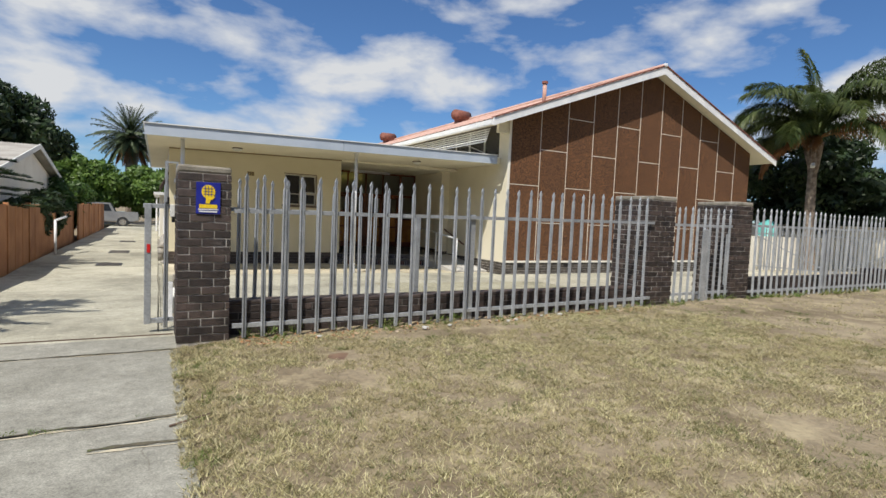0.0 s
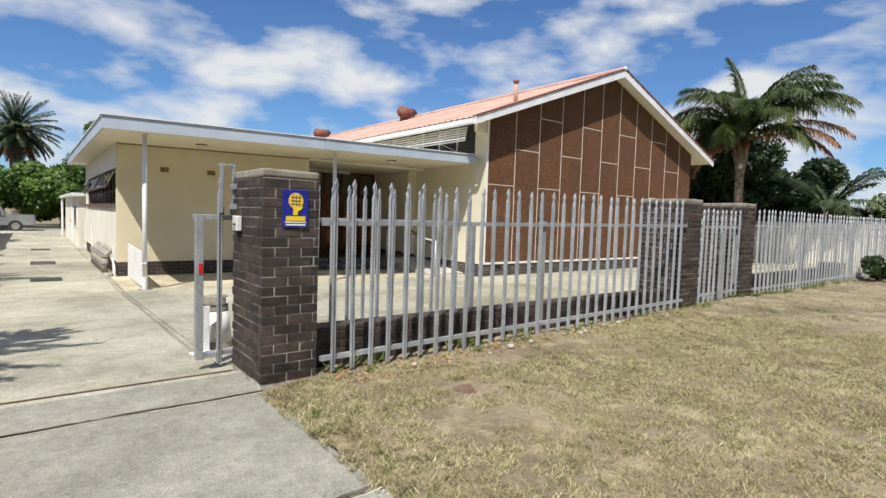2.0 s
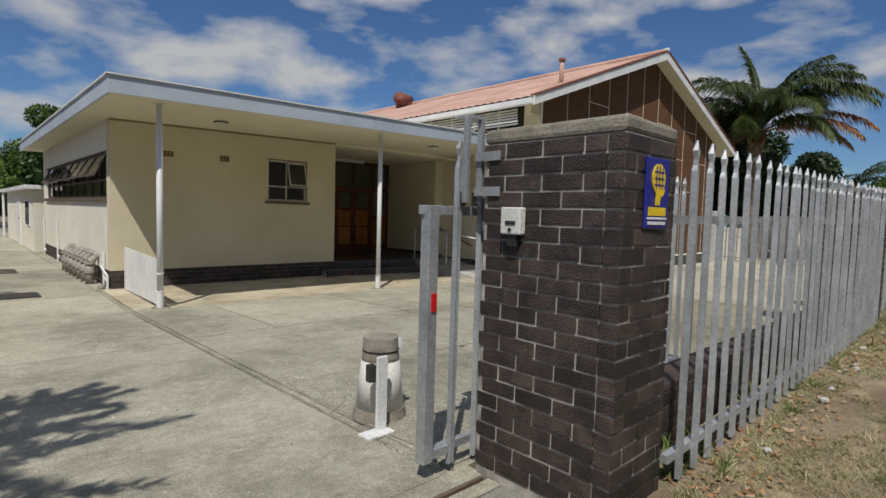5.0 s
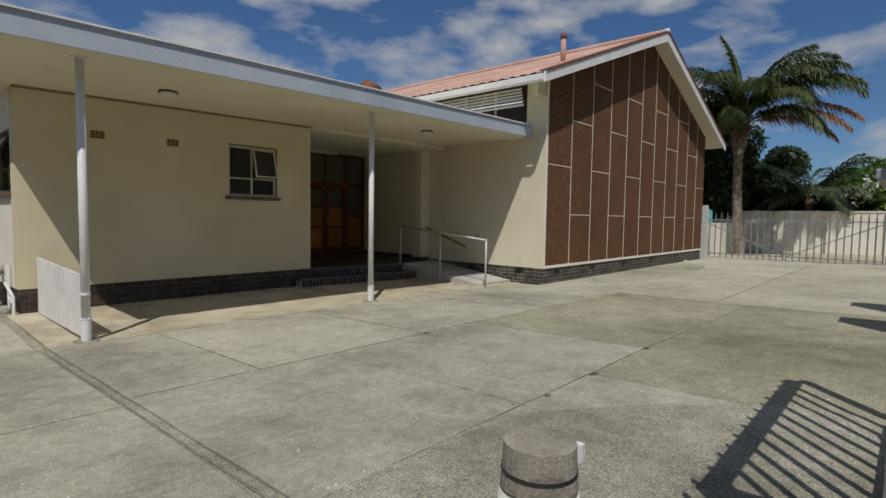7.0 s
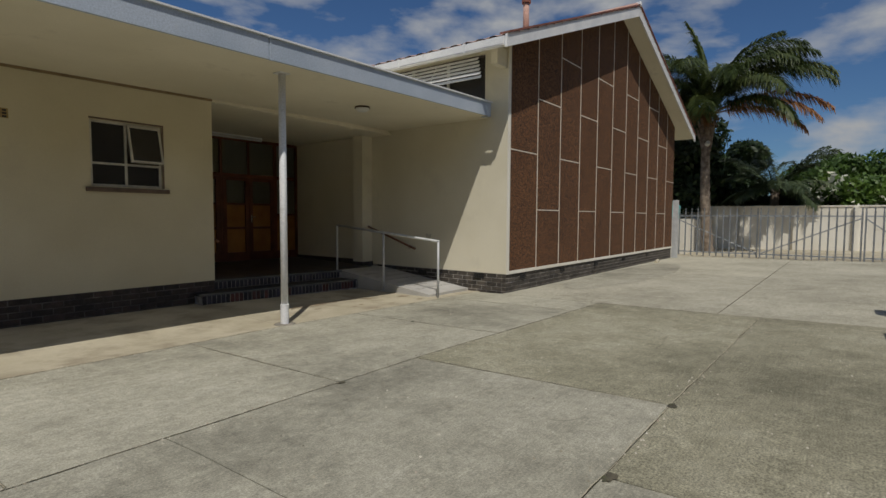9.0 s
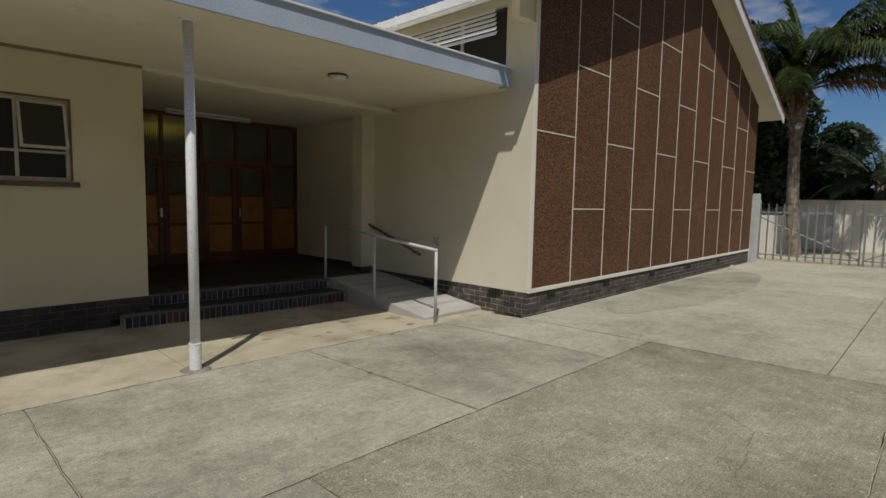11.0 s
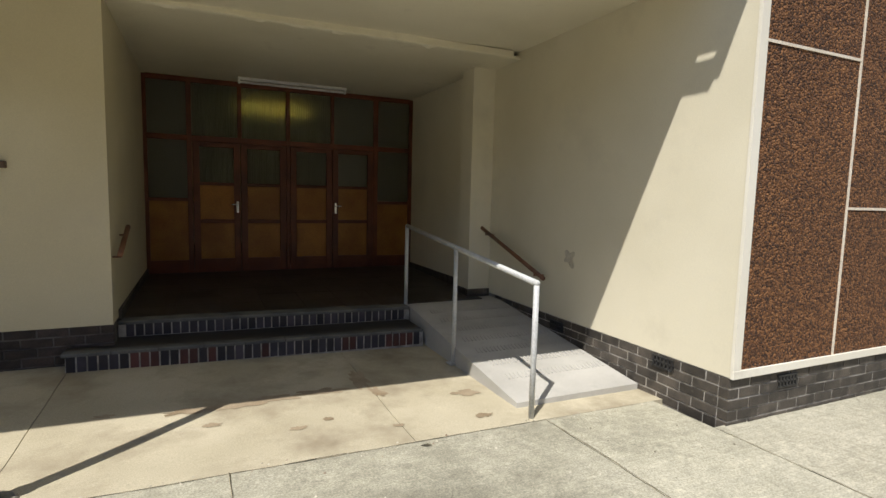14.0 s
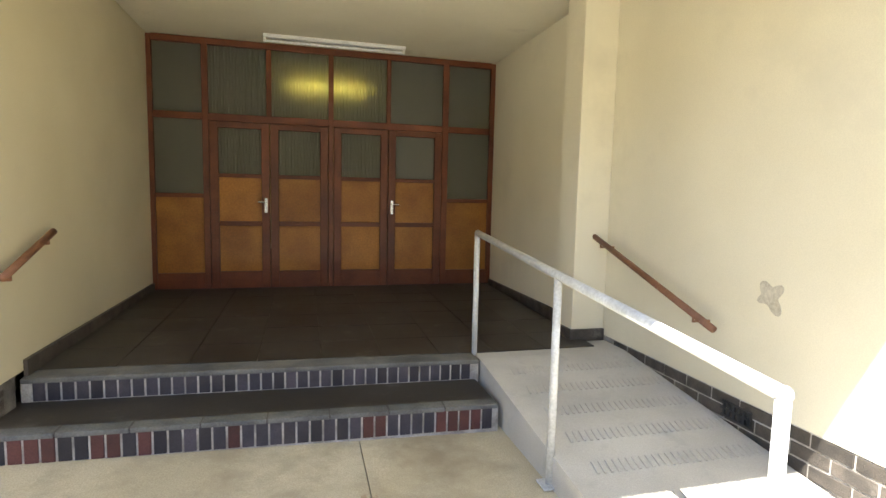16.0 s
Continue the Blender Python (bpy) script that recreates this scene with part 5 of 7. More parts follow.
def roof_things():
    fl = root("flue_pipe", (11.06, 13.56, 5.2), "terracotta-painted flue pipe with a cowl on the roof", "flue")
    bm = bmesh.new(); rod(bm, (11.06, 13.56, 5.2), (11.06, 13.56, 5.98), 0.065, 14); part("pipe", bm, M_ROOF, fl, smooth=True)
    bm = bmesh.new(); rod(bm, (11.06, 13.56, 5.97), (11.06, 13.56, 6.04), 0.1, 14); part("cowl", bm, M_TERRA, fl)
    for y in (25.7, 36.5):
        v = root("ridge_vent", (14.9, y, 7.0), "dark terracotta drum vent on the roof ridge", "roof vent", "ridge vents")
        bm = bmesh.new(); rod(bm, (14.35, y - 0.3, 7.12), (15.45, y + 0.3, 7.22), 0.3, 18); part("drum", bm, M_TERRA, v, smooth=True)
        bm = bmesh.new(); bx(bm, 14.6, y - 0.25, 6.7, 15.2, y + 0.25, 7.0); part("base", bm, M_TERRA, v)


def west_pipes():
    for i in range(7):
        y = 17.0 + i * 0.5
        z0 = yard_z(0, y)
        dp = root("drain_gully", (-0.06, y, z0), "short grey drain gully pipe standing against the plinth", "drain pipe", "row of gully pipes")
        bm = bmesh.new(); rod(bm, (-0.04, y, z0), (-0.04, y, z0 + 0.42), 0.078, 16); part("pipe", bm, M_PIPE, dp, smooth=True)
        for h in (0.22, 0.40):
            bm = bmesh.new(); rod(bm, (-0.04, y, z0 + h), (-0.04, y, z0 + h + 0.05), 0.102, 16); part("collar", bm, M_PIPE, dp)
        bm = bmesh.new(); rod(bm, (-0.04, y, z0 + 0.44), (0.1, y + 0.02, z0 + 0.58), 0.072, 14, 0.06); rod(bm, (0.07, y + 0.015, z0 + 0.55), (0.13, y + 0.025, z0 + 0.61), 0.08, 14); part("bend", bm, M_PIPE, dp)
    for y in (16.35, 22.2, 24.9):
        wp = root("waste_pipe", (0.08, y, -0.25), "thin white waste pipe running down the side wall", "pipe", "waste pipes")
        bm = bmesh.new(); rod(bm, (0.08, y, -0.25), (0.08, y, 0.5 if y < 20 else 0.95), 0.022, 10); rod(bm, (0.08, y, 0.0), (0.08, y - 0.3, -0.05), 0.022, 10); part("pipe", bm, M_WHITE, wp)
    tap = root("garden_tap_pipe", (0.02, 15.95, -0.25), "white bent pipe with a grey trap at the wall foot", "pipe")
    bm = bmesh.new(); rod(bm, (0.06, 15.93, -0.25), (0.06, 15.93, 0.06), 0.02); rod(bm, (0.06, 15.93, 0.06), (0.06, 16.5, 0.2), 0.02); part("pipe", bm, M_WHITE, tap)
    bm = bmesh.new(); ball(bm, (0.0, 16.15, -0.18), 0.07); part("trap", bm, M_PIPE, tap)


def annex():
    an = root("annex", (1.5, 31, -0.25), "low cream lean-to building with white fascia and door behind the hall", "building")
    bm = bmesh.new(); bx(bm, -0.05, 26.2, -0.4, 4.5, 36.5, 1.85); part("wall", bm, M_PLASTER_W, an)
    bm = bmesh.new(); bx(bm, -0.3, 26.0, 1.85, 4.7, 36.8, 1.98, 0.01); part("roof", bm, M_WHITE, an, "flat roof with white fascia")
    bm = bmesh.new(); bx(bm, -0.09, 30.3, -0.25, -0.045, 31.3, 1.75, 0.004); d = part("door", bm, M_WHITE, an, "white boarded door")
    bm = bmesh.new(); rod(bm, (-0.13, 30.42, 0.8), (-0.09, 30.42, 0.8), 0.02); part("handle", bm, M_BLACK, d)
    bm = bmesh.new(); bx(bm, -0.08, 27.2, 0.6, -0.045, 28.4, 1.5); w = part("window", bm, M_WHITE, an)
    bm = bmesh.new(); bx(bm, -0.09, 27.27, 0.66, -0.08, 27.77, 1.44); bx(bm, -0.09, 27.83, 0.66, -0.08, 28.33, 1.44); part("pane", bm, M_CARGLASS, w)
    bm = bmesh.new(); rod(bm, (-0.2, 36.3, -0.25), (-0.2, 36.3, 1.85), 0.05); part("downpipe", bm, M_WHITE, an)


# ---------- street fence and gates ----------


def pale_mesh(h, w=0.05):
    """A folded steel pale: three shallow folds and a split, pointed head."""
    bm = bmesh.new()
    xs = [-w / 2, -w / 2 + 0.012, -0.006, 0.006, w / 2 - 0.012, w / 2]
    ys = [0.012, -0.012, 0.008, 0.008, -0.012, 0.012]
    rows = []
    for z, k in ((0, 1), (h - 0.16, 1), (h - 0.13, 0.62), (h - 0.10, 0.5), (h - 0.055, 0.95), (h, 0.05)):
        rows.append([[bm.verts.new((x * k, y * min(1, k + 0.2) + t, z)) for x, y in zip(xs, ys)] for t in (-0.0015, 0.0015)])
    for a, b in zip(rows, rows[1:]):
        for s in (0, 1):
            for i in range(5):
                f = (a[s][i], a[s][i + 1], b[s][i + 1], b[s][i])
                bm.faces.new(f if s == 0 else f[::-1])
        for i in (0, 5):
            bm.faces.new((a[0][i], b[0][i], b[1][i], a[1][i]))
    return mesh_of("pale", bm, M_GALV)


def palisade(name, label, x0, x1, y, z0, slope, h, step=0.2, rails=(0.15, 1.35), group="", posts=()):
    f = root(name, ((x0 + x1) / 2, y, z0), label, "fence" if name == "fence" else "gate", group)
    me = pale_mesh(h)
    n = int(round((x1 - x0) / step))
    for i in range(n + 1):
        x = x0 + i * step
        share("pale", me, f, pose(x, y, z0 + slope * (x - x0) + random.uniform(-0.012, 0.012), random.uniform(-.4, .4), random.uniform(-.6, .6), 0))
    for r in rails:
        bm = bmesh.new()
        a, b = Vector((x0 - 0.12, y + 0.03, z0 + r)), Vector((x1 + 0.1, y + 0.03, z0 + r + slope * (x1 - x0)))
        v = [bm.verts.new(p + Vector((0, dy, dz))) for p in (a, b) for dy, dz in ((-0.018, -0.022), (0.022, -0.022), (0.022, 0.022), (-0.018, 0.022))]
        for q in ((0, 1, 5, 4), (1, 2, 6, 5), (2, 3, 7, 6), (3, 0, 4, 7), (3, 2, 1, 0), (4, 5, 6, 7)):
            bm.faces.new([v[i] for i in q])
        part("rail", bm, M_GALV, f)
    for x in posts:
        zb = z0 + slope * (x - x0)
        bm = bmesh.new(); bx(bm, x - 0.04, y + 0.045, zb - 0.25, x + 0.04, y + 0.11, zb + 1.42, 0.004); part("post", bm, M_GALV, f)
    return f


def street_fence():
    palisade("fence", "galvanised steel palisade fence along the street verge", 0.70, 7.0, 5.49, 0.03, 0.013, 1.79, posts=(3.6,), rails=(0.13, 1.38))
    palisade("fence", "galvanised palisade fence before a pale boundary wall", 9.98, 22.6, 5.52, 0.13, 0.004, 1.74, rails=(0.13, 1.4), posts=(12.6, 15.6, 18.6))
    g = palisade("gate", "galvanised palisade pedestrian gate between two brick pillars, closed", 7.78, 9.22, 5.58, 0.10, 0.01, 1.70, step=0.18, rails=(0.16, 1.38))
    bm = bmesh.new(); bx(bm, 8.42, 5.53, 0.12, 8.56, 5.56, 1.42, 0.004); part("lock_plate", bm, M_GALV, g)
    bm = bmesh.new(); rod(bm, (9.22, 5.62, 0.4), (9.22, 5.62, 1.35), 0.02); part("hinge_bar", bm, M_GALV, g)
    # dwarf walls
    for x0, x1, z0 in ((0.56, 7.03, -0.08), (9.86, 15.4, 0.02)):
        w = root("dwarf_wall", ((x0 + x1) / 2, 5.8, z0), "low dark face-brick wall behind the palisade fence", "wall", "dwarf walls")
        box_part("mortar_core", (x0, 5.758, z0 - 0.3, x1, 5.97, z0 + 5 * 0.0852), M_MORTAR_D, w, "dark mortar joints")
        bond(w, 0, 5, x0, x1 - x0, M_BRICK, "x", z0, 5.75, thick=1)
        bm = bmesh.new(); bx(bm, x0, 5.752, z0 + 5 * 0.0852, x1, 5.976, z0 + 5 * 0.0852 + 0.05, 0.01); part("coping", bm, M_BRICK, w, "brick-on-edge coping")
    bm = bmesh.new(); bx(bm, 15.4, 5.6, -0.1, 15.9, 6.1, 0.62, 0.01)
    tagged(part("brick_pier", bm, M_BRICK), "short dark brick pier at the fence corner", "pier")
    # open sliding gate parked behind the wall
    g = palisade("sliding_gate", "galvanised palisade sliding gate, slid open behind the brick wall", -0.05, 2.95, 6.47, -0.02, 0.0, 1.84, step=0.2, rails=(0.1,))
    bm = bmesh.new(); bx(bm, -0.275, 6.45, 0.04, -0.205, 6.52, 1.45, 0.004); part("end_post", bm, M_GALV, g)
    bm = bmesh.new(); bx(bm, 3.19, 6.45, 0.04, 3.26, 6.52, 1.42, 0.004); part("end_post", bm, M_GALV, g)
    bm = bmesh.new(); bx(bm, -0.29, 6.488, 1.40, 3.19, 6.525, 1.45, 0.003); part("top_rail", bm, M_GALV, g)
    bm = bmesh.new(); bx(bm, 0.62, 6.525, 1.42, 3.18, 6.60, 1.45, 0.003); part("top_channel", bm, M_GALV, g, "deep steel guide channel")
    box_part("end_rail", (-0.205, 6.46, 0.05, -0.08, 6.51, 0.10), M_GALV, g)
    bm = bmesh.new(); bx(bm, -0.25, 6.442, 0.88, -0.215, 6.451, 0.98, 0.002); part("reflector", bm, M_RED, g, "red reflector tape")
    for x in (0.3, 2.8):
        bm = bmesh.new(); rod(bm, (x, 6.50, 0.01), (x, 6.55, 0.01), 0.07, 16); part("wheel", bm, M_BLACK, g)
    gp = root("gate_guide", (0.1, 6.4, 1.42), "galvanised roller guide frame bracketed to the brick pillar", "gate guide")
    for x in (-0.07, 0.04):
        box_part("upright", (x, 6.39, 1.47, x + 0.026, 6.425, 1.93), M_GALV, gp, bevel=0.003)
    box_part("head_plate", (-0.07, 6.39, 1.93, 0.07, 6.50, 1.945), M_GALV, gp)
    for z in (1.51, 1.70):
        box_part("bracket", (0.022, 6.24, z, 0.034, 6.42, z + 0.05), M_GALV, gp)
    for x in (-0.04, 0.05):
        bm = bmesh.new(); rod(bm, (x, 6.44, 1.455), (x, 6.44, 1.53), 0.018, 12); part("roller", bm, M_BLACK, gp)
    sg = root("security_sign", (0.32, 5.525, 1.54), "royal blue plate with a yellow globe-head emblem on the pillar", "sign")
    box_part("plate", (0.205, 5.515, 1.365, 0.44, 5.524, 1.695), M_BLUE, sg, bevel=0.003)
    bm = bmesh.new()
    pts = [(0.322 + 0.066 * math.cos(a), 1.598 + 0.07 * math.sin(a)) for a in [math.pi * 2 * i / 24 for i in range(24)]]
    prism(bm, pts, "y", 5.509, 5.514)
    prism(bm, [(0.29, 1.56), (0.37, 1.56), (0.385, 1.545), (0.365, 1.52), (0.345, 1.515), (0.335, 1.475), (0.295, 1.475), (0.3, 1.52)], "y", 5.507, 5.512)
    part("emblem", bm, M_YELLOW, sg, "yellow globe-head emblem")
    bm = bmesh.new()
    for k in (-1, 0, 1):
        bx(bm, 0.322 + k * 0.03 - 0.002, 5.506, 1.548, 0.322 + k * 0.03 + 0.002, 5.5085, 1.655)
        bx(bm, 0.275, 5.506, 1.60 + k * 0.03 - 0.002, 0.37, 5.5085, 1.60 + k * 0.03 + 0.002)
    part("emblem_lines", bm, M_BLUE, sg)
    bm = bmesh.new(); bx(bm, 0.235, 5.51, 1.425, 0.41, 5.514, 1.465); part("name_bar", bm, M_YELLOW, sg)
    bm = bmesh.new(); bx(bm, 0.225, 5.51, 1.408, 0.42, 5.514, 1.418); bx(bm, 0.235, 5.51, 1.383, 0.41, 5.514, 1.398); part("print_lines", bm, M_SIGNW, sg)
    ib = root("gate_intercom", (0.02, 6.12, 1.37), "small pale plastic gate intercom box on the pillar", "intercom")
    bm = bmesh.new(); bx(bm, -0.02, 6.055, 1.31, 0.028, 6.185, 1.45, 0.008); part("housing", bm, M_PLASTIC, ib)
    bm = bmesh.new(); bx(bm, -0.024, 6.085, 1.36, -0.019, 6.15, 1.38); rod(bm, (-0.026, 6.12, 1.335), (-0.019, 6.12, 1.335), 0.01); part("button", bm, M_BLACK, ib)
    bm = bmesh.new(); bx(bm, -0.005, 6.09, 1.25, 0.028, 6.15, 1.31); part("cable_entry", bm, M_BLACK, ib)


def bollard():
    x, y, z = 0.17, 7.45, yard_z(0.2, 7.4)
    b = root("bollard", (x, y, z), "white-banded weathered concrete bollard beside the gate", "bollard")
    bm = bmesh.new(); rod(bm, (x, y, z), (x, y, z + 0.08), 0.20, 28, 0.185); part("foot", bm, M_CAP, b)
    bm = bmesh.new(); rod(bm, (x, y, z + 0.08), (x, y, z + 0.42), 0.175, 28, 0.14); part("shaft", bm, M_PLASTIC, b, "dirty white painted shaft", True)
    bm = bmesh.new(); rod(bm, (x, y, z + 0.435), (x, y, z + 0.485), 0.138, 28, 0.132); part("collar", bm, M_CAP, b)
    bm = bmesh.new(); rod(bm, (x, y, z + 0.42), (x, y, z + 0.59), 0.135, 28, 0.128); part("head", bm, M_CAP, b, "bare weathered concrete head")
    # Black ring on the surface; the groove's shade is put in as colour.
    bm = bmesh.new(); rod(bm, (x, y, z + 0.486), (x, y, z + 0.50), 0.1345, 28); rod(bm, (x, y, z + 0.485), (x, y, z + 0.42), 0.12, 24); part("groove", bm, M_BLACK, b)
    bm = bmesh.new(); bx(bm, x + 0.085, y - 0.118, z + 0.515, x + 0.11, y - 0.085, z + 0.58); part("marker", bm, M_SIGNW, b)
    st = root("gate_stop", (-0.02, 7.2, z), "white painted steel gate stop plate on an angle foot", "gate stop")
    box_part("foot", (-0.16, 7.12, z + 0.0, 0.06, 7.24, z + 0.018), M_WHITE, st, bevel=0.003)
    box_part("upright", (-0.04, 7.19, z + 0.018, 0.04, 7.215, z + 0.52), M_WHITE, st, bevel=0.003)
    lk = bmesh.new(); bx(lk, -0.075, 7.23, z + 0.34, -0.02, 7.29, z + 0.46, 0.008); rod(lk, (-0.05, 7.26, z + 0.46), (-0.05, 7.26, z + 0.42), 0.012)
    part("lock", lk, M_BLACK, st, "black padlock box")


# ---------- east end ----------


def east_end():
    palisade_y(22.75, 7.3, 13.2)
    w = root("boundary_wall", (30, 8, -0.3), "pale plastered boundary wall at the back of the yard", "wall", kind="structure")
    bm = bmesh.new(); bx(bm, 30.0, -2, -0.5, 30.2, 40, 1.78); bx(bm, 29.96, -2, 1.78, 30.24, 40, 1.84); part("wall_slab", bm, M_PLASTER_W, w)
    for k in range(16):
        y = -1.5 + k * 2.2
        bm = bmesh.new(); bx(bm, 29.88, y, -0.5, 30.0, y + 0.2, 1.80, 0.006); part("pier", bm, M_PLASTER_W, w)
    box_part("corner_wall", (22.4, 13.15, -0.4, 30, 13.3, 1.2), M_PLASTER_W, w)
    tk = root("water_tank", (24.6, 13.7, -0.3), "teal plastic drum behind the side gate", "drum")
    bm = bmesh.new(); rod(bm, (24.6, 13.8, -0.3), (24.6, 13.8, 1.75), 0.4, 24); part("body", bm, M_TEAL, tk, smooth=True)
    bm = bmesh.new(); rod(bm, (24.6, 13.8, 1.75), (24.6, 13.8, 1.95), 0.4, 24, 0.12); part("lid", bm, M_TEAL, tk)
    sp = bmesh.new(); bx(sp, 21.52, 12.75, -0.3, 21.62, 12.95, 1.9, 0.006)
    tagged(part("gate_post_east", sp, M_GREYP), "grey steel gate post against the gable wall", "gate post")
    lf = bmesh.new(); rod(lf, (18.6, 12.7, -0.26), (19.3, 12.82, -0.24), 0.06, 8)
    tagged(part("kerb_piece", lf, M_CONC_P), "loose pale concrete kerb piece lying by the plinth", "kerb piece")


def palisade_y(x, y0, y1):
    for a, b, lab in ((y0, (y0 + y1) / 2 - 0.05, "grey palisade driveway gate leaf with a diagonal brace, closed"), ((y0 + y1) / 2 + 0.05, y1, "grey palisade driveway gate leaf with a diagonal brace, closed"), (5.6, y0 - 0.1, "grey palisade fence panel beside the far gate")):
        f = root("yard_gate", (x, (a + b) / 2, -0.28), lab, "gate", "far yard gates")
        me = PALE.setdefault("m", pale_mesh(1.85))
        n = int((b - a) / 0.21)
        for i in range(n + 1):
            share("pale", me, f, pose(x, a + (b - a) * i / n, -0.22, 0, 0, 90))
        for z in (-0.1, 1.3):
            box_part("rail", (x + 0.02, a, z, x + 0.06, b, z + 0.045), M_GALV, f)
        bm = bmesh.new(); s = 1 if a == y0 else -1
        rod(bm, (x + 0.04, a if s > 0 else b, 1.25), (x + 0.04, b if s > 0 else a, -0.06), 0.02, 6); part("brace", bm, M_GALV, f)


PALE = {}


# ---------- planting ----------


def leaf_cloud(centres, radii, count, size, seed, flat=0.8):
    """Small bent leaves scattered through lumps, denser towards each lump's skin."""
    rng = np.random.default_rng(seed)
    c, r = np.asarray(centres, float), np.asarray(radii, float)
    w = r ** 2 / np.sum(r ** 2)
    k = rng.choice(len(c), count, p=w)
    d = rng.normal(size=(count, 3)); d /= np.linalg.norm(d, axis=1)[:, None]
    rad = r[k] * (0.55 + 0.5 * rng.random(count) ** 0.6)
    p = c[k] + d * rad[:, None] * np.array([1, 1, flat])
    u = rng.normal(size=(count, 3)); u /= np.linalg.norm(u, axis=1)[:, None]
    v = np.cross(u, d + 0.4 * rng.normal(size=(count, 3))); v /= np.linalg.norm(v, axis=1)[:, None] + 1e-9
    s = size * (0.6 + 0.8 * rng.random(count))[:, None]
    V = np.stack([p - u * s, p + v * s * 0.45, p + u * s, p - v * s * 0.45], 1).reshape(-1, 3)
    F = np.arange(count * 4).reshape(-1, 4)
    return V, F


def lumps(cx, cy, z0, z1, rx, ry, n, r, seed):
    rng = random.Random(seed)
    C, R = [], []
    for _ in range(n):
        a, q = rng.uniform(0, 6.283), math.sqrt(rng.random())
        h = rng.random()
        k = math.sqrt(max(0.12, 1 - (2 * h - 1) ** 2 * 0.8))
        C.append((cx + rx * q * k * math.cos(a), cy + ry * q * k * math.sin(a), z0 + (z1 - z0) * h))
        R.append(r * rng.uniform(0.6, 1.2))
    return C, R


def tree(name, label, cx, cy, base, z0, z1, rx, ry, n, r, count, size, material, seed, trunk=0.2):
    t = root(name, (cx, cy, base), label, name.replace("_", " "))
    C, R = lumps(cx, cy, z0 + r, z1 - r * 0.7, rx - r * 0.6, ry - r * 0.6, n, r, seed)
    V, F = leaf_cloud(C, R, count, size, seed)
    crown = new("crown", soup("crown", V, F, material)); hang(crown, t)
    bm = bmesh.new()
    top = Vector((cx, cy, z0 + (z1 - z0) * 0.45))
    rod(bm, (cx, cy, base - 0.1), top, trunk, 10, trunk * 0.5)
    part("trunk", bm, M_BARK, t)
    rng = random.Random(seed + 5)
    for c in rng.sample(C, min(9, len(C))):
        bm = bmesh.new(); rod(bm, top - Vector((0, 0, rng.uniform(0, (z1 - z0) * 0.3))), c, trunk * 0.35, 6, trunk * 0.08); part("limb", bm, M_BARK, t)
    return t


def frond_mesh(length, lift, droop, leaf, n, material, seed, width=0.03, sag=0.3):
    """One palm frond along +x: an arched midrib with two rows of narrow hanging leaflets."""
    rng = np.random.default_rng(seed)
    def at(s):
        return np.array([length * s * (1 - 0.18 * droop * s), 0, length * (lift * s - droop * s * s)])
    V, F = [], []
    def quad(a, b, c, d):
        k = len(V); V.extend((a, b, c, d)); F.append((k, k + 1, k + 2, k + 3))
    for i in range(14):
        a, b = at(i / 14), at((i + 1) / 14)
        w = 0.028 * (1 - i / 16) * length / 3
        quad(a + [0, -w, 0], a + [0, w, 0], b + [0, w, 0], b + [0, -w, 0])
        quad(a + [0, 0, -w], a + [0, 0, w], b + [0, 0, w], b + [0, 0, -w])
    for i in range(n):
        s = 0.14 + 0.86 * (i + 0.5) / n
        p, q = at(s), at(min(1, s + 0.02))
        t = (q - p) / (np.linalg.norm(q - p) + 1e-9)
        ll = leaf * math.sin(math.pi * (0.12 + 0.80 * s)) ** 0.7 * rng.uniform(0.8, 1.1)
        for side in (-1, 1):
            d = t * 0.62 + np.array([0, side * 0.72, rng.uniform(-0.30, 0.18) - (sag - 0.3)])
            d /= np.linalg.norm(d)
            w = np.cross(d, [0, 0, 1.0]); w = w / (np.linalg.norm(w) + 1e-9) * width + np.array([0, 0, rng.uniform(-0.01, 0.01)])
            m = p + d * ll * 0.55
            e = p + d * ll + np.array([0, 0, -sag * ll])
            quad(p - w * 0.4, p + w * 0.4, m + w, m - w)
            quad(m - w, m + w, e + w * 0.1, e - w * 0.1)
    return soup("frond", V, F, material)


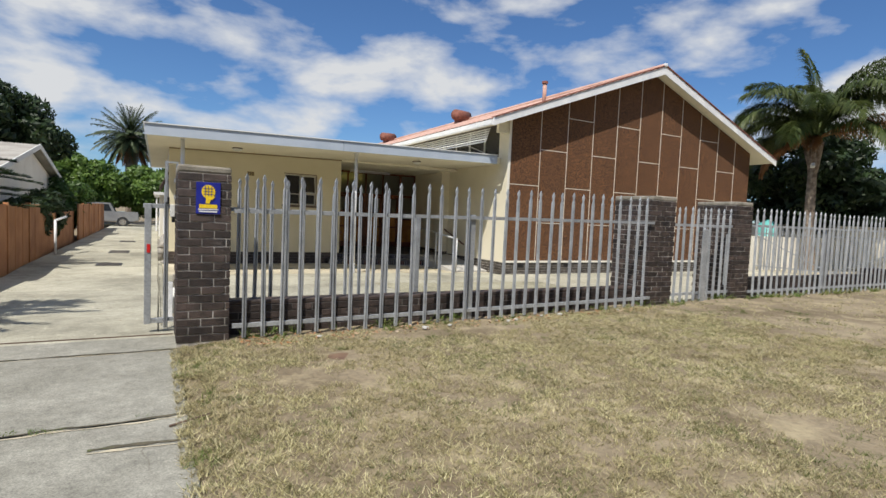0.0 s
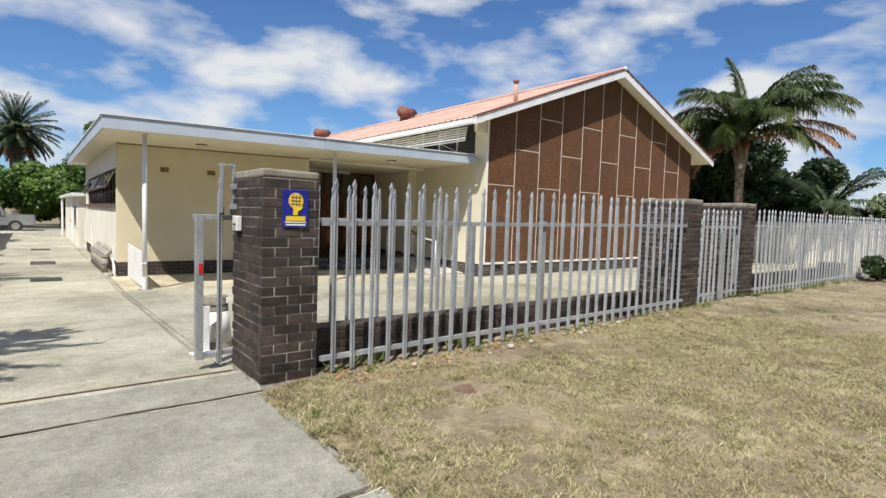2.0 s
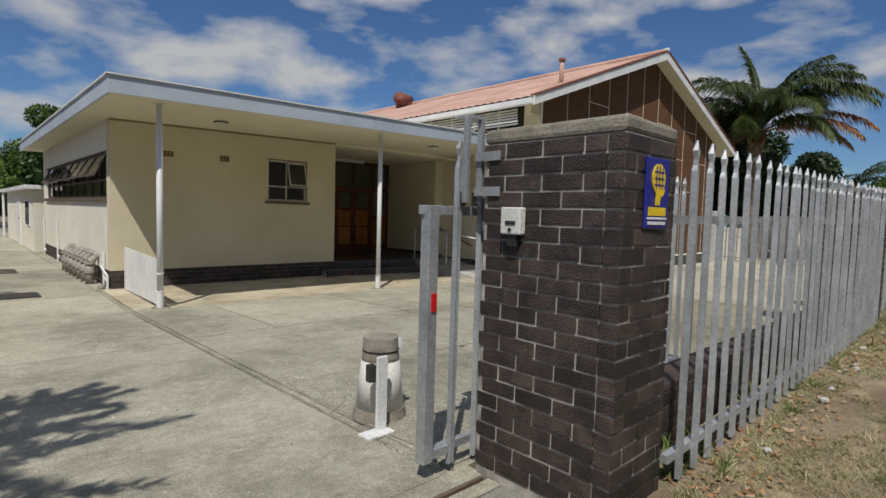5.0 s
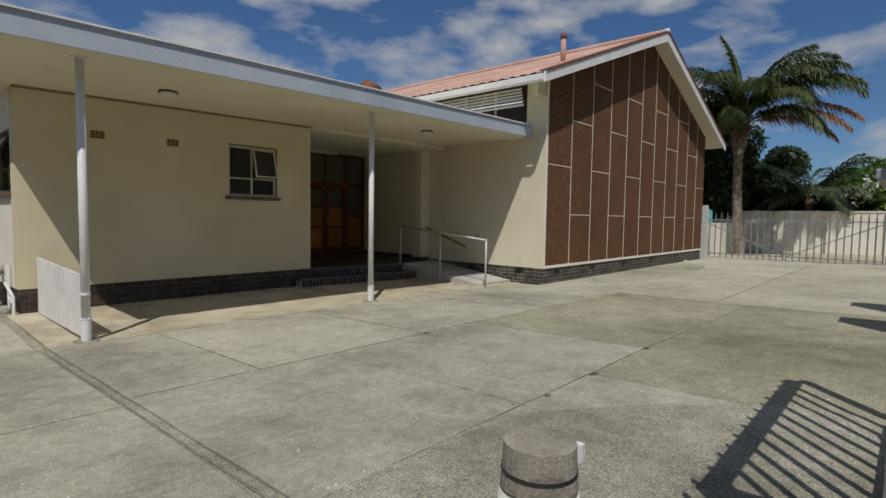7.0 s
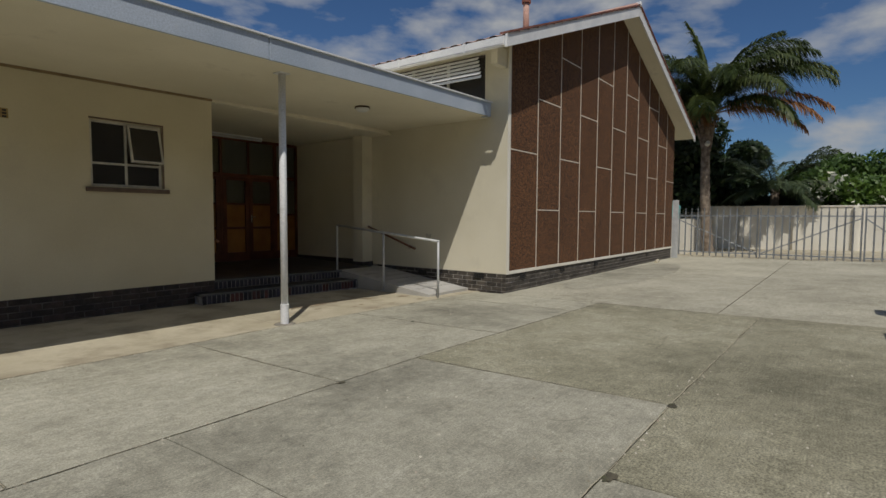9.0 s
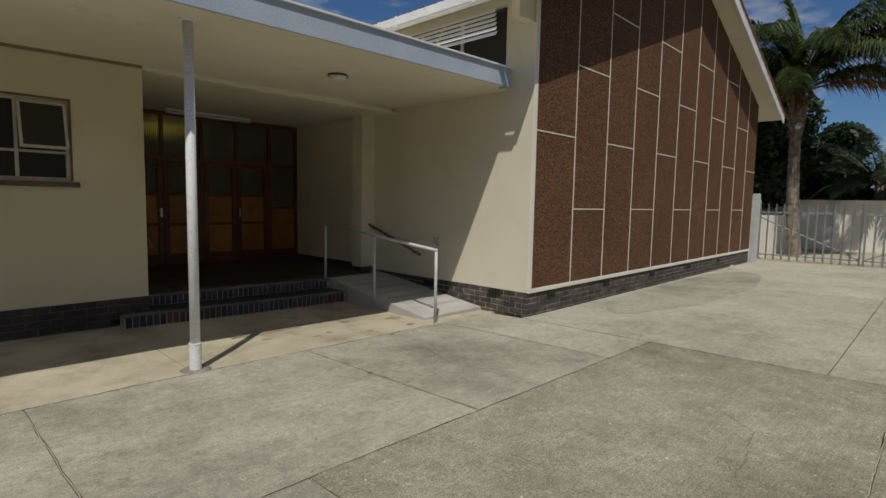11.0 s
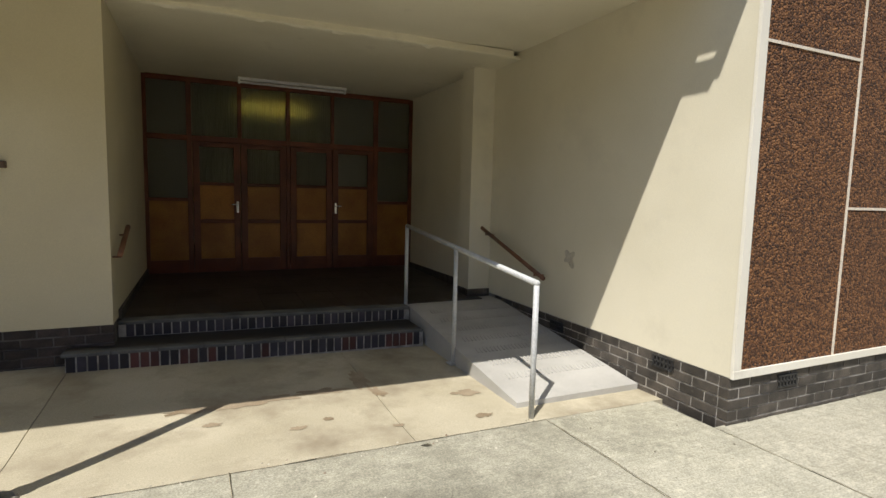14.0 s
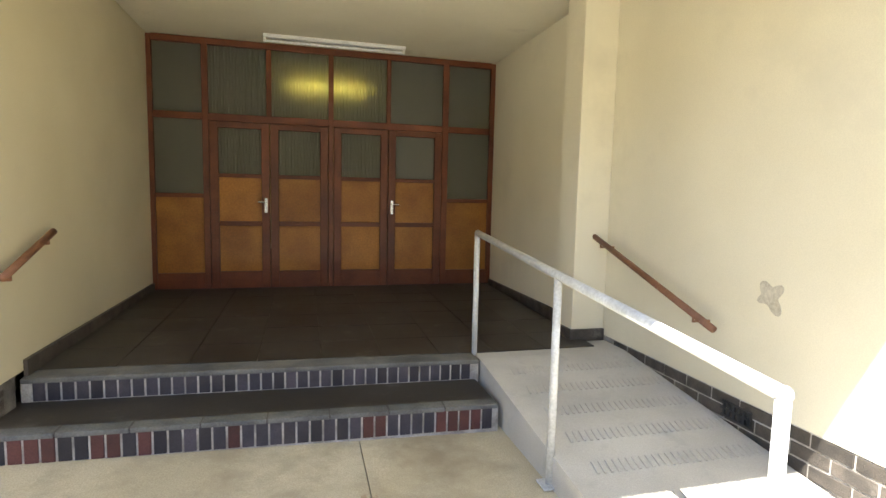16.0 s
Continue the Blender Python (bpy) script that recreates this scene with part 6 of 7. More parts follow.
def palm(label, x, y, z0, z1, trunk, length, fronds, material, seed, leaf=0.55, leaflets=46, dead=0, lean=0.0, droop=0.75, hang_by=1.3, sag=0.3, width=0.03, skirt=0):
    rng = random.Random(seed)
    p = root("palm_tree", (x, y, z0), label, "palm tree")
    bm = bmesh.new()
    n, last = 12, None
    for i in range(n + 1):
        f = i / n
        z, r = z0 + (z1 - z0) * f, trunk * (1.25 - 0.35 * f + (0.06 if i % 2 else 0))
        ring = [bm.verts.new((x + lean * f * f + r * math.cos(a), y + r * math.sin(a), z)) for a in [k * math.pi / 6 for k in range(12)]]
        if last:
            for k in range(12):
                bm.faces.new((last[k], last[(k + 1) % 12], ring[(k + 1) % 12], ring[k]))
        last = ring
    part("trunk", bm, M_BARK, p)
    for i in range(10):
        a = i * 2.4
        bm = bmesh.new(); rod(bm, (x + lean, y, z1 - 0.35 + 0.03 * i), (x + lean + 0.32 * math.cos(a), y + 0.32 * math.sin(a), z1 + 0.18), trunk * 0.35, 6, 0.03); part("leaf_base", bm, M_BARK, p)
    kinds = [frond_mesh(length * f, up, droop * d, leaf, leaflets, material, seed + n, width, sag) for n, (f, up, d) in enumerate(((1.0, 1.15, 1.0), (0.95, 0.75, 1.05), (0.9, 0.35, 1.05), (0.85, 1.3, 0.95)))]
    low = frond_mesh(length * 0.8, 0.25, 0.95, leaf, leaflets, material, seed + 7, width, sag)
    brown = frond_mesh(length * 0.8, 0.3, droop * hang_by, leaf * 0.8, leaflets, M_PALM_B, seed + 4, width, sag)
    for i in range(skirt):
        share("frond", low, p, pose(x + lean, y, z1, rng.uniform(-14, 14), rng.uniform(-9, 9), i * 137.5 + 60))
    for i in range(fronds):
        a = i * 137.5 + rng.uniform(-12, 12)
        k = [3, 0, 1, 2][min(3, int(4 * i / fronds + rng.uniform(-0.2, 0.4)))] if i < fronds else 2
        share("frond", kinds[k], p, pose(x + lean, y, z1, rng.uniform(-14, 14), rng.uniform(-9, 9), a))
    for i in range(dead):
        share("dead_frond", brown, p, pose(x + lean, y, z1 - 0.1, rng.uniform(-10, 10), rng.uniform(0, 18), -75 + i * 97 + rng.uniform(-20, 20)), "dry brown hanging frond")
    return p


def arched_frond(length, e0, e1, leaf, n, material, seed, width=0.016, bend=1.35):
    """One feather frond along +x that leaves at angle e0 and bends over to e1: a tapering midrib with two dense rows of hanging leaflets."""
    rng = np.random.default_rng(seed)
    V, F = [], []

    def quad(a, b, c, d):
        k = len(V); V.extend((a, b, c, d)); F.append((k, k + 1, k + 2, k + 3))
    steps_n = 60
    pts, tang = [np.zeros(3)], []
    for i in range(steps_n):
        a = radians(e0 + (e1 - e0) * (i / steps_n) ** bend)
        t = np.array([math.cos(a), 0.0, math.sin(a)])
        tang.append(t); pts.append(pts[-1] + t * length / steps_n)
    tang.append(tang[-1])
    for i in range(0, steps_n, 3):
        a, b = pts[i], pts[i + 3]
        w = 0.035 * (1.05 - i / steps_n)
        up = np.cross(tang[i], [0, 1.0, 0]) * w
        quad(a + [0, -w, 0], a + [0, w, 0], b + [0, w, 0], b + [0, -w, 0])
        quad(a - up, a + up, b + up, b - up)
    for i in range(n):
        s = 0.16 + 0.84 * (i + 0.5) / n
        k = min(steps_n - 1, int(s * steps_n))
        p, t = pts[k] + (pts[k + 1] - pts[k]) * (s * steps_n - k), tang[k]
        ll = leaf * (math.sin(math.pi * (0.14 + 0.80 * s)) ** 0.6) * rng.uniform(0.75, 1.1)
        for side in (-1, 1):
            d = t * rng.uniform(0.45, 0.8) + np.array([0, side * rng.uniform(0.55, 0.85), rng.uniform(-0.35, 0.25)])
            d /= np.linalg.norm(d)
            w = np.cross(d, [0, 0, 1.0]); w = w / (np.linalg.norm(w) + 1e-9) * width + np.array([0, 0, rng.uniform(-0.008, 0.008)])
            sag = rng.uniform(0.25, 0.6)
            m = p + d * ll * 0.5 + np.array([0, 0, -0.12 * sag * ll])
            e = p + d * ll * 0.92 + np.array([0, 0, -sag * ll])
            quad(p - w * 0.5, p + w * 0.5, m + w, m - w)
            quad(m - w, m + w, e + w * 0.12, e - w * 0.12)
    return soup("frond", V, F, material)


def feather_palm(label, x, y, z0, z1, seed):
    """A queen palm: slim ringed trunk, a sheaf of old leaf bases, long arching feathers and two dry ones."""
    rng = random.Random(seed)
    p = root("palm_tree", (x, y, z0), label, "palm tree")
    neck = z1 - 2.3
    bm = bmesh.new()
    last = None
    for i in range(31):
        f = i / 30
        r = 0.23 - 0.06 * f + (0.012 if i % 2 else 0)
        ring = [bm.verts.new((x - 0.15 * math.sin(2.2 * f) * (1 - f) + r * math.cos(a), y - 0.25 * (1 - f) ** 2 + r * math.sin(a), z0 + (neck - z0) * f)) for a in [k * math.pi / 6 for k in range(12)]]
        if last:
            for k in range(12):
                bm.faces.new((last[k], last[(k + 1) % 12], ring[(k + 1) % 12], ring[k]))
        last = ring
    part("trunk", bm, M_BARK, p)
    for i in range(16):
        a, h = i * 2.4, rng.uniform(0.7, 1.5)
        out = rng.uniform(0.22, 0.42)
        bm = bmesh.new()
        rod(bm, (x + 0.12 * math.cos(a), y + 0.12 * math.sin(a), neck - 0.35 + 0.05 * i), (x + out * math.cos(a), y + out * math.sin(a), neck + h), 0.085, 7, 0.03)
        part("leaf_base", bm, M_BARK, p)
    bm = bmesh.new(); rod(bm, (x - 0.2, y - 0.08, neck + 0.02), (x - 0.34, y - 0.16, neck + 0.1), 0.1, 10, 0.09)
    part("cut_stub", bm, M_PLASTIC, p, "pale freshly cut leaf stub")
    green = ((80, 88, 52, 4.4), (-78, 76, 0, 4.5), (-94, 62, -38, 5.0), (-84, 50, -48, 5.3), (-104, 40, -50, 5.2), (-66, 66, -25, 4.9), (104, 62, -58, 4.3), (84, 48, -70, 4.3), (112, 34, -74, 4.2), (72, 22, -78, 3.9), (96, 14, -82, 3.6), (176, 62, -45, 4.3), (150, 46, -68, 4.2), (208, 52, -58, 4.3), (186, 24, -76, 3.6), (232, 36, -60, 4.6), (2, 66, -25, 4.7), (28, 52, -48, 4.5), (-28, 56, -42, 4.8), (46, 74, -5, 4.4), (130, 70, -35, 4.2), (250, 20, -70, 4.0), (60, 40, -60, 4.2), (-88, 72, -30, 4.9), (-112, 58, -45, 4.6), (-72, 56, -42, 5.0), (118, 76, -20, 4.3), (100, 44, -66, 4.6))
    for i, (az, e0, e1, length) in enumerate(green):
        m = pose(x + 0.1 * math.cos(radians(az)), y + 0.1 * math.sin(radians(az)), z1 - 0.9, 0, 0, az + rng.uniform(-4, 4))
        share("frond", arched_frond(length * 0.97, e0 + 4, e1 + 4, 1.0, 190, M_PALM, seed + i, 0.02, 1.45), p, m)
        bm = bmesh.new(); rod(bm, (x + 0.05 * math.cos(radians(az)), y + 0.05 * math.sin(radians(az)), neck + 0.3), m.translation, 0.06, 6, 0.035); part("leaf_stalk", bm, M_PALM_B if i % 3 == 0 else M_BARK, p)
    for i, (az, e0, e1, length, leaf) in enumerate(((-90, 30, -46, 4.8, 0.8), (-98, 24, -52, 4.5, 0.75), (-84, 18, -56, 4.0, 0.7), (165, 35, -85, 1.6, 0.5), (140, 30, -88, 1.4, 0.5), (200, 20, -88, 1.5, 0.5), (96, 0, -86, 3.0, 0.5))):
        share("dead_frond", arched_frond(length, e0, e1, leaf, 130, M_PALM_B, seed + 50 + i, 0.024), p, pose(x, y, z1 - 1.05, 0, 0, az), "dry brown hanging frond")
    return p


def date_palm(label, x, y, z0, z1, seed):
    """A thick trunk under a full ball of stiff fronds, the lowest ones hanging and dry."""
    rng = random.Random(seed)
    p = root("palm_tree", (x, y, z0), label, "palm tree")
    bm = bmesh.new()
    rod(bm, (x, y, z0), (x, y, z1 - 0.2), 0.45, 14, 0.5); rod(bm, (x, y, z1 - 0.9), (x, y, z1 + 0.1), 0.5, 14, 0.75)
    part("trunk", bm, M_BARK, p)
    tiers = ((80, 62, 3.3, 9), (62, 34, 3.5, 13), (42, 2, 3.6, 15), (20, -28, 3.6, 16), (-4, -52, 3.5, 17), (-28, -70, 3.2, 17), (-50, -82, 2.9, 15))
    for k, (e0, e1, length, n) in enumerate(tiers):
        me = [arched_frond(length * f, e0 + d, e1 + d, 0.5, 60, M_PALM_B if k == 6 else M_PALM_G, seed + 10 * k + j, 0.03) for j, (f, d) in enumerate(((1.0, 0), (0.92, 6), (1.05, -5)))]
        for i in range(n):
            share("frond", me[i % 3], p, pose(x, y, z1, rng.uniform(-7, 7), rng.uniform(-5, 5), 360 * i / n + 23 * k + rng.uniform(-7, 7)))
    return p


def conifer(x, y, z0, h, reach, seed, low=1.5, dense=300, thin=1.0):
    """A tiered pine: whorls of level branches carrying flat sprays."""
    rng = random.Random(seed)
    t = root("tiered_pine", (x, y, z0), "tall tiered pine with flat dark green branch sprays", "tree")
    bm = bmesh.new(); rod(bm, (x, y, z0), (x, y, z0 + h), 0.16, 10, 0.03); part("trunk", bm, M_BARK, t)
    for k in range(9):
        f = k / 8
        z = z0 + low + (h - low - 0.4) * f
        L = reach * (1 - 0.85 * f)
        V, F = [], []
        for b in range(6):
            a = b * math.pi / 3 + k * 0.5 + rng.uniform(-0.25, 0.25)
            reach_b = L * rng.uniform(0.72, 1.1)
            d = np.array([math.cos(a), math.sin(a), rng.uniform(0.0, 0.12)])
            base = np.array([x, y, z + rng.uniform(-0.12, 0.12)])
            def at(q):
                return base + d * reach_b * q + np.array([0, 0, -0.10 * q * q * reach_b])
            for i in range(dense):
                q = 0.1 + 0.9 * rng.random() ** 0.75
                o = at(q)
                ta = a + rng.choice((-1, 1)) * rng.uniform(0.15, 1.0)
                ll = (0.10 + 0.16 * reach_b * (1.05 - q)) * rng.uniform(0.4, 1.1)
                e = o + np.array([math.cos(ta) * ll, math.sin(ta) * ll, rng.uniform(-0.03, 0.07)])
                s = np.array([-math.sin(ta), math.cos(ta), rng.uniform(-.6, .6)]) * rng.uniform(0.009, 0.018) * thin
                m = len(V)
                V.extend((o - s * 0.6, o + s * 0.6, (o + e) / 2 + s, e, (o + e) / 2 - s)); F.append((m, m + 1, m + 2, m + 3, m + 4))
        ob = new("branch_whorl", soup("branch_whorl", V, F, M_LEAF_D)); hang(ob, t)


def planting():
    feather_palm("tall feather palm with arching green fronds and dry brown ones", 25.9, 12.75, -0.3, 6.7, 11)
    date_palm("big date palm with a dense stiff round crown", -2.5, 60, -0.3, 7.8, 21)
    palm("low dark feather palm behind the boundary wall", 31.2, 10.6, -0.3, 2.5, 0.2, 3.0, 24, M_PALM_G, 31, leaf=0.7, leaflets=60, droop=0.6)
    tree("dark_tree", "dense dark evergreen tree behind the palm", 31.5, 15.8, -0.3, 0.4, 7.6, 4.4, 3.6, 30, 1.3, 26000, 0.17, M_LEAF_D, 41)
    tree("dark_tree", "rounded dark evergreen tree beyond the wall", 36.5, 13.8, -0.3, 0.6, 6.4, 3.0, 2.8, 20, 1.2, 15000, 0.17, M_LEAF_D, 42)
    tree("flowering_shrub", "green shrub with many white blossoms over the boundary wall", 32.0, 7.6, -0.3, 0.6, 3.4, 1.7, 2.6, 20, 0.7, 8000, 0.15, M_LEAF_B, 43, 0.1)
    C, R = lumps(31.7, 7.6, 1.2, 3.2, 1.5, 2.4, 40, 0.4, 44)
    V, F = leaf_cloud(C, R, 420, 0.14, 45)
    bl = new("blossoms", soup("blossoms", V, F, M_FLOWER))
    tagged(bl, "white blossoms scattered over the shrub", "blossom", kind="stuff")
    tree("garden_tree", "mid-green garden tree beyond the wall", 38.5, 5.2, -0.3, 0.8, 3.7, 2.8, 2.8, 18, 1.0, 12000, 0.16, M_LEAF, 46)
    tree("garden_tree", "large spreading green tree far down the street", 56, 8.0, -0.3, 1.5, 6.4, 5.0, 5.0, 26, 1.7, 14000, 0.24, M_LEAF, 47)
    tree("garden_tree", "leafy tree hanging over the fence end", 33.5, -1.5, -0.3, 0.4, 6.2, 3.6, 3.6, 24, 1.2, 16000, 0.16, M_LEAF, 48)
    for i, (y, top) in enumerate(((3.4, 2.3), (6.2, 2.3), (9.6, 2.5), (12.6, 3.0), (16.5, 3.4))):
        tree("wall_shrub", "dark dense shrub growing behind the boundary wall", 33.0 + 0.5 * (i % 2), y, -0.3, -0.2, top, 1.6, 2.4, 18, 0.8, 9000, 0.13, M_LEAF_D, 80 + i, 0.08)
    # far end of the driveway
    for i, (x, y, top, s) in enumerate(((-13, 56, 5.4, 51), (-6.5, 55, 5.5, 52), (0.5, 55.5, 5.2, 53), (7.5, 57, 5.2, 54))):
        tree("roadside_tree", "bright green clipped roadside tree beyond the driveway", x, y, -0.3, -0.2, top, 4.8, 3.2, 46, 1.25, 30000, 0.2, M_LEAF_B, s)
    tree("dark_tree", "tall dark tree behind the neighbouring house", -12.0, 46, -0.3, 1.0, 9.2, 6.2, 4.5, 60, 1.5, 46000, 0.22, M_LEAF_D, 55, 0.35)
    tree("dark_tree", "tall dark tree behind the trees of the street", -24, 62, -0.3, 1.0, 13.0, 8.0, 5.0, 30, 2.0, 20000, 0.3, M_LEAF_D, 56, 0.35)
    tree("garden_tree", "olive-green tree behind the flat roof", 2.6, 44.0, -0.3, 1.6, 7.2, 2.3, 2.6, 26, 0.9, 14000, 0.15, M_LEAF, 57)
    tree("hedge_shrub", "dark overgrown shrub over the boundary fence", -4.0, 22.0, -0.3, -0.2, 1.7, 1.1, 3.4, 26, 0.5, 14000, 0.1, M_LEAF_D, 58, 0.08)
    tree("hedge_shrub", "pale green creeper over the boundary fence", -4.2, 30.5, -0.3, -0.2, 2.6, 1.4, 3.6, 24, 0.6, 11000, 0.1, M_LEAF, 59, 0.08)
    conifer(-4.4, 15.6, -0.25, 3.6, 2.6, 61)
    conifer(-4.6, 6.7, -0.25, 6.6, 2.2, 62, 3.0, 170, 0.7)
    tree("yard_bush", "low dark bush at the fence corner", 16.6, 5.0, 0.1, 0.05, 0.8, 0.6, 0.5, 8, 0.25, 2500, 0.06, M_LEAF_D, 63, 0.03)


def neighbours():
    bf = root("boundary_fence", (-3.1, 25, -0.25), "tan precast slab fence along the driveway", "fence", kind="structure")
    bm = bmesh.new(); bx(bm, -0.03, -0.36, -0.8, 0.03, 0.36, 0.8, 0.006); plank = mesh_of("panel", bm, M_TAN)
    for k in range(35):
        y = 12.6 + k * 0.76
        if 18.0 < y < 26.6:
            continue
        share("panel", plank, bf, pose(-3.13, y, 0.5 + random.uniform(-.01, .01)))
    bm = bmesh.new(); bx(bm, -0.05, -0.05, -0.82, 0.05, 0.05, 0.84, 0.008); pst = mesh_of("post", bm, M_TAN)
    for k in range(12):
        y = 12.2 + k * 2.28
        if 18.4 < y < 26.6:
            continue
        share("post", pst, bf, pose(-3.12, y, 0.5))
    bm = bmesh.new(); bx(bm, -3.3, -6, -0.4, -3.2, 12.2, 1.2); bx(bm, -3.4, 18.2, -0.4, -3.3, 27, 1.0)
    part("wall_slab", bm, M_TAN, bf)
    h = root("house", (-9, 25, -0.25), "neighbouring cream house with a low grey gable roof", "house")
    bm = bmesh.new(); prism(bm, [(18.2, -0.4), (32.2, -0.4), (32.2, 1.95), (25.2, 3.35), (18.2, 1.95)], "x", -14, -4.5); part("wall", bm, M_PLASTER_W, h)
    for s in (-1, 1):
        bm = bmesh.new(); prism(bm, [(25.2, 3.55), (25.2 + s * 7.8, 1.95), (25.2 + s * 7.8, 1.85), (25.2, 3.43)], "x", -14.3, -4.2); part("roof", bm, M_TILEG, h)
        bm = bmesh.new(); prism(bm, [(25.2, 3.58), (25.2 + s * 7.85, 1.97), (25.2 + s * 7.85, 1.8), (25.2, 3.4)], "x", -4.2, -4.16); part("barge_board", bm, M_PLASTIC, h)
    bm = bmesh.new(); bx(bm, -4.5, 27.8, 1.2, -4.44, 28.3, 1.9); part("wall_vent", bm, M_SILL, h)
    pp = root("stand_pipe", (-2.85, 19.0, -0.25), "white bent stand pipe at the driveway edge", "pipe")
    bm = bmesh.new(); rod(bm, (-2.85, 19.0, -0.3), (-2.85, 19.0, 0.82), 0.035); rod(bm, (-2.85, 19.0, 0.82), (-2.7, 19.9, 0.92), 0.035); ball(bm, (-2.85, 19.0, 0.82), 0.037); part("pipe", bm, M_WHITE, pp, smooth=True)


def pickup():
    c = root("pickup_truck", (-3.8, 43.6, -0.3), "silver double-cab pickup parked across the end of the driveway", "car")
    y0, y1 = 42.8, 44.5
    ox, gz = -6.3, -0.27
    bm = bmesh.new()
    prof = [(0.05, 0.42), (0.0, 0.75), (0.12, 0.95), (1.35, 1.06), (1.42, 1.08), (4.95, 1.08), (5.0, 0.5), (4.7, 0.4), (0.4, 0.36)]
    prism(bm, [(ox + x, gz + z) for x, z in prof], "y", y0, y1)
    bmesh.ops.bevel(bm, geom=list(bm.edges), offset=0.05, segments=2, affect="EDGES")
    body = part("body", bm, M_CAR, c, smooth=False)
    bm = bmesh.new()
    prism(bm, [(ox + x, gz + z) for x, z in ((1.3, 1.05), (1.95, 1.62), (2.15, 1.68), (3.25, 1.68), (3.55, 1.06))], "y", y0 + 0.08, y1 - 0.08)
    bmesh.ops.bevel(bm, geom=list(bm.edges), offset=0.04, segments=2, affect="EDGES")
    part("cabin", bm, M_CAR, c)
    for pts in (((1.62, 1.12), (2.02, 1.56), (2.42, 1.58), (2.42, 1.12)), ((2.5, 1.12), (2.5, 1.58), (3.16, 1.58), (3.34, 1.12))):
        bm = bmesh.new(); prism(bm, [(ox + x, gz + z) for x, z in pts], "y", y0 + 0.065, y0 + 0.09); part("side_window", bm, M_CARGLASS, c)
    bm = bmesh.new()
    v = [bm.verts.new(p) for p in ((ox + 1.36, y0 + 0.18, gz + 1.12), (ox + 1.36, y1 - 0.18, gz + 1.12), (ox + 1.9, y1 - 0.25, gz + 1.6), (ox + 1.9, y0 + 0.25, gz + 1.6))]
    bm.faces.new(v); part("windscreen", bm, M_CARGLASS, c)
    for x in (0.85, 4.0):
        for y in (y0 - 0.02, y1 - 0.22):
            bm = bmesh.new(); rod(bm, (ox + x, y, gz + 0.36), (ox + x, y + 0.24, gz + 0.36), 0.36, 22); w = part("wheel", bm, M_TYRE, c)
            bm = bmesh.new(); rod(bm, (ox + x, y - 0.012, gz + 0.36), (ox + x, y + 0.02, gz + 0.36), 0.21, 18); part("rim", bm, M_CHROME, w)
    for y in (y0 + 0.08, y1 - 0.38):
        bm = bmesh.new(); bx(bm, ox - 0.02, y, gz + 0.74, ox + 0.1, y + 0.3, gz + 0.9, 0.02); part("headlight", bm, M_SIGNW, c)
    bm = bmesh.new(); bx(bm, ox - 0.08, y0 + 0.03, gz + 0.36, ox + 0.1, y1 - 0.03, gz + 0.58, 0.03); part("bumper", bm, M_BLACK, c)
    bm = bmesh.new(); bx(bm, ox - 0.03, y0 + 0.45, gz + 0.68, ox + 0.05, y1 - 0.45, gz + 0.9, 0.01); part("grille", bm, M_BLACK, c)


# ---------- verge clutter ----------


def blades(name, label, x0, x1, y0, y1, count, h, material, seed, zf, keep=None, tuft=14):
    rng = np.random.default_rng(seed)
    many = max(1, count // tuft)
    cx, cy, cs = rng.uniform(x0, x1, many), rng.uniform(y0, y1, many), rng.uniform(0.012, 0.045, many)
    which = rng.integers(0, many, count)
    x, y = np.clip(cx[which] + rng.normal(0, 1, count) * cs[which], x0, x1), np.clip(cy[which] + rng.normal(0, 1, count) * cs[which], y0, y1)
    tall = rng.uniform(0.55, 1.35, many)[which]
    if keep is not None:
        k = np.array([keep(a, b) for a, b in zip(x, y)]); x, y, tall = x[k], y[k], tall[k]
    n = len(x)
    z = np.array([zf(a, b) for a, b in zip(x, y)]) + np.array([0.025 * noise.noise((a * 1.3, b * 1.3, 0)) for a, b in zip(x, y)]) - 0.006
    a = rng.uniform(0, 2 * np.pi, n)
    hh = h * rng.uniform(0.4, 1.15, n) * tall
    t = rng.uniform(0.5, 1.9, n) * hh
    w = (0.0019 + 0.0026 * rng.random(n)) * max(1.0, h / 0.045)
    b = rng.uniform(0, 2 * np.pi, n)
    P = np.stack([x, y, z], 1)
    side = np.stack([np.cos(a) * w, np.sin(a) * w, np.zeros(n)], 1)
    tip = P + np.stack([np.cos(b) * t, np.sin(b) * t, hh], 1)
    V = np.stack([P - side, P + side, tip], 1).reshape(-1, 3)
    ob = new(name, soup(name, V, np.arange(3 * n).reshape(-1, 3), material))
    return tagged(ob, label, name.replace("_", " "), kind="stuff")


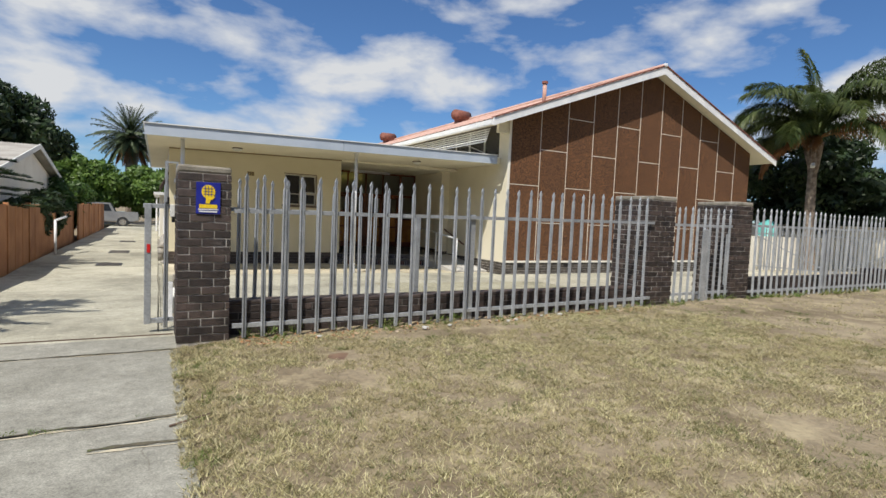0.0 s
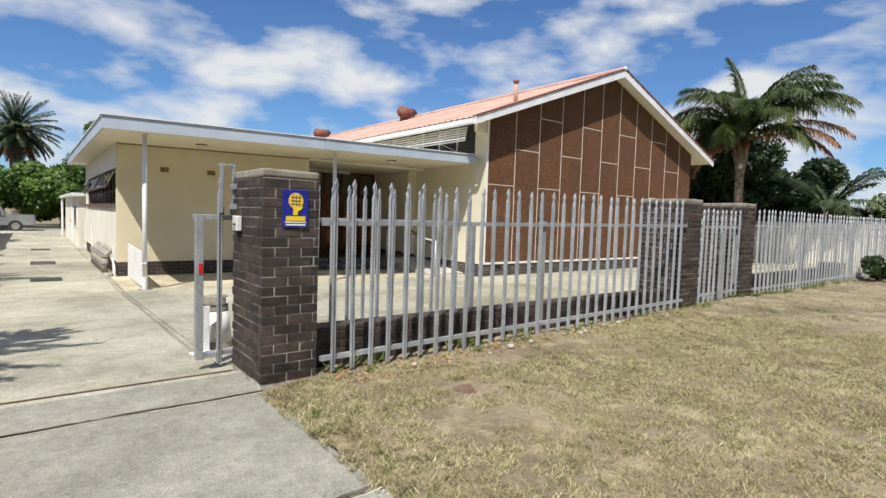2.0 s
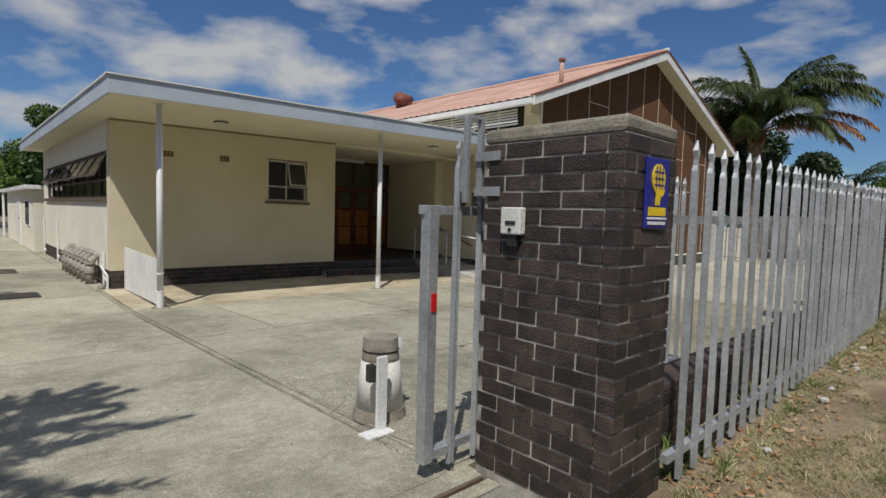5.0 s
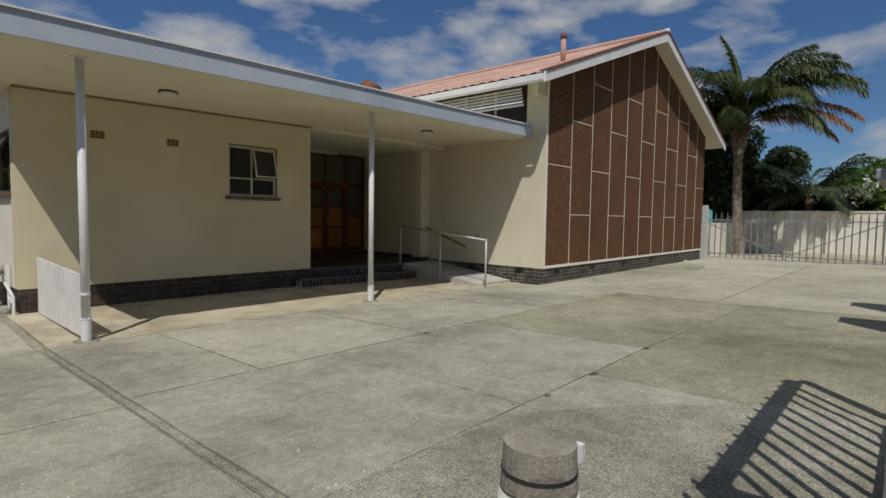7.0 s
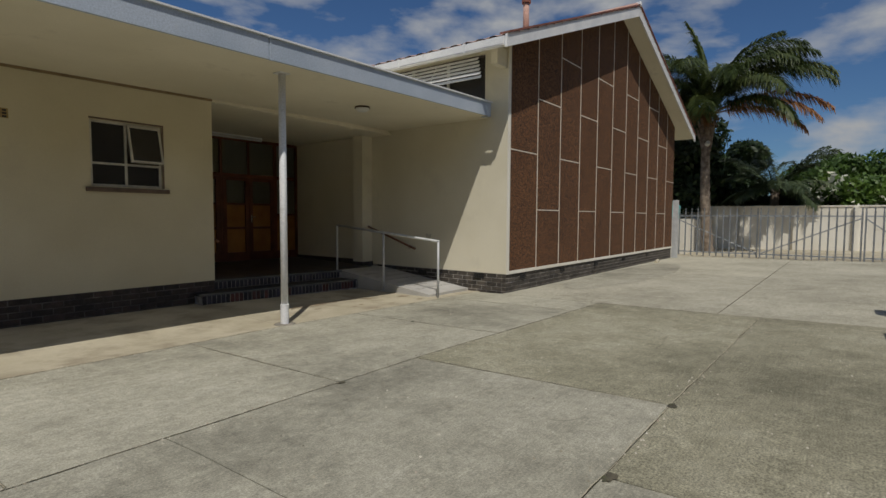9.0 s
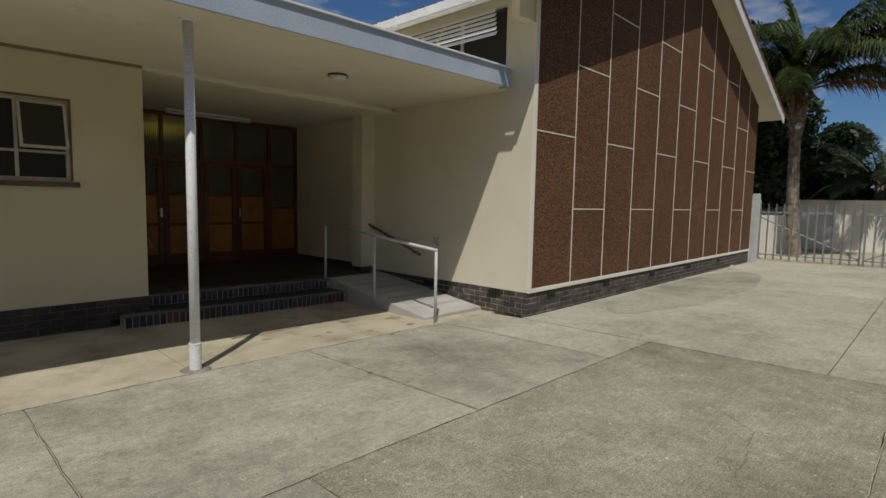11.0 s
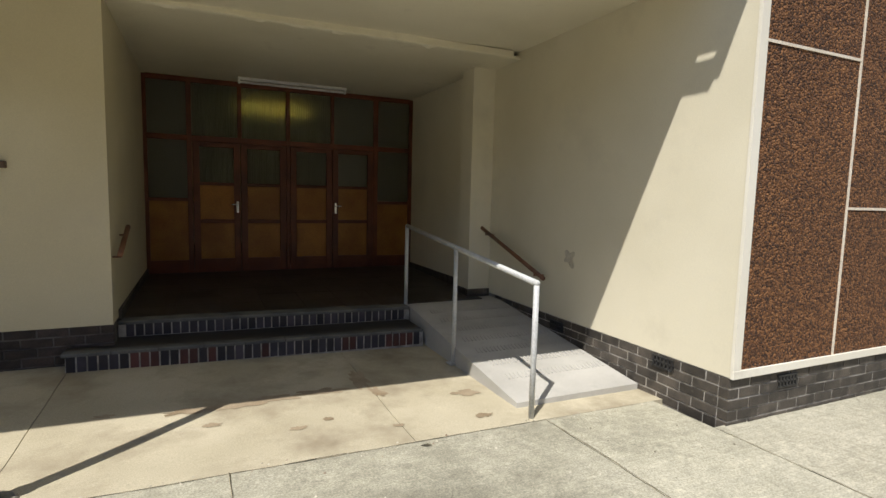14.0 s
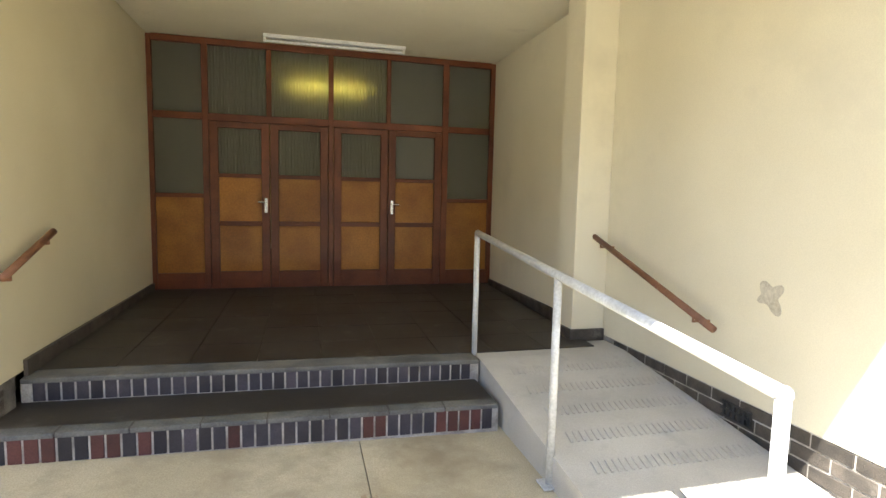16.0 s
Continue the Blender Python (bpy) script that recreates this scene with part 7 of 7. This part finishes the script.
def verge_things():
    def lawn(a, b):
        return noise.noise((a * 0.9, b * 0.9, 2)) + 0.5 * noise.noise((a * 3.1, b * 3.1, 4)) > -0.2 - 0.4 * random.random() + 0.34 * max(0.0, 1 - math.hypot(a - 1.3, b - 4.5) / 1.1) and not (1.33 < a < 1.65 and 4.25 < b < 4.65)
    blades("dry_grass", "thin sun-dried straw-coloured lawn on the verge", -0.01, 7.5, -1.2, 5.45, 470000, 0.036, M_GRASS, 71, verge_z, lawn, 30)
    blades("dry_grass", "patchy dry lawn further along the verge", 7.5, 24, -3.5, 5.5, 60000, 0.05, M_GRASS, 72, verge_z, lawn)
    def green(a, b):
        return noise.noise((a * 1.6, b * 1.6, 12)) + 0.7 * noise.noise((a * 6.0, b * 6.0, 14)) > 0.12 + 0.3 * random.random() and not (1.33 < a < 1.65 and 4.25 < b < 4.65)
    blades("green_grass", "olive-green tufts scattered through the dry lawn", 0.1, 9.0, -1.2, 5.45, 150000, 0.036, M_TUFT, 76, verge_z, green)
    def tufts(a, b):
        return noise.noise((a * 2.2, b * 6, 9)) > 0.16
    blades("weeds", "green weed tufts along the fence foot", 0.6, 22, 5.3, 5.72, 9000, 0.11, M_WEED, 73, verge_z, tufts)
    blades("weeds", "green weeds along the driveway edge", 0.0, 0.24, 0.5, 5.4, 2200, 0.045, M_WEED, 74, verge_z, tufts)
    blades("weeds", "weeds and dirt grown into the broken driveway joint", -1.3, 0.1, 3.50, 3.64, 420, 0.03, M_WEED, 77, lambda a, b: -0.045, tufts)
    rng = np.random.default_rng(75)
    n = 420
    x, y = 0.65 + 6.2 * rng.random(n) ** 1.3, 5.1 + 0.5 * rng.random(n)
    z = np.array([verge_z(a, b) for a, b in zip(x, y)]) + 0.012 + 0.02 * rng.random(n)
    P = np.stack([x, y, z], 1)
    u, v = rng.normal(size=(n, 3)) * [1, 1, 0.4], rng.normal(size=(n, 3)) * [1, 1, 0.4]
    u, v = u / np.linalg.norm(u, axis=1)[:, None] * 0.026, v / np.linalg.norm(v, axis=1)[:, None] * 0.014
    V = np.stack([P - u, P + v, P + u, P - v], 1).reshape(-1, 3)
    tagged(new("leaf_litter", soup("leaf_litter", V, np.arange(4 * n).reshape(-1, 4), M_LITTER)), "dry brown leaf litter at the fence foot", "leaf litter", kind="stuff")
    ml = bmesh.new()
    prism(ml, [(1.49 + 0.15 * math.cos(a) * (1 + 0.12 * math.sin(3 * a)), 4.45 + 0.12 * math.sin(a)) for a in [k * math.pi / 12 for k in range(24)]], "z", 0.0, 0.022)
    tagged(part("meter_cover", ml, M_COVER), "small round red-brown meter cover sunk in the lawn", "meter cover")
    rng = random.Random(9)
    for k in range(9):
        x, y = rng.uniform(1.4, 6.8), rng.uniform(5.25, 5.42)
        bm = bmesh.new(); bmesh.ops.create_icosphere(bm, subdivisions=1, radius=rng.uniform(0.02, 0.045), matrix=Matrix.Translation((x, y, verge_z(x, y) + 0.02)) @ Matrix.Diagonal((1.2, 0.9, 0.6, 1)))
        for v in bm.verts:
            v.co += Vector((rng.uniform(-1, 1), rng.uniform(-1, 1), rng.uniform(-1, 1))) * 0.006
        tagged(part("stone", bm, M_RAMP), "small pale stone lying at the fence foot", "stone", "stones at the fence")
    st = bmesh.new(); rod(st, (-0.06, 3.36, -0.04), (0.2, 3.44, -0.015), 0.009, 6, 0.005)
    tagged(part("fallen_stick", st, M_SILL), "short dry stick on the cracked driveway edge", "stick")


ground()
yard()
flat_hall()
gable_hall()
doors()
hall_window()
west_windows()
clerestory()
ramp()
canopy_posts()
ceiling_lamps()
air_bricks()
wall_stain()
roof_things()
west_pipes()
annex()
street_fence()
bollard()
east_end()
neighbours()
pickup()
planting()
verge_things()
steps()
brick_pillar(0.035, 0.55, 5.53, 6.36, 0.0, "dark brown face-brick gate pillar with a weathered cap", "fweb", 21)
brick_pillar(7.06, 7.66, 5.54, 6.36, 0.08, "dark face-brick fence pillar beside the pedestrian gate", "fw", 21)
brick_pillar(9.32, 9.84, 5.54, 6.36, 0.10, "dark face-brick fence pillar ending the garden fence", "fw", 21)
